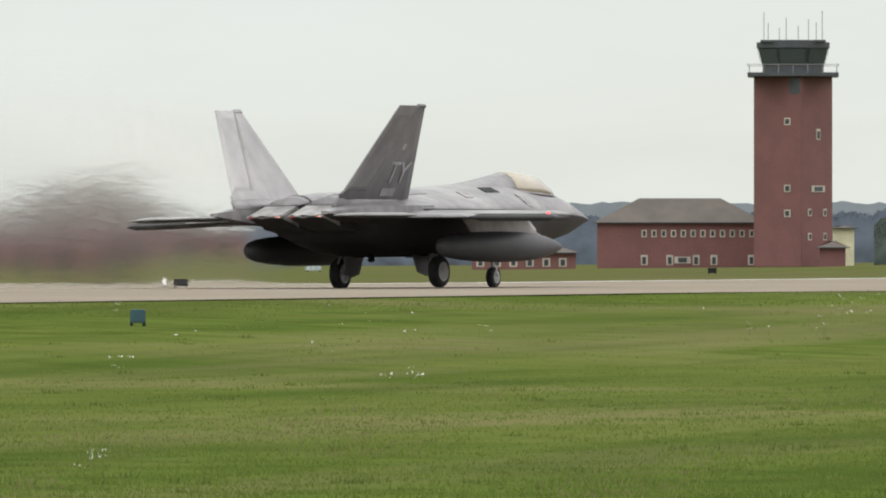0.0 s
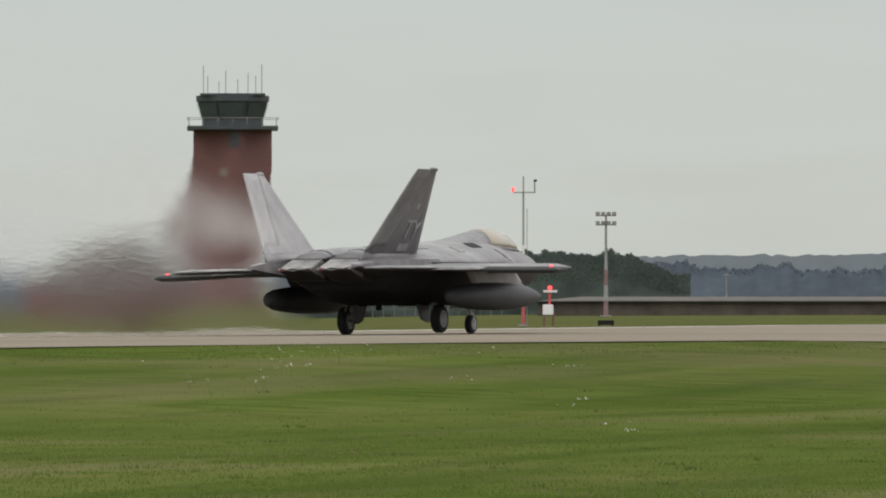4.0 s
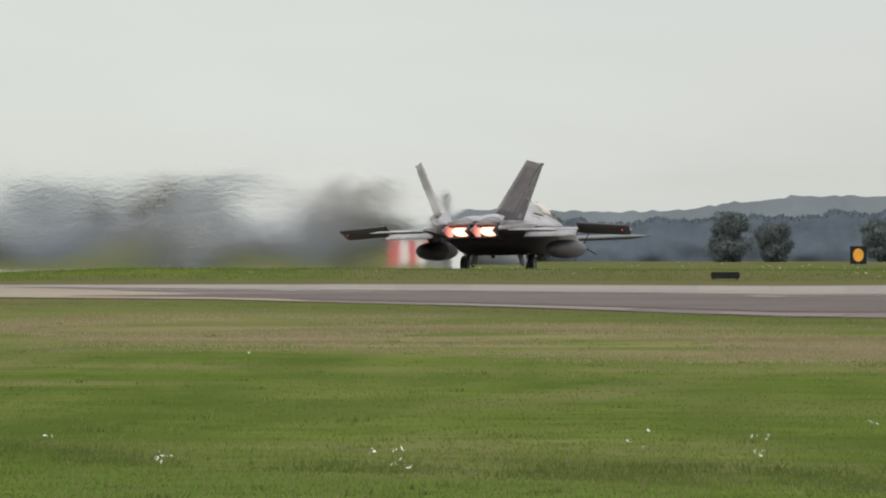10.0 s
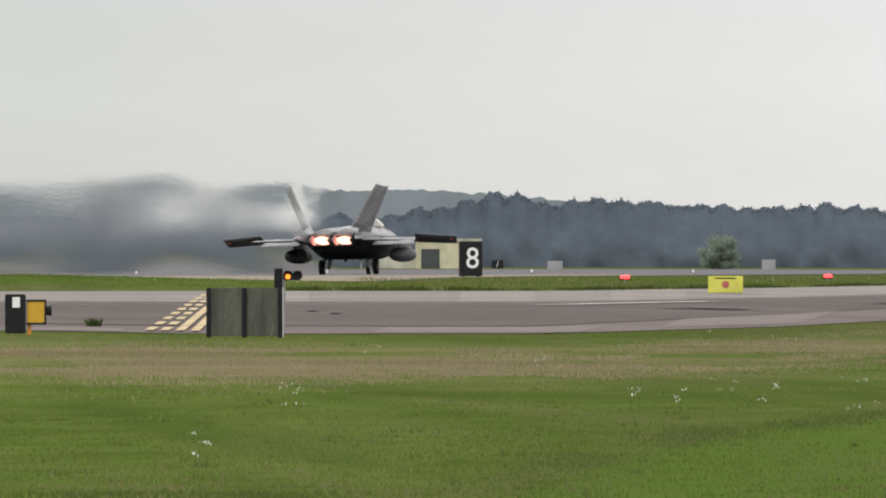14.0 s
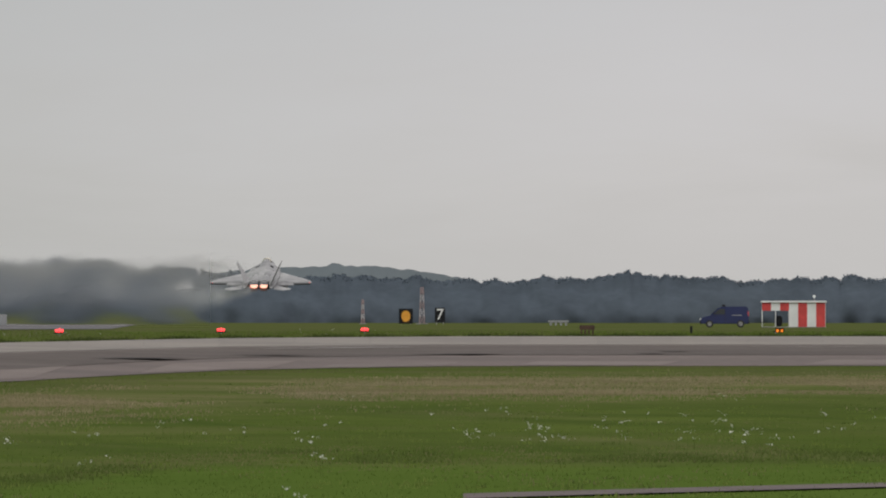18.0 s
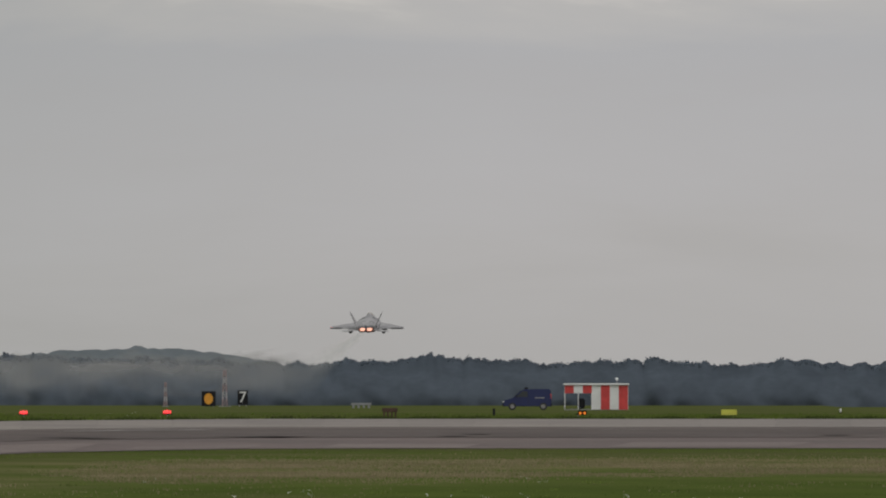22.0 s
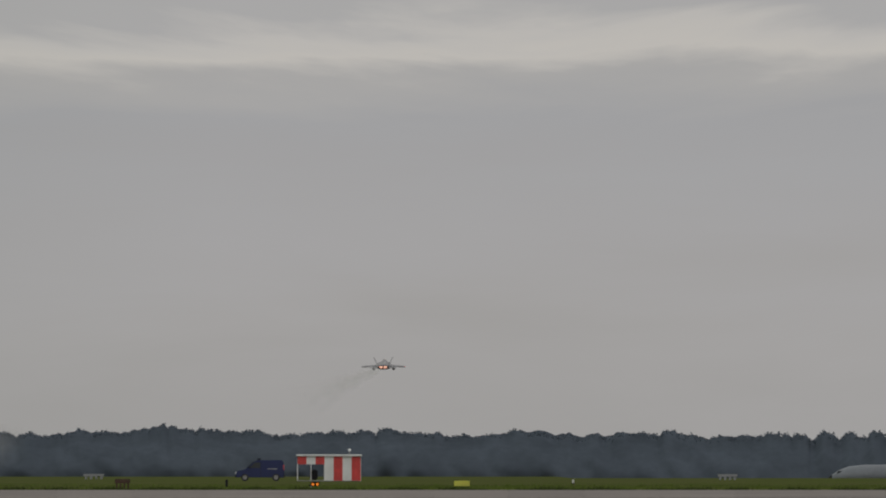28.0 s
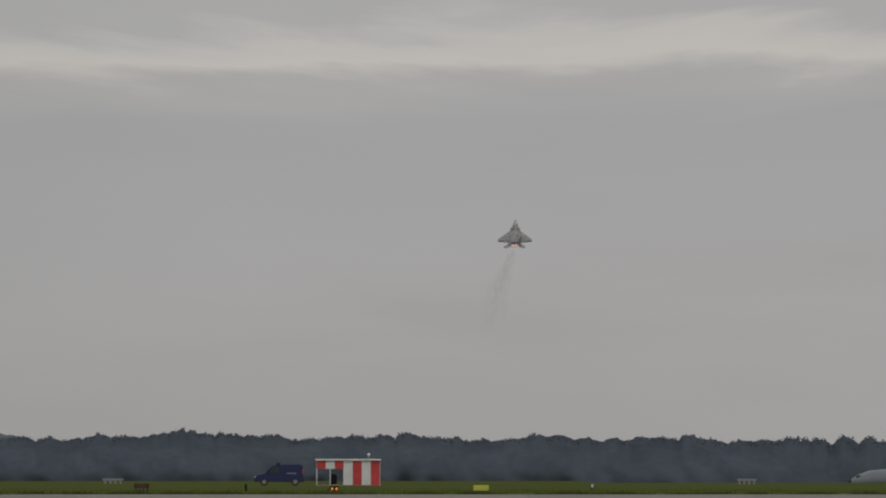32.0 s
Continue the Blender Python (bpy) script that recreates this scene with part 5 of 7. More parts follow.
def screen_board():
    t = stand("blast_board", -9.60, 252, "weathered grey-green two-panel board on dark posts", "board")
    for s in (-1, 1):
        part("panel", boxed(s * 0.45, 0, 0.04, 0.8, 0.08, 1.18, 0.01), STAINED, t)
    for x in (-0.88, 0.0, 0.88):
        part("post", boxed(x, -0.02, -0.08, 0.11, 0.14, 1.3, 0.01), BLACK, t)
    part("edge_strip", boxed(0.94, -0.02, 0.0, 0.03, 0.1, 1.22), WHITE, t)
    return t


turned_sign()
screen_board()


# ---- masts ----
def banded_mast(name, b, d, tall, r, label, bands=7, lattice=False, faded=False):
    t = stand(name, b, d, label, "mast")
    for k in range(bands):
        z0, z1 = tall * k / bands, tall * (k + 1) / bands
        # faded picks the colours that have distance haze mixed in
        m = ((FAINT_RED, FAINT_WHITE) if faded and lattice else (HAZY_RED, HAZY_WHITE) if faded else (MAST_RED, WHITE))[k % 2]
        if lattice:
            w0, w1 = r * (1 - 0.5 * z0 / tall), r * (1 - 0.5 * z1 / tall)
            c = [(1, 1), (-1, 1), (-1, -1), (1, -1)]
            for i in range(4):
                (ax, ay), (bx, by) = c[i], c[(i + 1) % 4]
                part("mast_leg", tubed((ax * w0, ay * w0, z0), (ax * w1, ay * w1, z1), 0.05 + 0.06 * r, sides=5), m, t)
                part("diagonal_brace", tubed((ax * w0, ay * w0, z0), (bx * w1, by * w1, z1), 0.03 + 0.04 * r, sides=5), m, t)
                part("cross_bar", tubed((ax * w1, ay * w1, z1), (bx * w1, by * w1, z1), 0.03 + 0.04 * r, sides=5), m, t)
        else:
            bm = tubed((0, 0, z0), (0, 0, z1), r * (1.15 - 0.5 * z0 / tall), r * (1.15 - 0.5 * z1 / tall), sides=10)
            part("band", bm, m, t)
    part("foot", boxed(0, 0, -0.1, r * 5, r * 5, 0.2), STEEL, t)
    return t


wm = banded_mast("wind_mast", -24.83, 455, 3.6, 0.085, "slim red and white banded wind mast with sensors", 4)
part("upper_pole", tubed((0, 0, 3.6), (0, 0, 5.9), 0.045), HAZY_WHITE, wm)
part("cable", tubed((0.16, 0, 0), (0.16, 0, 5.2), 0.02, sides=6), STEEL, wm)
part("crossarm", boxed(0.03, 0, 5.9, 1.0, 0.05, 0.05), STEEL, wm)
part("spike", tubed((0, 0, 5.9), (0, 0, 6.65), 0.03), STEEL, wm)
part("vane", tubed((0.5, 0, 5.9), (0.5, 0, 6.4), 0.03), STEEL, wm)
part("cups", boxed(0.53, 0, 6.4, 0.14, 0.1, 0.1), BLACK, wm)
part("beacon", boxed(-0.46, 0, 5.95, 0.13, 0.12, 0.2, 0.03), RED_LIGHT, wm)
lu = stand("lamp_unit", -24.69, 458, "white equipment box on legs with a red lamp above", "light")
part("box", boxed(-0.02, 0, 0.5, 0.48, 0.4, 0.46, 0.02), WHITE, lu)
for s in (-1, 1):
    part("leg", boxed(s * 0.2, 0, -0.05, 0.1, 0.3, 0.56), BRICK, lu)
part("pole", tubed((0.05, 0, 0.9), (0.05, 0, 1.55), 0.05), RED, lu)
part("arm", boxed(0.08, 0, 1.5, 0.62, 0.1, 0.1), WHITE, lu)
part("lamp", boxed(0.06, -0.05, 1.62, 0.17, 0.14, 0.17, 0.03), RED_LIGHT, lu)


def flood(b, d, tall):
    t = banded_mast("floodlight_mast", b, d, tall * 0.62, 0.22, "tall red and white banded floodlight mast, its colours paled for haze", 4, False, True)
    t["group"] = "floodlight masts"
    part("upper_pole", tubed((0, 0, tall * 0.62), (0, 0, tall), 0.13, 0.1), STEEL, t)
    for z in (tall - 0.05, tall - 0.95):
        part("crossbar", boxed(0, 0, z, 2.0, 0.15, 0.12), STEEL, t)
        for k in (-1, -0.33, 0.33, 1):
            part("floodlight", boxed(k * 0.8, -0.15, z + 0.08, 0.42, 0.3, 0.34, 0.03), STEEL, t)
    return t


flood(-24.37, 1000, 9.8)
flood(-19.99, 1150, 10.2)
lm = banded_mast("lattice_mast", -9.3, 1000, 6.0, 0.5, "red and white lattice mast with a white top", 5, True)
part("white_head", tubed((0, 0, 6.0), (0, 0, 8.2), 0.5, 0.45), WHITE, lm)
banded_mast("lattice_mast", -4.33, 1350, 4.8, 0.32, "red and white lattice mast, its colours paled for haze", 5, True, True)
banded_mast("lattice_mast", -4.66, 1350, 3.2, 0.2, "red and white lattice mast, its colours paled for haze", 5, True, True)
for b, h in ((-20.75, 2.0), (-23.7, 4.5), (-8.95, 3.5)):
    p = stand("lamp_post", b, 1180, "thin grey lamp post far across the field", "post")
    part("pole", tubed((0, 0, 0), (0, 0, h), 0.1, 0.06), STEEL, p)
    part("lantern", boxed(0, -0.2, h, 0.7, 0.4, 0.18), STEEL, p)


def tent(b, d, w, h, mat, label):
    t = stand("gable_tent", b, d, label, "tent", group="tents")
    part("canvas", loft(bmesh.new(), [[(-w / 2, y, 0), (w / 2, y, 0), (w / 2, y, h * 0.3), (0, y, h), (-w / 2, y, h * 0.3)] for y in (-2, 2)]), mat, t)
    return t


# canvas colours dulled by haze that is mixed in
TENT_PALE = material("hazy_white_canvas", (0.34, 0.325, 0.325), 0.8, 0, 0.06, 1.0)
TENT_DULL = material("hazy_beige_canvas", (0.25, 0.232, 0.215), 0.8, 0, 0.06, 1.0)
tent(-22.44, 1300, 3.3, 2.4, TENT_PALE, "white gabled tent on the far grass")
tent(-22.16, 1300, 2.4, 2.3, TENT_DULL, "pale beige gabled tent on the far grass")
bk = stand("shelter_building", -8.52, 1300, "pale beige flat-roofed concrete shelter with dark door", "building")
part("main_block", boxed(1.2, 0, 0, 8.2, 6, 3.5, 0.05), CREAM, bk)
part("low_block", boxed(-5.2, 0, 0, 4.6, 5, 1.7, 0.05), BEIGE, bk)
part("door", boxed(-1.0, -3.05, 0.1, 2.3, 0.1, 2.4), CAB, bk)
part("parapet", boxed(1.2, 0, 3.5, 8.6, 6.4, 0.3), BEIGE, bk)


# ---- striped huts ----
def hut(b, d, w, h, deep, glazed, label, beacon):
    t = stand("striped_hut", b, d, label, "hut", group="striped huts")
    n = 8 if glazed[0] else 7
    part("roof", boxed(0, 0, h, w + 0.25, deep + 0.4, 0.16, 0.03), WHITE, t)
    part("floor", boxed(0, 0, 0, w, deep, 0.08), STEEL, t)
    for k in range(n):
        m = RED if k % 2 == 0 else WHITE
        cx = -w / 2 + w * (k + 0.5) / n
        if k in glazed:
            part("wall_panel", boxed(cx, -deep / 2, h * 0.68, w / n, 0.08, h * 0.32), m, t)
        else:
            part("wall_panel", boxed(cx, -deep / 2, 0.05, w / n, 0.08, h - 0.05), m, t)
    g0, g1 = glazed[0], glazed[-1] + 1
    x0, x1 = -w / 2 + w * g0 / n, -w / 2 + w * g1 / n
    if g0:
        part("window_pane", boxed((x0 + x1) / 2, -deep / 2 + 0.03, 0.08, x1 - x0, 0.02, h * 0.6), SOFTWIN, t)
        part("back_wall", boxed(0, deep / 2, 0, w, 0.08, h), WHITE, t)
    else:
        # the bays at this end are open, on thin posts
        part("back_wall", boxed((x1 + w / 2) / 2, deep / 2, 0, w / 2 - x1, 0.08, h), WHITE, t)
        for x in (x0, x1):
            part("post", boxed(x, deep / 2, 0.05, 0.08, 0.08, h), WHITE, t)
        part("end_wall", boxed(x1, 0, 0.05, 0.08, deep, h - 0.05), WHITE, t)
    for x in (x0, (x0 + x1) / 2, x1):
        part("mullion", boxed(x, -deep / 2 - 0.03, 0.05, 0.07, 0.07, h * 0.66), WHITE, t)
    for s in ((-1, 1) if g0 else (1,)):
        part("side_wall", boxed(s * w / 2, 0, 0, 0.08, deep, h), WHITE, t)
    part("chair_back", boxed((x0 + x1) / 2 + 0.25, -deep / 2 + 0.5, 0.1, 0.6, 0.5, h * 0.42, 0.1), BLACK, t)
    part("beacon_stem", tubed((beacon, 0, h + 0.1), (beacon, 0, h + 0.45), 0.03), STEEL, t)
    bb = bmesh.new()
    bmesh.ops.create_icosphere(bb, subdivisions=2, radius=0.12, matrix=Matrix.Translation((beacon, 0, h + 0.52)))
    part("beacon", bb, WHITE, t, smooth=True)
    return t


hut(-16.21, 620, 4.6, 1.85, 3, (4, 5, 6), "red and white striped airfield hut with flat white roof", -1.5)
hut(-2.26, 850, 5.2, 2.05, 3, (0, 1, 2), "red and white striped airfield hut beside a blue van", 1.7)


FENCE_GREY = material("weathered_fence_wire", (0.13, 0.14, 0.135), 0.7, 0.2, 0.1, 2)


def fence(b0, b1, d, tall, posts):
    """A post and mesh fence seen across the field."""
    p0, p1 = Vector(polar(b0, d)), Vector(polar(b1, d))
    mid = (p0 + p1) / 2
    t = thing("field_fence", mid.x, mid.y, height(mid.x, mid.y), -(b0 + b1) / 2, "pale wire fence on thin posts before the trees", "fence")
    half = (p1 - p0).length / 2
    for k in range(posts):
        x = -half + 2 * half * k / (posts - 1)
        part("post", boxed(x, 0, -0.1, 0.09, 0.09, tall + 0.1), FENCE_GREY, t)
    for z in (tall * 0.45, tall * 0.93):
        part("rail", boxed(0, 0, z, 2 * half, 0.05, 0.05), FENCE_GREY, t)
    return t


fence(-25.85, -24.95, 1160, 1.9, 16)


# ---- van ----
def van():
    t = stand("van", -2.64, 846, "dark blue panel van parked beside the striped hut", "van", turn=0)
    side = [(-2.03, 0.32), (-2.05, 0.62), (-1.95, 0.82), (-1.25, 1.0), (-0.6, 1.58), (-0.3, 1.71), (1.7, 1.74), (1.86, 1.6), (1.93, 0.9), (1.9, 0.3)]
    body = bmesh.new()
    loft(body, [[(x, y, z) for x, z in side] for y in (-0.84, 0.84)])
    bmesh.ops.bevel(body, geom=[e for e in body.edges if abs(e.verts[0].co.y - e.verts[1].co.y) < 0.01], offset=0.06, segments=2, affect="EDGES")
    part("body", body, BLUE, t, smooth=False)
    part("side_window", loft(bmesh.new(), [[(-1.0, y, 1.08), (-0.05, y, 1.08), (-0.05, y, 1.55), (-0.48, y, 1.55)] for y in (-0.855, -0.84)]), DARKWIN, t)
    part("windscreen", loft(bmesh.new(), [[(-1.2, y, 1.09), (-1.17, y, 1.06), (-0.57, y, 1.6), (-0.6, y, 1.63)] for y in (-0.7, 0.7)]), DARKWIN, t)
    part("headlamp", boxed(-1.98, -0.6, 0.60, 0.2, 0.3, 0.16, 0.03), WHITE, t)
    part("front_bumper", boxed(-2.04, 0, 0.3, 0.14, 1.6, 0.26, 0.04), BLACK, t)
    part("rear_bumper", boxed(1.9, 0, 0.3, 0.14, 1.6, 0.26, 0.04), BLACK, t)
    part("door_seam", boxed(-0.02, -0.846, 0.4, 0.02, 0.012, 1.2), BLACK, t)
    part("side_lettering_bar", boxed(0.95, -0.848, 0.98, 0.8, 0.012, 0.07), CODE_GREY, t)
    part("tail_lamp", boxed(1.88, -0.75, 0.95, 0.08, 0.16, 0.4), RED, t)
    part("roof_beacon", boxed(-0.15, 0, 1.72, 0.3, 0.9, 0.16, 0.03), BLACK, t)
    part("mirror", boxed(-0.95, -0.95, 1.05, 0.1, 0.18, 0.2, 0.03), BLACK, t)
    for wx in (-1.3, 1.25):
        for s in (-1, 1):
            w = part("wheel", tubed((wx, s * 0.62, 0.31), (wx, s * 0.86, 0.31), 0.31, sides=22), RUBBER, t)
            part("rim", tubed((wx, s * 0.84, 0.31), (wx, s * 0.875, 0.31), 0.18, sides=14), STEEL, w)
    return t


van()


# ---- parked aircraft ----
def round_hull(bm, rows, n=18):
    return loft(bm, [[(r * cos(2 * pi * k / n) * wx, y, z + r * sin(2 * pi * k / n)) for k in range(n)] for y, r, z, wx in rows])


def tanker(b, d, turn, label):
    t = stand("tanker_aircraft", b, d, label, "aircraft", turn, "parked tankers")
    part("fuselage", round_hull(bmesh.new(), [(19.8, 0.1, 3.2, 1), (19.3, 0.7, 3.3, 1), (18.2, 1.25, 3.5, 1), (16.5, 1.75, 3.65, 1), (14, 1.95, 3.7, 1), (-6, 1.95, 3.7, 1), (-11, 1.8, 3.9, 1), (-16, 1.2, 4.4, 1), (-19.5, 0.4, 4.8, 1), (-20.2, 0.1, 4.9, 1)]), TANKER, t, smooth=True)
    part("cockpit_glazing", boxed(0, 18.0, 4.15, 1.9, 0.9, 0.5, 0.1), DARKWIN, t)
    part("nose_cone", round_hull(bmesh.new(), [(20.1, 0.05, 3.15, 1), (19.7, 0.5, 3.2, 1), (19.25, 0.74, 3.3, 1)]), BLACK, t, smooth=True)
    upright = Matrix(((0, 0, 1, 0), (-1, 0, 0, 0), (0, 1, 0, 0), (0, 0, 0, 1)))
    part("tail_fin", slab(bmesh.new(), [(11.2, 0), (17.2, 7.0), (19.9, 7.0), (19.4, 0)], 0.45, Matrix.Translation((0, 0, 5.3)) @ upright), TANKER, t)
    part("fin_cap", tubed((0, -20.6, 12.42), (0, -15.2, 12.42), 0.16, 0.07), TANKER, t, "thin probe along the fin top")
    part("fin_badge", boxed(0, -16.6, 9.6, 0.5, 1.2, 0.6), PAINT_W, t)
    for s in (-1, 1):
        S = Matrix.Diagonal((s, 1, 1, 1))
        part("wing", slab(bmesh.new(), [(1.5, 8.2), (20.0, -5.6), (20.0, -7.6), (7, -2.8), (1.5, -2.8)], 0.8, Matrix.Translation((0, 0, 2.9)) @ Matrix.Rotation(-s * radians(5), 4, "Y") @ S), TANKER, t)
        part("tailplane", slab(bmesh.new(), [(0.5, -15.2), (6.8, -19.2), (6.8, -20.6), (0.5, -19.0)], 0.35, Matrix.Translation((0, 0, 4.6)) @ Matrix.Rotation(-s * radians(6), 4, "Y") @ S), TANKER, t)
        for ex, ey, ez in ((8.2, 4.8, 2.05), (13.6, 0.6, 2.55)):
            e = part("engine", round_hull(bmesh.new(), [(ey + 2.2, 1.02, ez, 1), (ey + 1.6, 1.12, ez, 1), (ey - 0.6, 1.05, ez, 1), (ey - 2.2, 0.6, ez, 1)]), TANKER, t, smooth=True)
            for o in e.data.vertices:
                o.co.x += s * ex
            part("intake", tubed((s * ex, ey + 2.1, ez), (s * ex, ey + 2.24, ez), 0.86, sides=18), BLACK, e)
        for wy in (0.2, 1.4):
            part("main_wheel", tubed((s * 3.0, wy, 0.55), (s * 3.5, wy, 0.55), 0.55), RUBBER, t)
        part("main_strut", tubed((s * 3.2, 0.8, 0.6), (s * 3.0, 0.8, 2.8), 0.15), STEEL, t)
    part("nose_wheel", tubed((-0.25, 14.6, 0.45), (0.25, 14.6, 0.45), 0.45), RUBBER, t)
    part("nose_strut", tubed((0, 14.6, 0.5), (0, 14.6, 2.2), 0.12), STEEL, t)
    part("refuelling_boom", tubed((0, -14, 2.9), (0, -20.5, 3.6), 0.2, 0.15), TANKER, t)
    return t


tanker(-21.29, 1700, 21.3 * 0 + 90 + 6, "grey four-engined jet tanker parked on far grass apron")
tanker(-17.25, 1700, 96, "grey four-engined jet tanker with tall dark tail fin")
tanker(1.22, 1620, 94, "grey four-engined jet tanker half hidden behind rising grass")


def transport(b, d, turn):
    t = stand("transport_aircraft", b, d, "dark grey four-propeller high-wing transport aircraft", "aircraft", turn)
    part("fuselage", round_hull(bmesh.new(), [(13.6, 0.2, 2.7, 1), (13.2, 0.9, 2.8, 1), (12, 1.6, 2.9, 1), (10, 2.1, 3.1, 1), (8.5, 2.2, 3.2, 1), (-3, 2.2, 3.2, 1), (-8, 1.8, 3.8, 1), (-13, 0.9, 4.7, 1), (-15.8, 0.2, 5.2, 1)]), CARGO, t, smooth=True)
    part("cockpit_glazing", boxed(0, 11.3, 4.0, 2.4, 1.2, 0.6, 0.15), DARKWIN, t)
    upright = Matrix(((0, 0, 1, 0), (-1, 0, 0, 0), (0, 1, 0, 0), (0, 0, 0, 1)))
    part("tail_fin", slab(bmesh.new(), [(9.5, 0), (12.2, 5.8), (13.0, 6.4), (14.6, 6.3), (15.8, 5.0), (16.3, 0)], 0.5, Matrix.Translation((0, 0, 5.1)) @ upright), CARGO, t)
    for s in (-1, 1):
        S = Matrix.Diagonal((s, 1, 1, 1))
        part("wing", slab(bmesh.new(), [(0, 3.6), (20.2, 2.4), (20.2, 0.4), (6, -1.2), (0, -1.2)], 0.65, Matrix.Translation((0, 0, 5.3)) @ Matrix.Rotation(-s * radians(2), 4, "Y") @ S), CARGO, t)
        part("tailplane", slab(bmesh.new(), [(0.3, -11.5), (8.0, -12.8), (8.0, -14.4), (0.3, -15.6)], 0.35, Matrix.Translation((0, 0, 5.4)) @ S), CARGO, t)
        part("wheel_fairing", boxed(s * 2.2, -0.5, 0.6, 1.0, 7.0, 1.6, 0.4), CARGO, t)
        for wy in (0.8, -1.8):
            part("main_wheel", tubed((s * 1.9, wy, 0.6), (s * 2.5, wy, 0.6), 0.6), RUBBER, t)
        for ex in (5.0, 10.2):
            e = part("engine_nacelle", round_hull(bmesh.new(), [(5.6, 0.35, 4.75, 1), (5.2, 0.6, 4.75, 1), (2.5, 0.65, 4.8, 1), (-0.5, 0.3, 5.1, 1)]), CARGO, t, smooth=True)
            for o in e.data.vertices:
                o.co.x += s * ex
            part("spinner", tubed((s * ex, 5.6, 4.75), (s * ex, 6.1, 4.75), 0.3, 0.05), BLACK, e)
            pr = bmesh.new()
            for k in range(4):
                a = pi / 2 * k + 0.5
                tube(pr, (s * ex, 5.75, 4.75), (s * ex + 2.05 * cos(a), 5.75, 4.75 + 2.05 * sin(a)), 0.1, 0.05, sides=6)
            part("propeller", pr, BLACK, e)
    part("nose_wheel", tubed((-0.3, 9.5, 0.45), (0.3, 9.5, 0.45), 0.45), RUBBER, t)
    part("nose_strut", tubed((0, 9.5, 0.5), (0, 9.5, 1.6), 0.12), STEEL, t)
    return t


transport(-15.88, 1220, 180 + 20)


# ---- trees ----
def ico(level):
    bm = bmesh.new()
    bmesh.ops.create_icosphere(bm, subdivisions=level, radius=1.0)
    v = np.array([x.co[:] for x in bm.verts])
    f = np.array([[x.index for x in p.verts] for p in bm.faces])
    bm.free()
    return v, f


ICO2, ICO1 = ico(2), ico(1)


class Mass:
    """Collects faces of foliage, grass or smoke into one mesh; leaves take the second material."""

    def __init__(self):
        self.v, self.f, self.s, self.n = [], [], [], 0

    def add(self, v, f, slot=0):
        self.v.append(np.asarray(v, float))
        self.f.append(np.asarray(f) + self.n)
        self.s.append(np.full(len(f), slot))
        self.n += len(v)

    def blob(self, rng, c, r, squash=0.85, level=2, rough=0.3):
        v, f = ICO2 if level == 2 else ICO1
        ph = rng.uniform(0, 6.28, 6)
        k = 1 + rough * (np.sin(v[:, 0] * 3.1 + ph[0]) * np.sin(v[:, 1] * 2.7 + ph[1]) + 0.6 * np.sin(v[:, 2] * 5 + ph[2] + v[:, 0] * 4)) + rng.normal(0, rough * 0.35, len(v))
        self.add(np.asarray(c) + v * (k * r)[:, None] * np.array([1, 1, squash]), f)

    def leaves(self, rng, c, r, count, size, squash=0.85):
        d = rng.normal(size=(count, 3))
        d /= np.linalg.norm(d, axis=1)[:, None]
        p = np.asarray(c) + d * (r * rng.uniform(0.55, 1.25, count))[:, None] * np.array([1, 1, squash])
        a, e = rng.normal(size=(count, 3)), rng.normal(size=(count, 3))
        a /= np.linalg.norm(a, axis=1)[:, None]
        e /= np.linalg.norm(e, axis=1)[:, None]
        s = (size * rng.uniform(0.6, 1.4, count))[:, None]
        v = np.stack([p - a * s, p + e * s, p + a * s], 1).reshape(-1, 3)
        self.add(v, np.arange(count * 3).reshape(-1, 3), 1)

    def mesh(self, name, *mats):
        me = bpy.data.meshes.new(name)
        v, f, s = np.concatenate(self.v), np.concatenate(self.f), np.concatenate(self.s)
        me.from_pydata(v.tolist(), [], f.tolist())
        for m in mats:
            me.materials.append(m)
        me.polygons.foreach_set("material_index", s.astype(int).tolist())
        me.polygons.foreach_set("use_smooth", (s == 0).tolist())
        return new(name, me)


def tree(b, d, h, w, seed, label="dark green broad-leaved tree with an uneven crown", mat=None, inner=None):
    rng = np.random.default_rng(seed)
    t = stand("tree", b, d, label, "tree", group="field trees")
    trunk = bmesh.new()
    tube(trunk, (0, 0, -0.2), (0, 0, h * 0.55), w * 0.045, w * 0.025, sides=8)
    for k in range(5):
        a = k * 1.3 + seed
        tube(trunk, (0, 0, h * (0.25 + 0.05 * k)), (cos(a) * w * 0.28, sin(a) * w * 0.28, h * (0.5 + 0.06 * k)), w * 0.02, w * 0.008, sides=6)
    part("trunk", trunk, BARK, t)
    m = Mass()
    for k in range(54):
        z = rng.uniform(0.08, 0.9)
        reach = w * 0.40 * math.sqrt(max(0.05, 1 - ((z - 0.42) / 0.58) ** 2))
        a = rng.uniform(0, 6.28)
        q = rng.uniform(0.1, 1.05) * reach
        r = w * rng.uniform(0.09, 0.17)
        c = (cos(a) * q, sin(a) * q * 0.8, h * z - r * 0.1)
        m.blob(rng, c, r * 0.5, 0.9, 1, 0.35)
        m.leaves(rng, c, r * 1.05, 520, w * 0.019)
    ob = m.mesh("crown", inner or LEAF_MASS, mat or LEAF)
    ob.parent = t
    return t


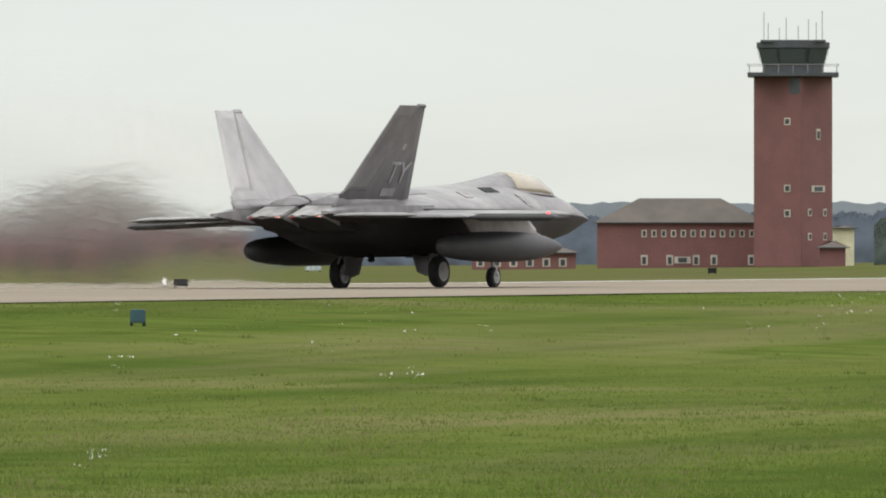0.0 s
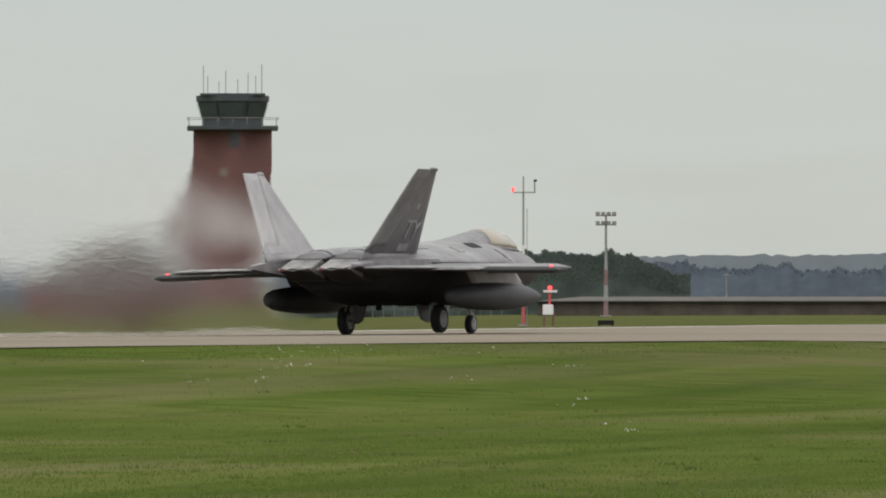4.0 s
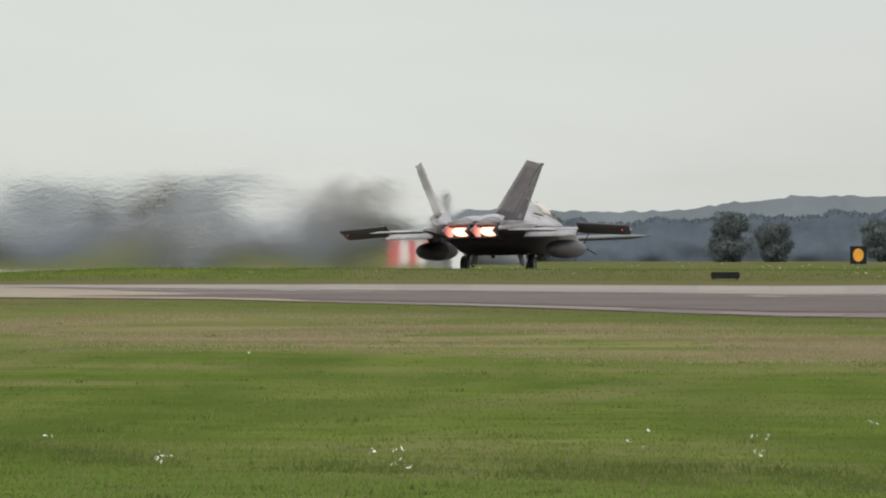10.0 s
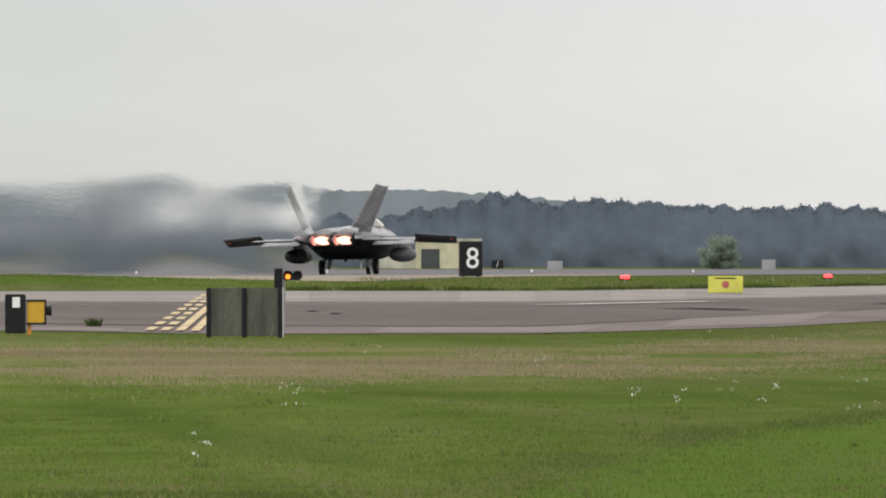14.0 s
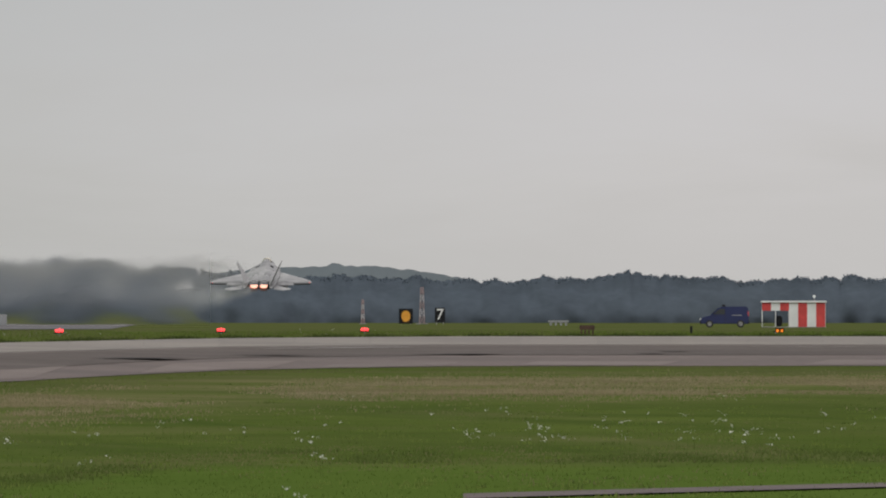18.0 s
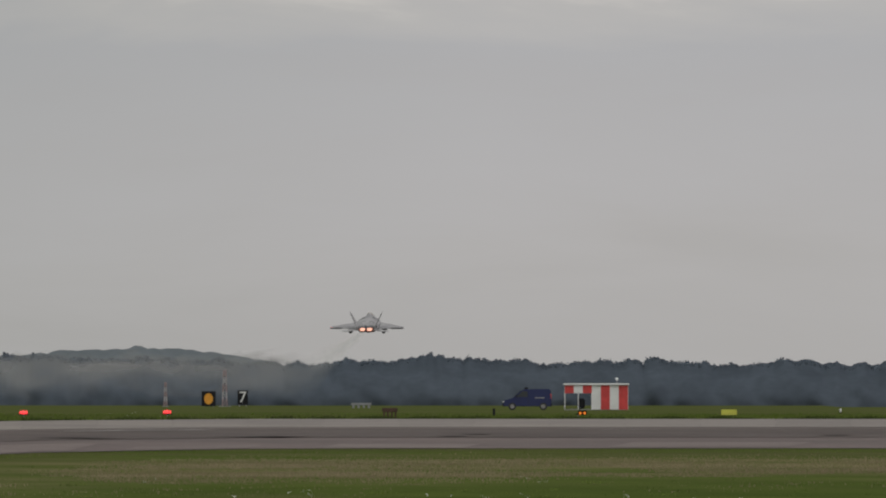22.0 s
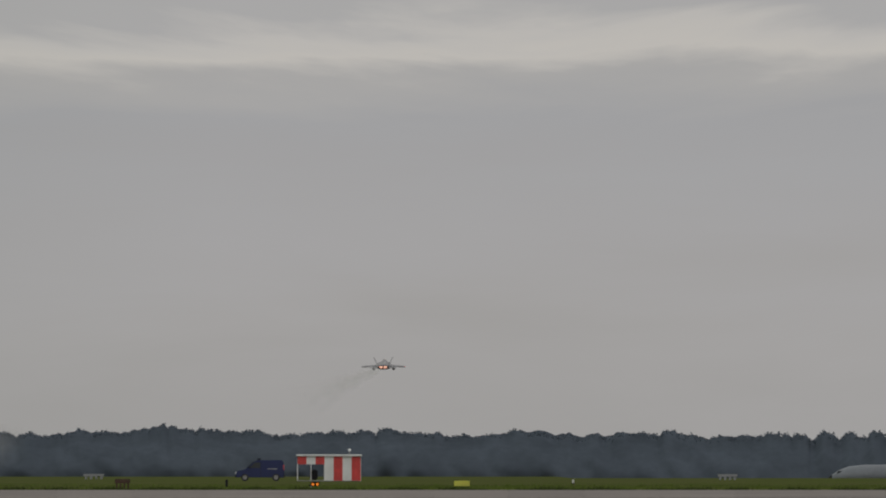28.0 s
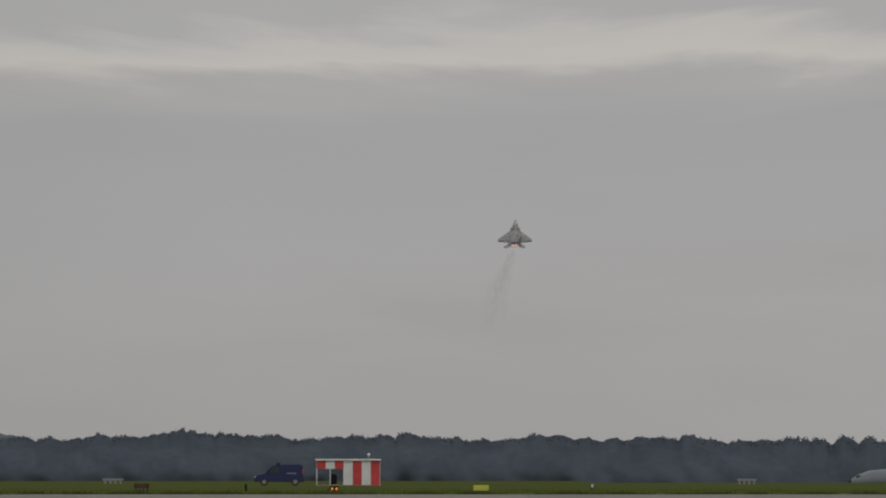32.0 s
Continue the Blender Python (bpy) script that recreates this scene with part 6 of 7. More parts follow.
for k, (b, d, h, w) in enumerate(((-19.10, 1350, 7.6, 6.6), (-18.84, 1352, 8.2, 7.4), (-19.9, 1380, 6.4, 6.5), (-18.50, 1330, 4.2, 5.0), (-18.98, 1356, 7.4, 6.8), (-18.66, 1348, 7.4, 6.6), (-18.74, 1360, 8.6, 7.0),
                                  (-17.95, 1768, 10.2, 7.0), (-17.62, 1772, 11.6, 10.6), (-16.42, 1430, 9.2, 10.5), (-15.66, 1640, 9.4, 11.5), (-17.25, 1776, 7.7, 9.4),
                                  (-20.86, 1712, 10.1, 10.9), (-21.55, 1712, 7.0, 11.4), (-22.3, 1500, 6.0, 8.0), (-22.04, 1560, 8.6, 9.6))):
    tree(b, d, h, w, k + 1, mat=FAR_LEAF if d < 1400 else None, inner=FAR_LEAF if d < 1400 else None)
# a leaf colour turned blue-grey by mixing in haze
HAZY_LEAF = material("hazed_blue_green_leaves", (0.135, 0.157, 0.158), 0.95, 0, 0.15, 0.15, island=0.08, spec=0.0)
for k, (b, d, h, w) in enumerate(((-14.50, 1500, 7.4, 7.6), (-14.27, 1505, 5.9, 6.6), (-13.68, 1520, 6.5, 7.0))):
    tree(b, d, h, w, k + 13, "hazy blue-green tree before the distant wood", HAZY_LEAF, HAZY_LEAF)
# bush leaves paled with distance haze in the base colour
PALE_BUSH = material("pale_bush_leaves", (0.235, 0.28, 0.22), 0.9, 0, 0.12, 0.3, island=0.06, spec=0.0)
for k, (b, d, h, w) in enumerate(((-6.95, 1120, 3.6, 4.6), (-22.75, 1250, 3.0, 3.4), (-12.9, 1150, 3.6, 3.4))):
    tree(b, d, h, w, k + 40, "small paler green bush on the far grass", PALE_BUSH, PALE_BUSH)


def wood(name, b0, b1, d, tops, mats, label, seed, leaf, dense, depth):
    """A wood as one thick belt of foliage with crowns along its top; tops gives its height along the bearing."""
    rng = np.random.default_rng(seed)
    m = Mass()
    tb, th = [r[0] for r in tops], [r[1] for r in tops]

    def crest(b):
        bumps = 0.10 * noise.noise(Vector((b * 3.0, seed, 0))) + 0.20 * abs(noise.noise(Vector((b * 7.0, seed, 2)))) + 0.13 * abs(noise.noise(Vector((b * 19.0, seed, 4)))) + 0.03 * noise.noise(Vector((b * 70.0, seed, 6)))
        return float(np.interp(b, tb, th)) * (0.89 + bumps)
    n = int((b1 - b0) / 0.02)
    rows = 8
    verts, faces = [], []
    for i in range(n + 1):
        b = b0 + (b1 - b0) * i / n
        h = crest(b)
        for k in range(rows):
            f = k / (rows - 1)
            dd = d + 14 * f * f + 1.6 * noise.noise(Vector((b * 9.0, f * 3.5, seed)))
            x, y = polar(b, dd)
            verts.append((x, y, height(x, y) - 0.3 + h * f * 0.97))
    for i in range(n):
        for k in range(rows - 1):
            q = i * rows + k
            faces += [(q, q + rows, q + 1), (q + 1, q + rows, q + rows + 1)]
    m.add(verts, faces)
    count = int((b1 - b0) * dense)
    b = rng.uniform(b0, b1, count)
    f = 1 - depth * rng.uniform(0, 1, count) ** 1.5
    bs = np.linspace(b0, b1, n + 1)
    h = np.interp(b, bs, [crest(q) for q in bs])
    dd = d + 14 * f * f - rng.uniform(0, 7, count)
    x, y = dd * np.sin(np.radians(b)), dd * np.cos(np.radians(b))
    z0 = np.interp(b, np.linspace(b0, b1, 60), [height(*polar(q, d)) for q in np.linspace(b0, b1, 60)])
    p = np.stack([x, y, z0 + h * f * 0.98 - 0.3], 1)
    a, e = rng.normal(size=(count, 3)), rng.normal(size=(count, 3))
    a /= np.linalg.norm(a, axis=1)[:, None]
    e /= np.linalg.norm(e, axis=1)[:, None]
    s = (leaf * rng.uniform(0.6, 1.4, count))[:, None]
    m.add(np.stack([p - a * s, p + e * s, p + a * s], 1).reshape(-1, 3), np.arange(count * 3).reshape(-1, 3), 1)
    return tagged(m.mesh(name, *mats), label, "trees", kind="stuff")


TOPS = [(-34, 8.5), (-29, 8.5), (-26, 9.0), (-25.2, 10.5), (-24.3, 9.8), (-23.8, 8.2), (-22.5, 7.5), (-21.5, 7), (-20, 6.2), (-18, 6), (-16, 6.6), (-14.5, 8), (-13, 9.6), (-12, 8.6),
        (-11.5, 9.0), (-10, 9.2), (-8.8, 9.0), (-8.2, 12.4), (-7, 11.2), (-6.2, 10.6), (-5.6, 9.2), (-5.0, 8.4), (-4.0, 7.6), (-3.2, 8.6), (-2.5, 8.0), (-1.5, 7.8), (-1.0, 7.9), (0.2, 11.3), (6, 11.2)]
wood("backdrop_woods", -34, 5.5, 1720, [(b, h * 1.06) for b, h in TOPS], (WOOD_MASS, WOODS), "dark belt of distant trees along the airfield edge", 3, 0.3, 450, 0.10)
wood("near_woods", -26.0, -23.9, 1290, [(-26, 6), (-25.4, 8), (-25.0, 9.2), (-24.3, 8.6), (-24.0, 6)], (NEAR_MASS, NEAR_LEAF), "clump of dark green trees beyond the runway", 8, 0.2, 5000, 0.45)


def hills():
    bm = bmesh.new()
    ctrl = [(-60, 20), (-34, 24), (-25, 25), (-23, 25.5), (-21.7, 26.5), (-20, 25.5), (-18.5, 28), (-17, 25), (-15, 21), (-14, 28), (-13, 30), (-12, 31), (-10.5, 32), (-8.5, 34), (-7.5, 28), (-6.5, 22), (-5.6, 21), (-5.2, 24), (-4.6, 25), (-4.2, 21), (-3.9, 14), (-3, 9), (0, 8), (60, 8)]
    cb, ch = [c[0] for c in ctrl], [c[1] for c in ctrl]
    lo, hi = [], []
    for i in range(1600):
        b = -42 + i * 0.035
        x, y = polar(b, 4600)
        h = float(np.interp(b, cb, ch)) + 1.6 * noise.noise(Vector((b * 1.3, 0, 0))) + 1.6 * abs(noise.noise(Vector((b * 9, 1, 0)))) + 1.8 * abs(noise.noise(Vector((b * 26, 2, 0)))) + 0.8 * noise.noise(Vector((b * 80, 3, 0)))
        lo.append(bm.verts.new((x, y, -8)))
        hi.append(bm.verts.new((x, y, h)))
    for i in range(1599):
        bm.faces.new((lo[i], lo[i + 1], hi[i + 1], hi[i]))
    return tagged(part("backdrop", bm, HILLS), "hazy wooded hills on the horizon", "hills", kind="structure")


hills()


# ---- grass ----
def tufts(name, mat, label, seed, count, place, tall, blades=5, spread=5.0):
    """Upright blades in tufts; place gives bearings and distances."""
    rng = np.random.default_rng(seed)
    b, d = place(rng, count)
    x, y = d * np.sin(np.radians(b)), d * np.cos(np.radians(b))
    dn = np.interp(b, LB, [r[1] for r in LAND])
    zn = np.interp(b, LB, [r[2] for r in LAND])
    df, zf, zp = (np.interp(b, LB, [r[i] for r in LAND]) for i in (3, 4, 5))
    z = np.where(d < dn * 0.72, 0, np.clip((d - dn * 0.72) / (dn * 0.28), 0, 1) * zn)
    z = np.where(d > df, zf + (zp - zf) * np.clip((d - df) / 60, 0, 1), z)
    z = z + crest(b, d, df)
    n = len(b)
    X, Y, Z = (np.repeat(a, blades) for a in (x, y, z))
    hgt = np.repeat(tall(b, d) * rng.uniform(0.6, 1.4, n), blades) * rng.uniform(0.6, 1.15, n * blades)
    X = X + rng.normal(0, spread, n * blades) * hgt
    Y = Y + rng.normal(0, spread, n * blades) * hgt
    a = rng.uniform(0, 6.28, n * blades)
    w = hgt * 0.14 + 0.005
    lx, ly = rng.normal(0, 0.35, n * blades) * hgt, rng.normal(0, 0.25, n * blades) * hgt
    v = np.stack([np.stack([X - np.cos(a) * w, Y - np.sin(a) * w, Z - 0.01], 1), np.stack([X + np.cos(a) * w, Y + np.sin(a) * w, Z - 0.01], 1), np.stack([X + lx, Y + ly, Z + hgt], 1)], 1).reshape(-1, 3)
    me = bpy.data.meshes.new(name)
    me.from_pydata(v.tolist(), [], np.arange(len(v)).reshape(-1, 3).tolist())
    me.materials.append(mat)
    return tagged(new(name, me), label, "grass", kind="stuff")


def even(b0, b1, near, far):
    """Bearings and distances that lie evenly over the spectator's view of the ground."""
    def place(rng, count):
        b = rng.uniform(b0, b1, count)
        k = 1 / rng.uniform(1 / far(b), 1 / near(b), count)
        return b, k
    return place


def edge(b):
    return np.interp(b, LB, [r[1] for r in LAND])


def patchy(place, scale, cut, seed):
    def sparse(rng, count):
        b, d = place(rng, count)
        k = np.array([noise.noise(Vector((bb * 1.1 * scale, dd * 0.05 * scale, seed))) for bb, dd in zip(b, d)])
        keep = k > cut
        return b[keep], d[keep]
    return sparse


def swathe(rng, count):
    """A dry strip that thins out at its ends and sides."""
    b = np.where(rng.uniform(0, 1, count) < 0.5, rng.uniform(-18.5, -9, count), rng.uniform(-9, 1.2, count))
    return b, edge(b) * rng.normal(0.74, 0.06, count)


near_edge = lambda b: np.full_like(b, 66.0)
tufts("rough_grass", BLADES_ROUGH, "rougher duller green grass blades", 31, 18000, even(-8.6, 1.2, near_edge, lambda b: edge(b) * 0.98), lambda b, d: 0.026 + 0 * d)
tufts("grass", BLADES, "short mown green grass blades", 11, 62000, even(-31.6, -7.6, near_edge, lambda b: edge(b) * 0.98), lambda b, d: 0.024 + 0 * d)
tufts("dry_grass", STRAW, "dry straw-coloured grass in patches near the taxiway", 12, 24000, patchy(even(-19.5, 1.2, lambda b: edge(b) * 0.66, lambda b: edge(b) * 0.86), 0.7, 0.0, 5.0), lambda b, d: 0.05 + 0 * d)
tufts("dry_swathe", STRAW, "pale swathe of dry straw-coloured grass", 18, 44000, patchy(swathe, 0.6, 0.0, 7.0), lambda b, d: 0.05 + 0 * d)
tufts("straw_patches", STRAW_DULL, "scattered dry straw-coloured grass", 13, 26000, patchy(even(-31.6, 1.2, near_edge, lambda b: edge(b) * 0.66), 0.8, 0.1, 9.0), lambda b, d: 0.035 + 0 * d)
tufts("rank_grass", TALL, "taller dark rank grass along the mowing line", 14, 9000, patchy(even(-20, 1.2, lambda b: seam(b) * 0.985, lambda b: seam(b) * 1.08), 1.5, 0.05, 2.0), lambda b, d: 0.045 + 0 * d)
tufts("rank_patches", TALL, "scattered tufts of taller dark grass", 15, 3500, patchy(even(-31.6, 1.2, near_edge, lambda b: edge(b) * 0.95), 0.9, 0.3, 3.0), lambda b, d: 0.034 + 0 * d)
tufts("mower_straw", STRAW_DULL, "cut straw lying along the mowing line", 17, 8000, patchy(even(-20, 1.2, lambda b: seam(b) * 0.99, lambda b: seam(b) * 1.12), 1.2, -0.05, 6.0), lambda b, d: 0.025 + 0 * d)
tufts("verge_grass", BLADES, "grass on the verge beyond the taxiway", 16, 9000, lambda rng, n: (lambda b: (b, np.interp(b, LB, [r[1] for r in LAND]) * rng.uniform(0.93, 1.0, n)))(rng.uniform(-31, 1, n)), lambda b, d: 0.04 + 0 * d)


tufts("grass_tussocks", LUSH, "rounded tussocks of longer green grass", 23, 4200, patchy(even(-31.6, 1.2, near_edge, lambda b: edge(b) * 0.92), 2.2, -0.1, 12.0), lambda b, d: 0.055 + 0 * d, 16, 2.0)
tufts("dull_tussocks", TALL, "rounded tussocks of darker rough grass", 24, 1100, patchy(even(-31.6, 1.2, near_edge, lambda b: edge(b) * 0.92), 2.2, -0.05, 15.0), lambda b, d: 0.055 + 0 * d, 16, 2.0)


def meadow(rng, n):
    """The uncut strip between taxiway and runway."""
    b = rng.uniform(-19.7, -8.6, n)
    d = np.interp(b, LB, [r[3] for r in LAND]) + rng.uniform(8, 34, n)
    return b, d


tufts("meadow_grass", BLADES, "uncut green grass strip between taxiway and runway", 19, 8000, meadow, lambda b, d: 0.07 + 0 * d)


def far_edge(rng, n):
    """Clumps of rough grass at the taxiway's far edge."""
    b = rng.uniform(-9.4, 1.2, n)
    keep = np.array([noise.noise(Vector((q * 5.0, 3.0, 8.0))) for q in b]) > -0.12
    b = b[keep]
    return b, np.interp(b, LB, [r[3] for r in LAND]) + rng.uniform(1, 9, len(b))


tufts("fringe_grass", ROUGH, "rough dark grass along the taxiway's far edge", 27, 5200, far_edge, lambda b, d: 0.12 + 0.05 * np.sin(b * 23.0), 6, 2.0)
tufts("far_clumps", BLADES, "uneven green grass beyond the taxiway", 28, 6000, lambda rng, n: (lambda b: (b, np.interp(b, LB, [r[3] for r in LAND]) + rng.uniform(8, 60, n)))(rng.uniform(-9.0, 1.2, n)), lambda b, d: 0.10 + 0 * d, 5, 3.0)


tufts("weed_clump", ROUGH, "dark weed growing in a joint of the taxiway", 33, 60, lambda rng, n: (rng.normal(-10.44, 0.006, n), rng.normal(278, 0.06, n)), lambda b, d: 0.24 + 0 * d, 6, 0.2)


def flowers():
    """Umbels of white wild flowers on stalks, in drifts."""
    rng = np.random.default_rng(21)
    m, st = Mass(), Mass()
    for k in range(190):
        b = rng.uniform(-31, 0.8)
        d = 1 / rng.uniform(1 / (edge(np.array([b]))[0] * 0.93), 1 / 85)
        if k >= 45:
            b = rng.uniform(-19.6, -9) if k < 115 else rng.uniform(-8, -4)
            d = land(b)[2] + rng.uniform(10, 34)
        if k >= 130:
            b = rng.uniform(-7.2, -1.2) if k < 170 else rng.uniform(-30.8, -24)
            d = float(seam(b)) * rng.uniform(1.02, 1.3) if k < 170 else land(b)[0] * rng.uniform(0.8, 0.93)
        for q in range(rng.integers(1, 6)):
            bb, dd = b + rng.normal(0, 0.05), d + rng.normal(0, 1.2)
            x, y = polar(bb, dd)
            z = height(x, y) + rng.uniform(0.1, 0.32)
            for i in range(5):
                c = np.array([x, y, z]) + rng.normal(0, 0.02, 3) * np.array([1.4, 1.4, 0.5])
                a = rng.normal(size=(3, 3)) * 0.012
                m.add(c + a, [[0, 1, 2]])
            st.add([[x - 0.004, y, height(x, y) - 0.02], [x + 0.004, y, height(x, y) - 0.02], [x, y, z]], [[0, 1, 2]])
    tagged(m.mesh("wild_flowers", FLOWER), "small white wild flower heads in the grass", "flowers", kind="stuff")
    tagged(st.mesh("flower_stalks", TALL), "thin green flower stalks in the grass", "flowers", kind="stuff")


flowers()


# ---- hot exhaust behind the jet ----
def wisp(seed, y, x0, x1, haze):
    """One curling sheet of shimmer, trailing left from the nozzles."""
    bm = bmesh.new()
    rows = []
    for i in range(x1 - x0 + 1):
        x = 0.2 + x0 + i
        row = []
        for k in range(11):
            z = -0.2 + 0.8 * k
            row.append(bm.verts.new((-x, y + 0.5 * noise.noise(Vector((x * 0.25, z * 0.4, seed))), z)))
        rows.append(row)
    for r0, r1 in zip(rows, rows[1:]):
        for k in range(10):
            bm.faces.new((r0[k], r0[k + 1], r1[k + 1], r1[k]))
    ob = part("wisp", bm, haze, plume, smooth=True)
    ob.visible_shadow = False
    return ob


plume = thing("exhaust_plume", 0, 0, 0, 0, "grey shimmering exhaust drifting from the jet's nozzles", "smoke")
for k in range(2):
    wisp(k * 3.7, -0.8 + 1.6 * k, 0, 46, HAZE)


SMOKE = material("thin_exhaust_smoke", (0.80, 0.785, 0.77), 1.0, 0, 0.05, 1, spec=0.0)


def fan_out(m):
    """Smoke that widens and thins along its length, torn by noise."""
    nt = m.node_tree
    b = nt.nodes["Principled BSDF"]
    tc = nt.nodes.new("ShaderNodeTexCoord")
    xyz = nt.nodes.new("ShaderNodeSeparateXYZ")
    nt.links.new(tc.outputs["Object"], xyz.inputs[0])

    def op(kind, *args):
        n = nt.nodes.new("ShaderNodeMath")
        n.operation = kind
        for k, v in enumerate(args):
            if isinstance(v, (int, float)):
                n.inputs[k].default_value = v
            else:
                nt.links.new(v, n.inputs[k])
        return n.outputs[0]

    def ramp(v, lo, hi, t0, t1):
        n = nt.nodes.new("ShaderNodeMapRange")
        n.interpolation_type = "SMOOTHSTEP"
        for k, x in zip(("From Min", "From Max", "To Min", "To Max"), (lo, hi, t0, t1)):
            n.inputs[k].default_value = x
        nt.links.new(v, n.inputs["Value"])
        return n.outputs[0]

    def noisy(scale, detail, warp):
        n = nt.nodes.new("ShaderNodeTexNoise")
        n.inputs["Scale"].default_value, n.inputs["Detail"].default_value, n.inputs["Distortion"].default_value = scale, detail, warp
        nt.links.new(tc.outputs["Object"], n.inputs["Vector"])
        return n.outputs["Fac"]

    far = op("MULTIPLY", xyz.outputs["X"], -1.0)
    sway = op("MULTIPLY", op("SUBTRACT", noisy(0.22, 1.0, 0.2), 0.5), op("MINIMUM", op("MULTIPLY", far, 0.22), 3.0))
    off = op("ABSOLUTE", op("ADD", xyz.outputs["Z"], sway))
    rel = op("DIVIDE", off, op("MULTIPLY_ADD", far, 0.17, 0.5))
    body = op("MULTIPLY", ramp(rel, 0.1, 1.0, 1.0, 0.0), ramp(noisy(0.5, 1.0, 0.3), 0.3, 0.6, 0.6, 1.0))
    body = op("MULTIPLY", body, op("MULTIPLY", ramp(far, 0.1, 1.6, 0.0, 1.0), ramp(far, 4.0, 17.0, 1.0, 0.0)))
    through_it = nt.nodes.new("ShaderNodeBsdfTranslucent")
    through_it.inputs["Color"].default_value = (0.80, 0.785, 0.77, 1)
    lit = nt.nodes.new("ShaderNodeMixShader")
    lit.inputs[0].default_value = 0.5
    nt.links.new(b.outputs[0], lit.inputs[1])
    nt.links.new(through_it.outputs[0], lit.inputs[2])
    clear = nt.nodes.new("ShaderNodeBsdfTransparent")
    mix = nt.nodes.new("ShaderNodeMixShader")
    nt.links.new(op("MULTIPLY", body, 0.24), mix.inputs[0])
    nt.links.new(clear.outputs[0], mix.inputs[1])
    nt.links.new(lit.outputs[0], mix.inputs[2])
    nt.links.new(mix.outputs[0], nt.nodes["Material Output"].inputs["Surface"])


fan_out(SMOKE)


def veil(seed, y):
    """One soft sheet of smoke trailing from the nozzles."""
    bm = bmesh.new()
    rows = [[bm.verts.new((-0.1 - x, y + 0.05 * x * noise.noise(Vector((x * 0.3, z * 0.4, seed))), z)) for z in range(-6, 7)] for x in range(25)]
    for r0, r1 in zip(rows, rows[1:]):
        for k in range(12):
            bm.faces.new((r0[k], r0[k + 1], r1[k + 1], r1[k]))
    ob = part("veil", bm, SMOKE, smoke_trail, smooth=True)
    ob.visible_shadow = False
    return ob


smoke_trail = thing("smoke_trail", 0, 0, 0, 0, "thin pale grey smoke fanning out behind the jet", "smoke")
veils = [veil(2.3 + 5.1 * k, -0.5 + 1.0 * k) for k in range(2)]


LOW_SMOKE = material("low_drifting_smoke", (0.46, 0.45, 0.45), 1.0, 0, 0.05, 1, spec=0.0)


def hang(m):
    """A low bank of smoke, thickest at the height of the tree tops, torn and frayed above."""
    nt = m.node_tree
    b = nt.nodes["Principled BSDF"]
    tc = nt.nodes.new("ShaderNodeTexCoord")
    xyz = nt.nodes.new("ShaderNodeSeparateXYZ")
    nt.links.new(tc.outputs["Object"], xyz.inputs[0])

    def op(kind, *args):
        n = nt.nodes.new("ShaderNodeMath")
        n.operation = kind
        for k, v in enumerate(args):
            if isinstance(v, (int, float)):
                n.inputs[k].default_value = v
            else:
                nt.links.new(v, n.inputs[k])
        return n.outputs[0]

    def ramp(v, lo, hi, t0, t1):
        n = nt.nodes.new("ShaderNodeMapRange")
        n.interpolation_type = "SMOOTHSTEP"
        for k, x in zip(("From Min", "From Max", "To Min", "To Max"), (lo, hi, t0, t1)):
            n.inputs[k].default_value = x
        nt.links.new(v, n.inputs["Value"])
        return n.outputs[0]

    def noisy(scale, detail, stretch_by):
        mp = nt.nodes.new("ShaderNodeMapping")
        mp.inputs["Scale"].default_value = stretch_by
        nt.links.new(tc.outputs["Object"], mp.inputs[0])
        n = nt.nodes.new("ShaderNodeTexNoise")
        n.inputs["Scale"].default_value, n.inputs["Detail"].default_value, n.inputs["Distortion"].default_value = scale, detail, 0.5
        nt.links.new(mp.outputs[0], n.inputs["Vector"])
        return n.outputs["Fac"]

    level = op("ADD", xyz.outputs["Z"], op("MULTIPLY_ADD", noisy(0.30, 2.0, (0.5, 1, 1.4)), 5.0, -2.5))
    bank = op("MULTIPLY", ramp(level, -4.5, 0.2, 0.0, 1.0), ramp(level, 0.2, 2.6, 1.0, 0.0))
    bank = op("MULTIPLY", bank, ramp(noisy(0.12, 1.5, (0.7, 1, 1.5)), 0.36, 0.62, 0.35, 1.0))
    ends = op("MULTIPLY", ramp(xyz.outputs["X"], -36.0, -14.0, 0.0, 1.0), ramp(xyz.outputs["X"], 26.0, 36.0, 1.0, 0.0))
    body = op("MULTIPLY", op("MULTIPLY", bank, ends), ramp(xyz.outputs["Z"], 3.6, 5.6, 1.0, 0.0))
    glow = nt.nodes.new("ShaderNodeBsdfTranslucent")
    glow.inputs["Color"].default_value = (0.46, 0.45, 0.45, 1)
    lit = nt.nodes.new("ShaderNodeMixShader")
    lit.inputs[0].default_value = 0.5
    nt.links.new(b.outputs[0], lit.inputs[1])
    nt.links.new(glow.outputs[0], lit.inputs[2])
    clear = nt.nodes.new("ShaderNodeBsdfTransparent")
    mix = nt.nodes.new("ShaderNodeMixShader")
    nt.links.new(op("MULTIPLY", body, 0.5), mix.inputs[0])
    nt.links.new(clear.outputs[0], mix.inputs[1])
    nt.links.new(lit.outputs[0], mix.inputs[2])
    nt.links.new(mix.outputs[0], nt.nodes["Material Output"].inputs["Surface"])


hang(LOW_SMOKE)


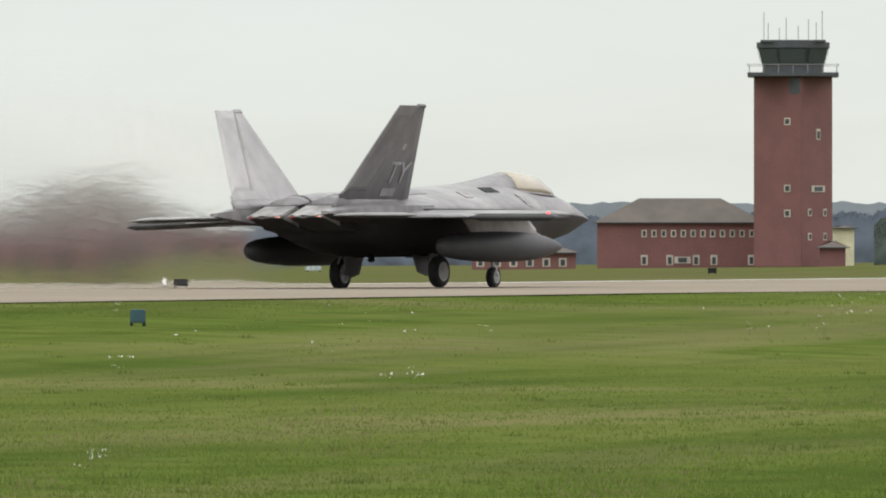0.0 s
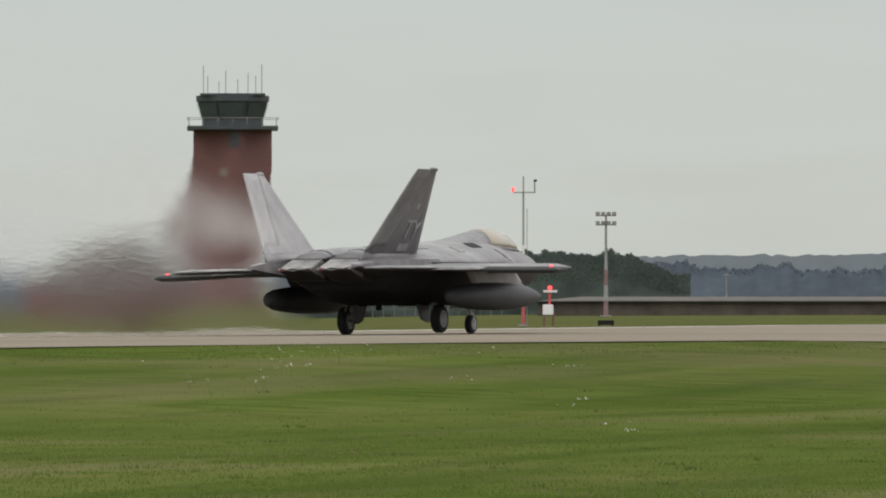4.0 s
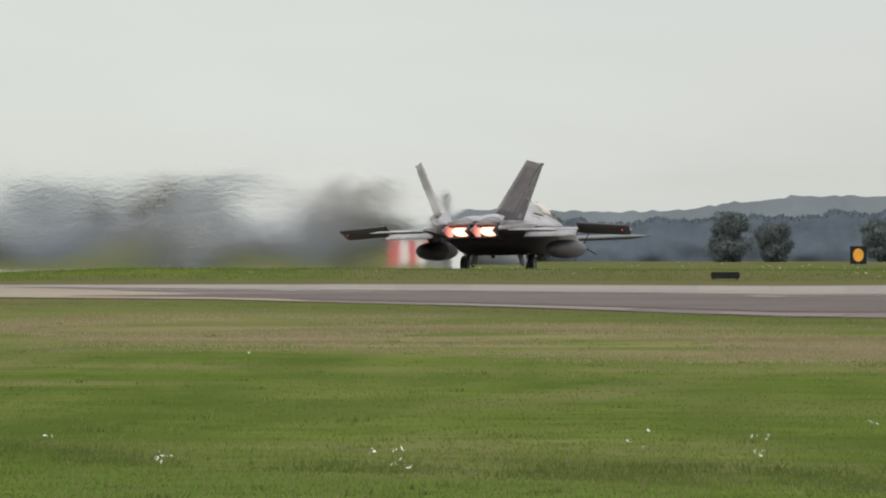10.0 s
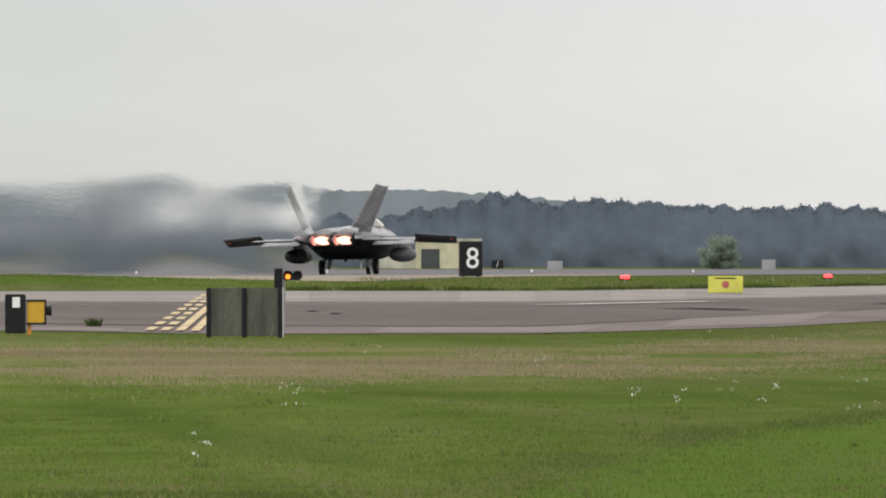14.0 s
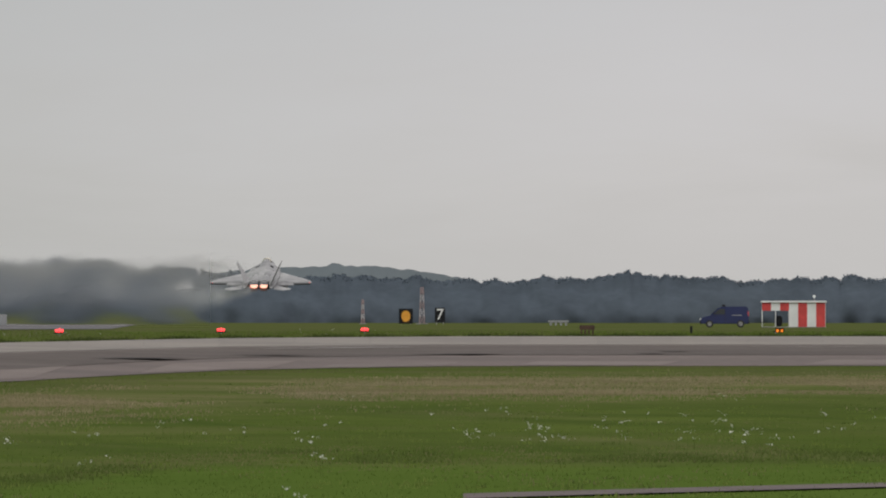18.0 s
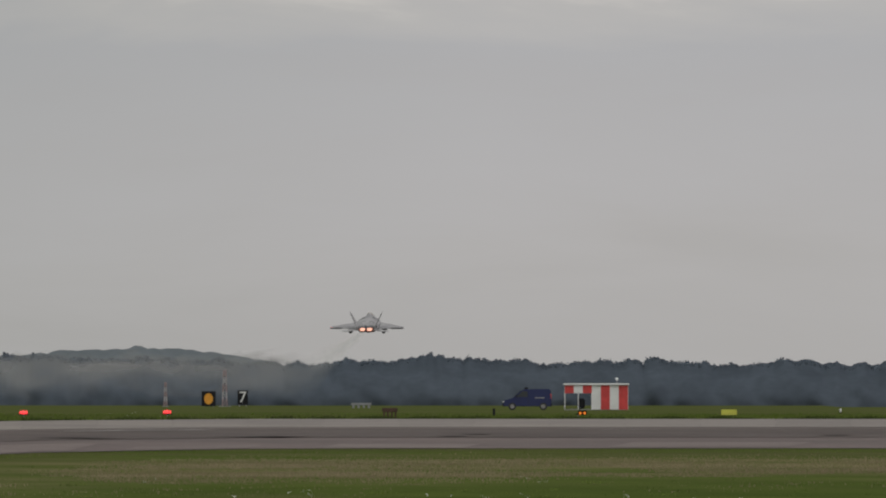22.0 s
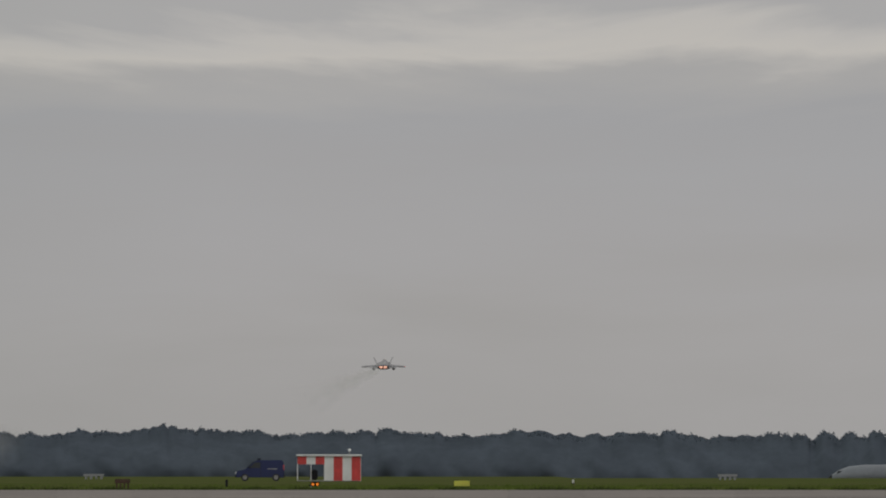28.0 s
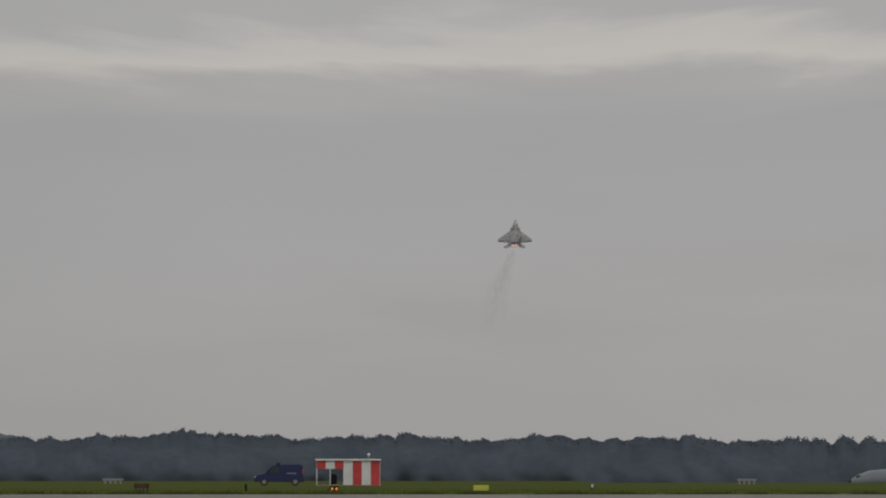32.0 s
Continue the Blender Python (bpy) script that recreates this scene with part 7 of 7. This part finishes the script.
def bank_sheet(seed, y):
    """One sheet of the low smoke."""
    bm = bmesh.new()
    rows = [[bm.verts.new((x * 2.0, y + 1.2 * noise.noise(Vector((x * 0.3, z * 0.4, seed))), z)) for z in range(-8, 7)] for x in range(-18, 19)]
    for r0, r1 in zip(rows, rows[1:]):
        for k in range(14):
            bm.faces.new((r0[k], r0[k + 1], r1[k + 1], r1[k]))
    ob = part("veil", bm, LOW_SMOKE, drifting_smoke, smooth=True)
    ob.visible_shadow = False


drifting_smoke = thing("drifting_smoke", 0, 0, 0, 0, "low grey bank of exhaust smoke drifting before the trees", "smoke")
for k in range(2):
    bank_sheet(1.7 + 4.3 * k, -6.0 + 12.0 * k)


# ---- motions ----
JET_PATH = [
    (0, -140.06, 256.31, 0.97, -0.10, 0.42, -0.24), (1, -138.74, 259.47, 0.94, 0.05, 0.08, 1.95), (2, -139.29, 267.63, 0.96, -0.28, 0.12, 1.75),
    (3, -139.44, 277.87, 1.05, -0.36, 0.03, 1.30), (3.5, -139.18, 283.68, 1.07, -0.42, -0.15, 1.50), (5.5, -140.92, 324.29, 1.25, 0.04, -0.35, 2.35),
    (6, -139.79, 334.33, 1.25, 0.28, 0.11, 1.81), (7, -139.44, 363.74, 1.27, 0.20, -0.17, 1.10), (8, -139.80, 401.98, 1.24, -0.06, -0.08, 1.00),
    (8.5, -138.46, 419.10, 1.20, 0.45, -0.08, 0.70), (9, -138.92, 443.42, 1.12, -0.03, -0.48, 0.80), (10, -133.60, 472.43, 1.07, 0.46, -0.67, 2.33),
    (11, -107.47, 429.71, 1.08, 0.31, -0.64, -0.40), (12, -103.87, 482.17, 1.14, 0.66, -0.31, -0.42), (12.5, -101.01, 505.68, 1.16, 0.68, -0.09, -0.72),
    (13, -98.82, 533.95, 1.16, 0.69, -0.05, -1.47), (14, -94.24, 594.41, 1.29, 0.38, 0.20, -1.65), (15, -100.15, 737.31, 1.69, 4.92, 0.28, 0.19),
    (15.5, -114.79, 913.10, 2.25, 11.77, -0.50, -0.20), (17.5, -128.70, 1340.10, 4.45, 11.99, -0.03, 0.01), (18, -126.70, 1387.61, 5.42, 11.98, 0.01, 0.01),
    (19, -122.46, 1487.99, 8.57, 11.91, 0.03, -0.13), (20, -115.35, 1546.77, 10.31, 10.91, 0.13, 0.01), (21, -118.19, 1742.11, 12.12, 9.91, 0.20, -0.04),
    (22, -118.28, 1916.04, 14.10, 8.98, 0.08, 0.01), (23, -117.58, 2098.65, 16.13, 8.01, 0.23, -0.06), (24, -116.47, 2285.63, 18.58, 7.04, 0.16, 0.03),
    (25.5, -112.96, 2570.04, 23.26, 5.99, 0.11, 0.03), (28, -115.38, 3380.38, 34.84, 6.00, -0.03, -0.04), (29, -105.7, 3408.0, 36.9, 7.5, 0.0, 0.0), (30, -102.1, 3618.0, 42.2, 12.0, 0.0, 0.0), (30.5, -97.06, 3643.87, 45.73, 13.99, 0.01, 0.01),
    (31, -92.01, 3650.25, 54.00, 15.97, 0.01, -0.05), (32, -101.18, 4356.86, 102.05, 37.61, 0.01, -0.05),
]


# the pavement falls a little towards its far side
LEAN = -1.1
# the jet's distance grows evenly once it is away
REACH = {10: 480, 11: 450, 18: 1380, 19: 1480, 20: 1600, 21: 1745, 22: 1915, 23: 2100, 24: 2300, 25.5: 2600, 28: 3200, 29: 3410, 30: 3620, 30.5: 3720, 31: 3830, 32: 4130}


def at_reach(t, x, y, z, *turn):
    k = REACH.get(t, hypot(x, y)) / hypot(x, y)
    return (t, x * k, y * k, EYE + (z - EYE) * k, *turn)


JET_PATH = [at_reach(*row) for row in JET_PATH]


def plume_rows():
    """The hot air hangs behind the nozzles on the run; when the jet lifts off it stays over the runway and drifts."""
    rows = []
    for t, x, y, z, p, r, yaw in JET_PATH:
        if t < 14.5:
            b = math.degrees(atan2(x, y))
            rows.append((t, pose(x + 0.5 + 8.5 * sin(radians(b)), y + 1.5, height(x, y) + float(np.interp(t, (0, 6, 9, 13, 14.5), (-1.1, -1.1, -1.0, -0.4, -0.2))), 0, 0, -b * 0.8)))
    for t, b, d, z in ((15, -7.9, 740, 1.0), (15.5, -7.1, 850, 1.0), (18, -5.5, 1000, 1.2), (21, -6.0, 1000, 1.2), (25, -6.9, 1000, 1.0), (32, -8.5, 1000, 1.0)):
        rows.append((t, pose(*polar(b, d), z, 0, 0, -b)))
    return rows


def smoke_rows():
    """The smoke follows the nozzles; in the long climb its thick part is the one nearer the field."""
    rows = []
    for t, x, y, z, p, r, yaw in JET_PATH:
        b = math.degrees(atan2(x, y))
        k = min(1.0, 1640 / hypot(x, y))
        foot = height(x, y) if t < 14.5 else z
        back = 7.4 * cos(radians(p)) if t > 14.5 else 7.4
        rise = 2.0 - (7.4 * sin(radians(p)) if t > 14.5 else 0.0)
        swing = float(np.interp(t, (0, 9, 12.5, 15.5), (62, 55, 15, 0)))
        lift = float(np.interp(t, (0, 14, 15.5), (1.1, 1.1, 0)))
        rows.append((t, pose(x * k, (y - back) * k, EYE + (foot + rise + lift - EYE) * k, 0, 0, -b + swing)))
    return rows


def bank_rows():
    """The smoke bank follows the jet along the field and then hangs before the tree tops."""
    rows = []
    for t, b in ((0, -34.0), (3.5, -33.0), (6, -26.2), (9, -20.6), (10.5, -18.2), (12, -14.4), (14, -10.9), (15.5, -9.0), (18, -6.6), (20, -5.6), (23, -5.1), (25, -5.1), (28, -5.3), (32, -5.8)):
        x, y = polar(b, 1720)
        top = height(x, y) - 0.3 + 1.02 * float(np.interp(b, [q[0] for q in TOPS], [q[1] for q in TOPS]))
        sink = float(np.interp(t, (0, 14, 17, 24, 28, 32), (-13.0, -13.0, -2.6, -2.3, -2.8, -3.8)))
        rows.append((t, pose(*polar(b, 1500), EYE + (top + sink - EYE) * 1500 / 1720, 0, 0, -b)))
    return rows


def trail_rows(layer):
    """On the run the smoke trails level; in the climb it sinks behind the jet."""
    steep = ((0, 6), (11, 6), (14, 6), (15.5, -2), (18, -14), (20, -36), (22, -40), (24, -34), (28, -27), (30, -28), (31, -56), (32, -74))
    return [(t, pose(0, 0, 0, 0, a + (8 if layer and t > 15 else 0), 0)) for t, a in steep]


def rolling(r):
    """Turn of a wheel of radius r along the slow part of the run."""
    rows, turn = [(0.0, 0.0)], 0.0
    for (t0, x0, y0, *_), (t1, x1, y1, *_) in zip(JET_PATH, JET_PATH[1:]):
        if t1 > 3.6:
            break
        way = math.degrees(hypot(x1 - x0, y1 - y0) / r)
        n = int(way / 75) + 1
        rows += [(t0 + (t1 - t0) * k / n, turn - way * k / n) for k in range(1, n + 1)]
        turn -= way
    return rows + [(32.0, turn - 40)]


def motions():
    walk(jet, [(t, pose(x, y, height(x, y) + float(np.interp(t, (4, 5.5, 7, 8.5), (0.03, 0.09, 0.07, 0.03))) if t < 14.5 else z, p if t > 14.5 else 0, r if t > 14.5 else LEAN, yaw)) for t, x, y, z, p, r, yaw in JET_PATH])
    walk(plume, plume_rows())
    walk(smoke_trail, smoke_rows())
    walk(drifting_smoke, bank_rows())
    for layer, ob in enumerate(veils):
        walk(ob, trail_rows(layer))
    for (name, side), (ob, base, *rest) in moving.items():
        up = rest[0] if rest else 1
        if name in ("main_wheel", "nose_wheel"):
            for piece in ob:
                walk(piece, [(t, base @ pose(0, 0, 0, a, 0, 0)) for t, a in rolling(0.44 if name == "main_wheel" else 0.3)])
        elif name == "flaperon":
            rows = [(0, 3), (6.05, 3), (7.0, 16), (14, 16), (18, 8), (20, 2), (32, 0)]
            walk(ob, [(t, base @ pose(0, 0, 0, a, 0, 0)) for t, a in rows])
        elif name == "rudder":
            axis = Vector((-1.12, 2.75, 0)).normalized()
            rows = [(0, 0), (6.3, 0), (7.0, 12), (7.7, 31), (14.5, 30), (17.0, 8), (19.0, 0), (32, 0)]
            walk(ob, [(t, base @ Matrix.Rotation(radians(-side * a), 4, axis)) for t, a in rows])
        elif name == "aileron":
            rows = [(0, 0), (6.05, 0), (6.9, -20), (14, -20), (16, -5), (20, 0), (32, 0)]
            walk(ob, [(t, base @ pose(0, 0, 0, a, 0, 0)) for t, a in rows])
        elif name == "flame":
            walk(ob, [(t, pose(0, a, 0)) for t, a in ((0, 1.6), (4.2, 1.6), (5.4, 1.6), (7, 1.5), (9, 0.55), (11, 0.25), (12.5, 0), (15, 0), (17, -0.15), (23, -0.5), (30, -0.6), (32, -0.9))])
        elif name == "petal":
            rows = [(0, 14.5), (4.0, 14.5), (5.4, -2), (14, -2), (16, -6), (32, -6)]
            walk(ob, [(t, base @ pose(0, 0, 0, up * a, 0, 0)) for t, a in rows])
        elif name == "leg":
            walk(ob, [(t, base @ pose(0, 0, 0, 0, side * a, 0)) for t, a in ((0, 0), (15.5, 0), (16.5, 20), (18.4, -80), (32, -80))])
        else:
            walk(ob, [(t, base @ pose(0, 0, 0, a, 0, 0)) for t, a in ((0, 0), (15.6, 0), (17.0, 50), (18.4, 88), (32, 88))])


motions()
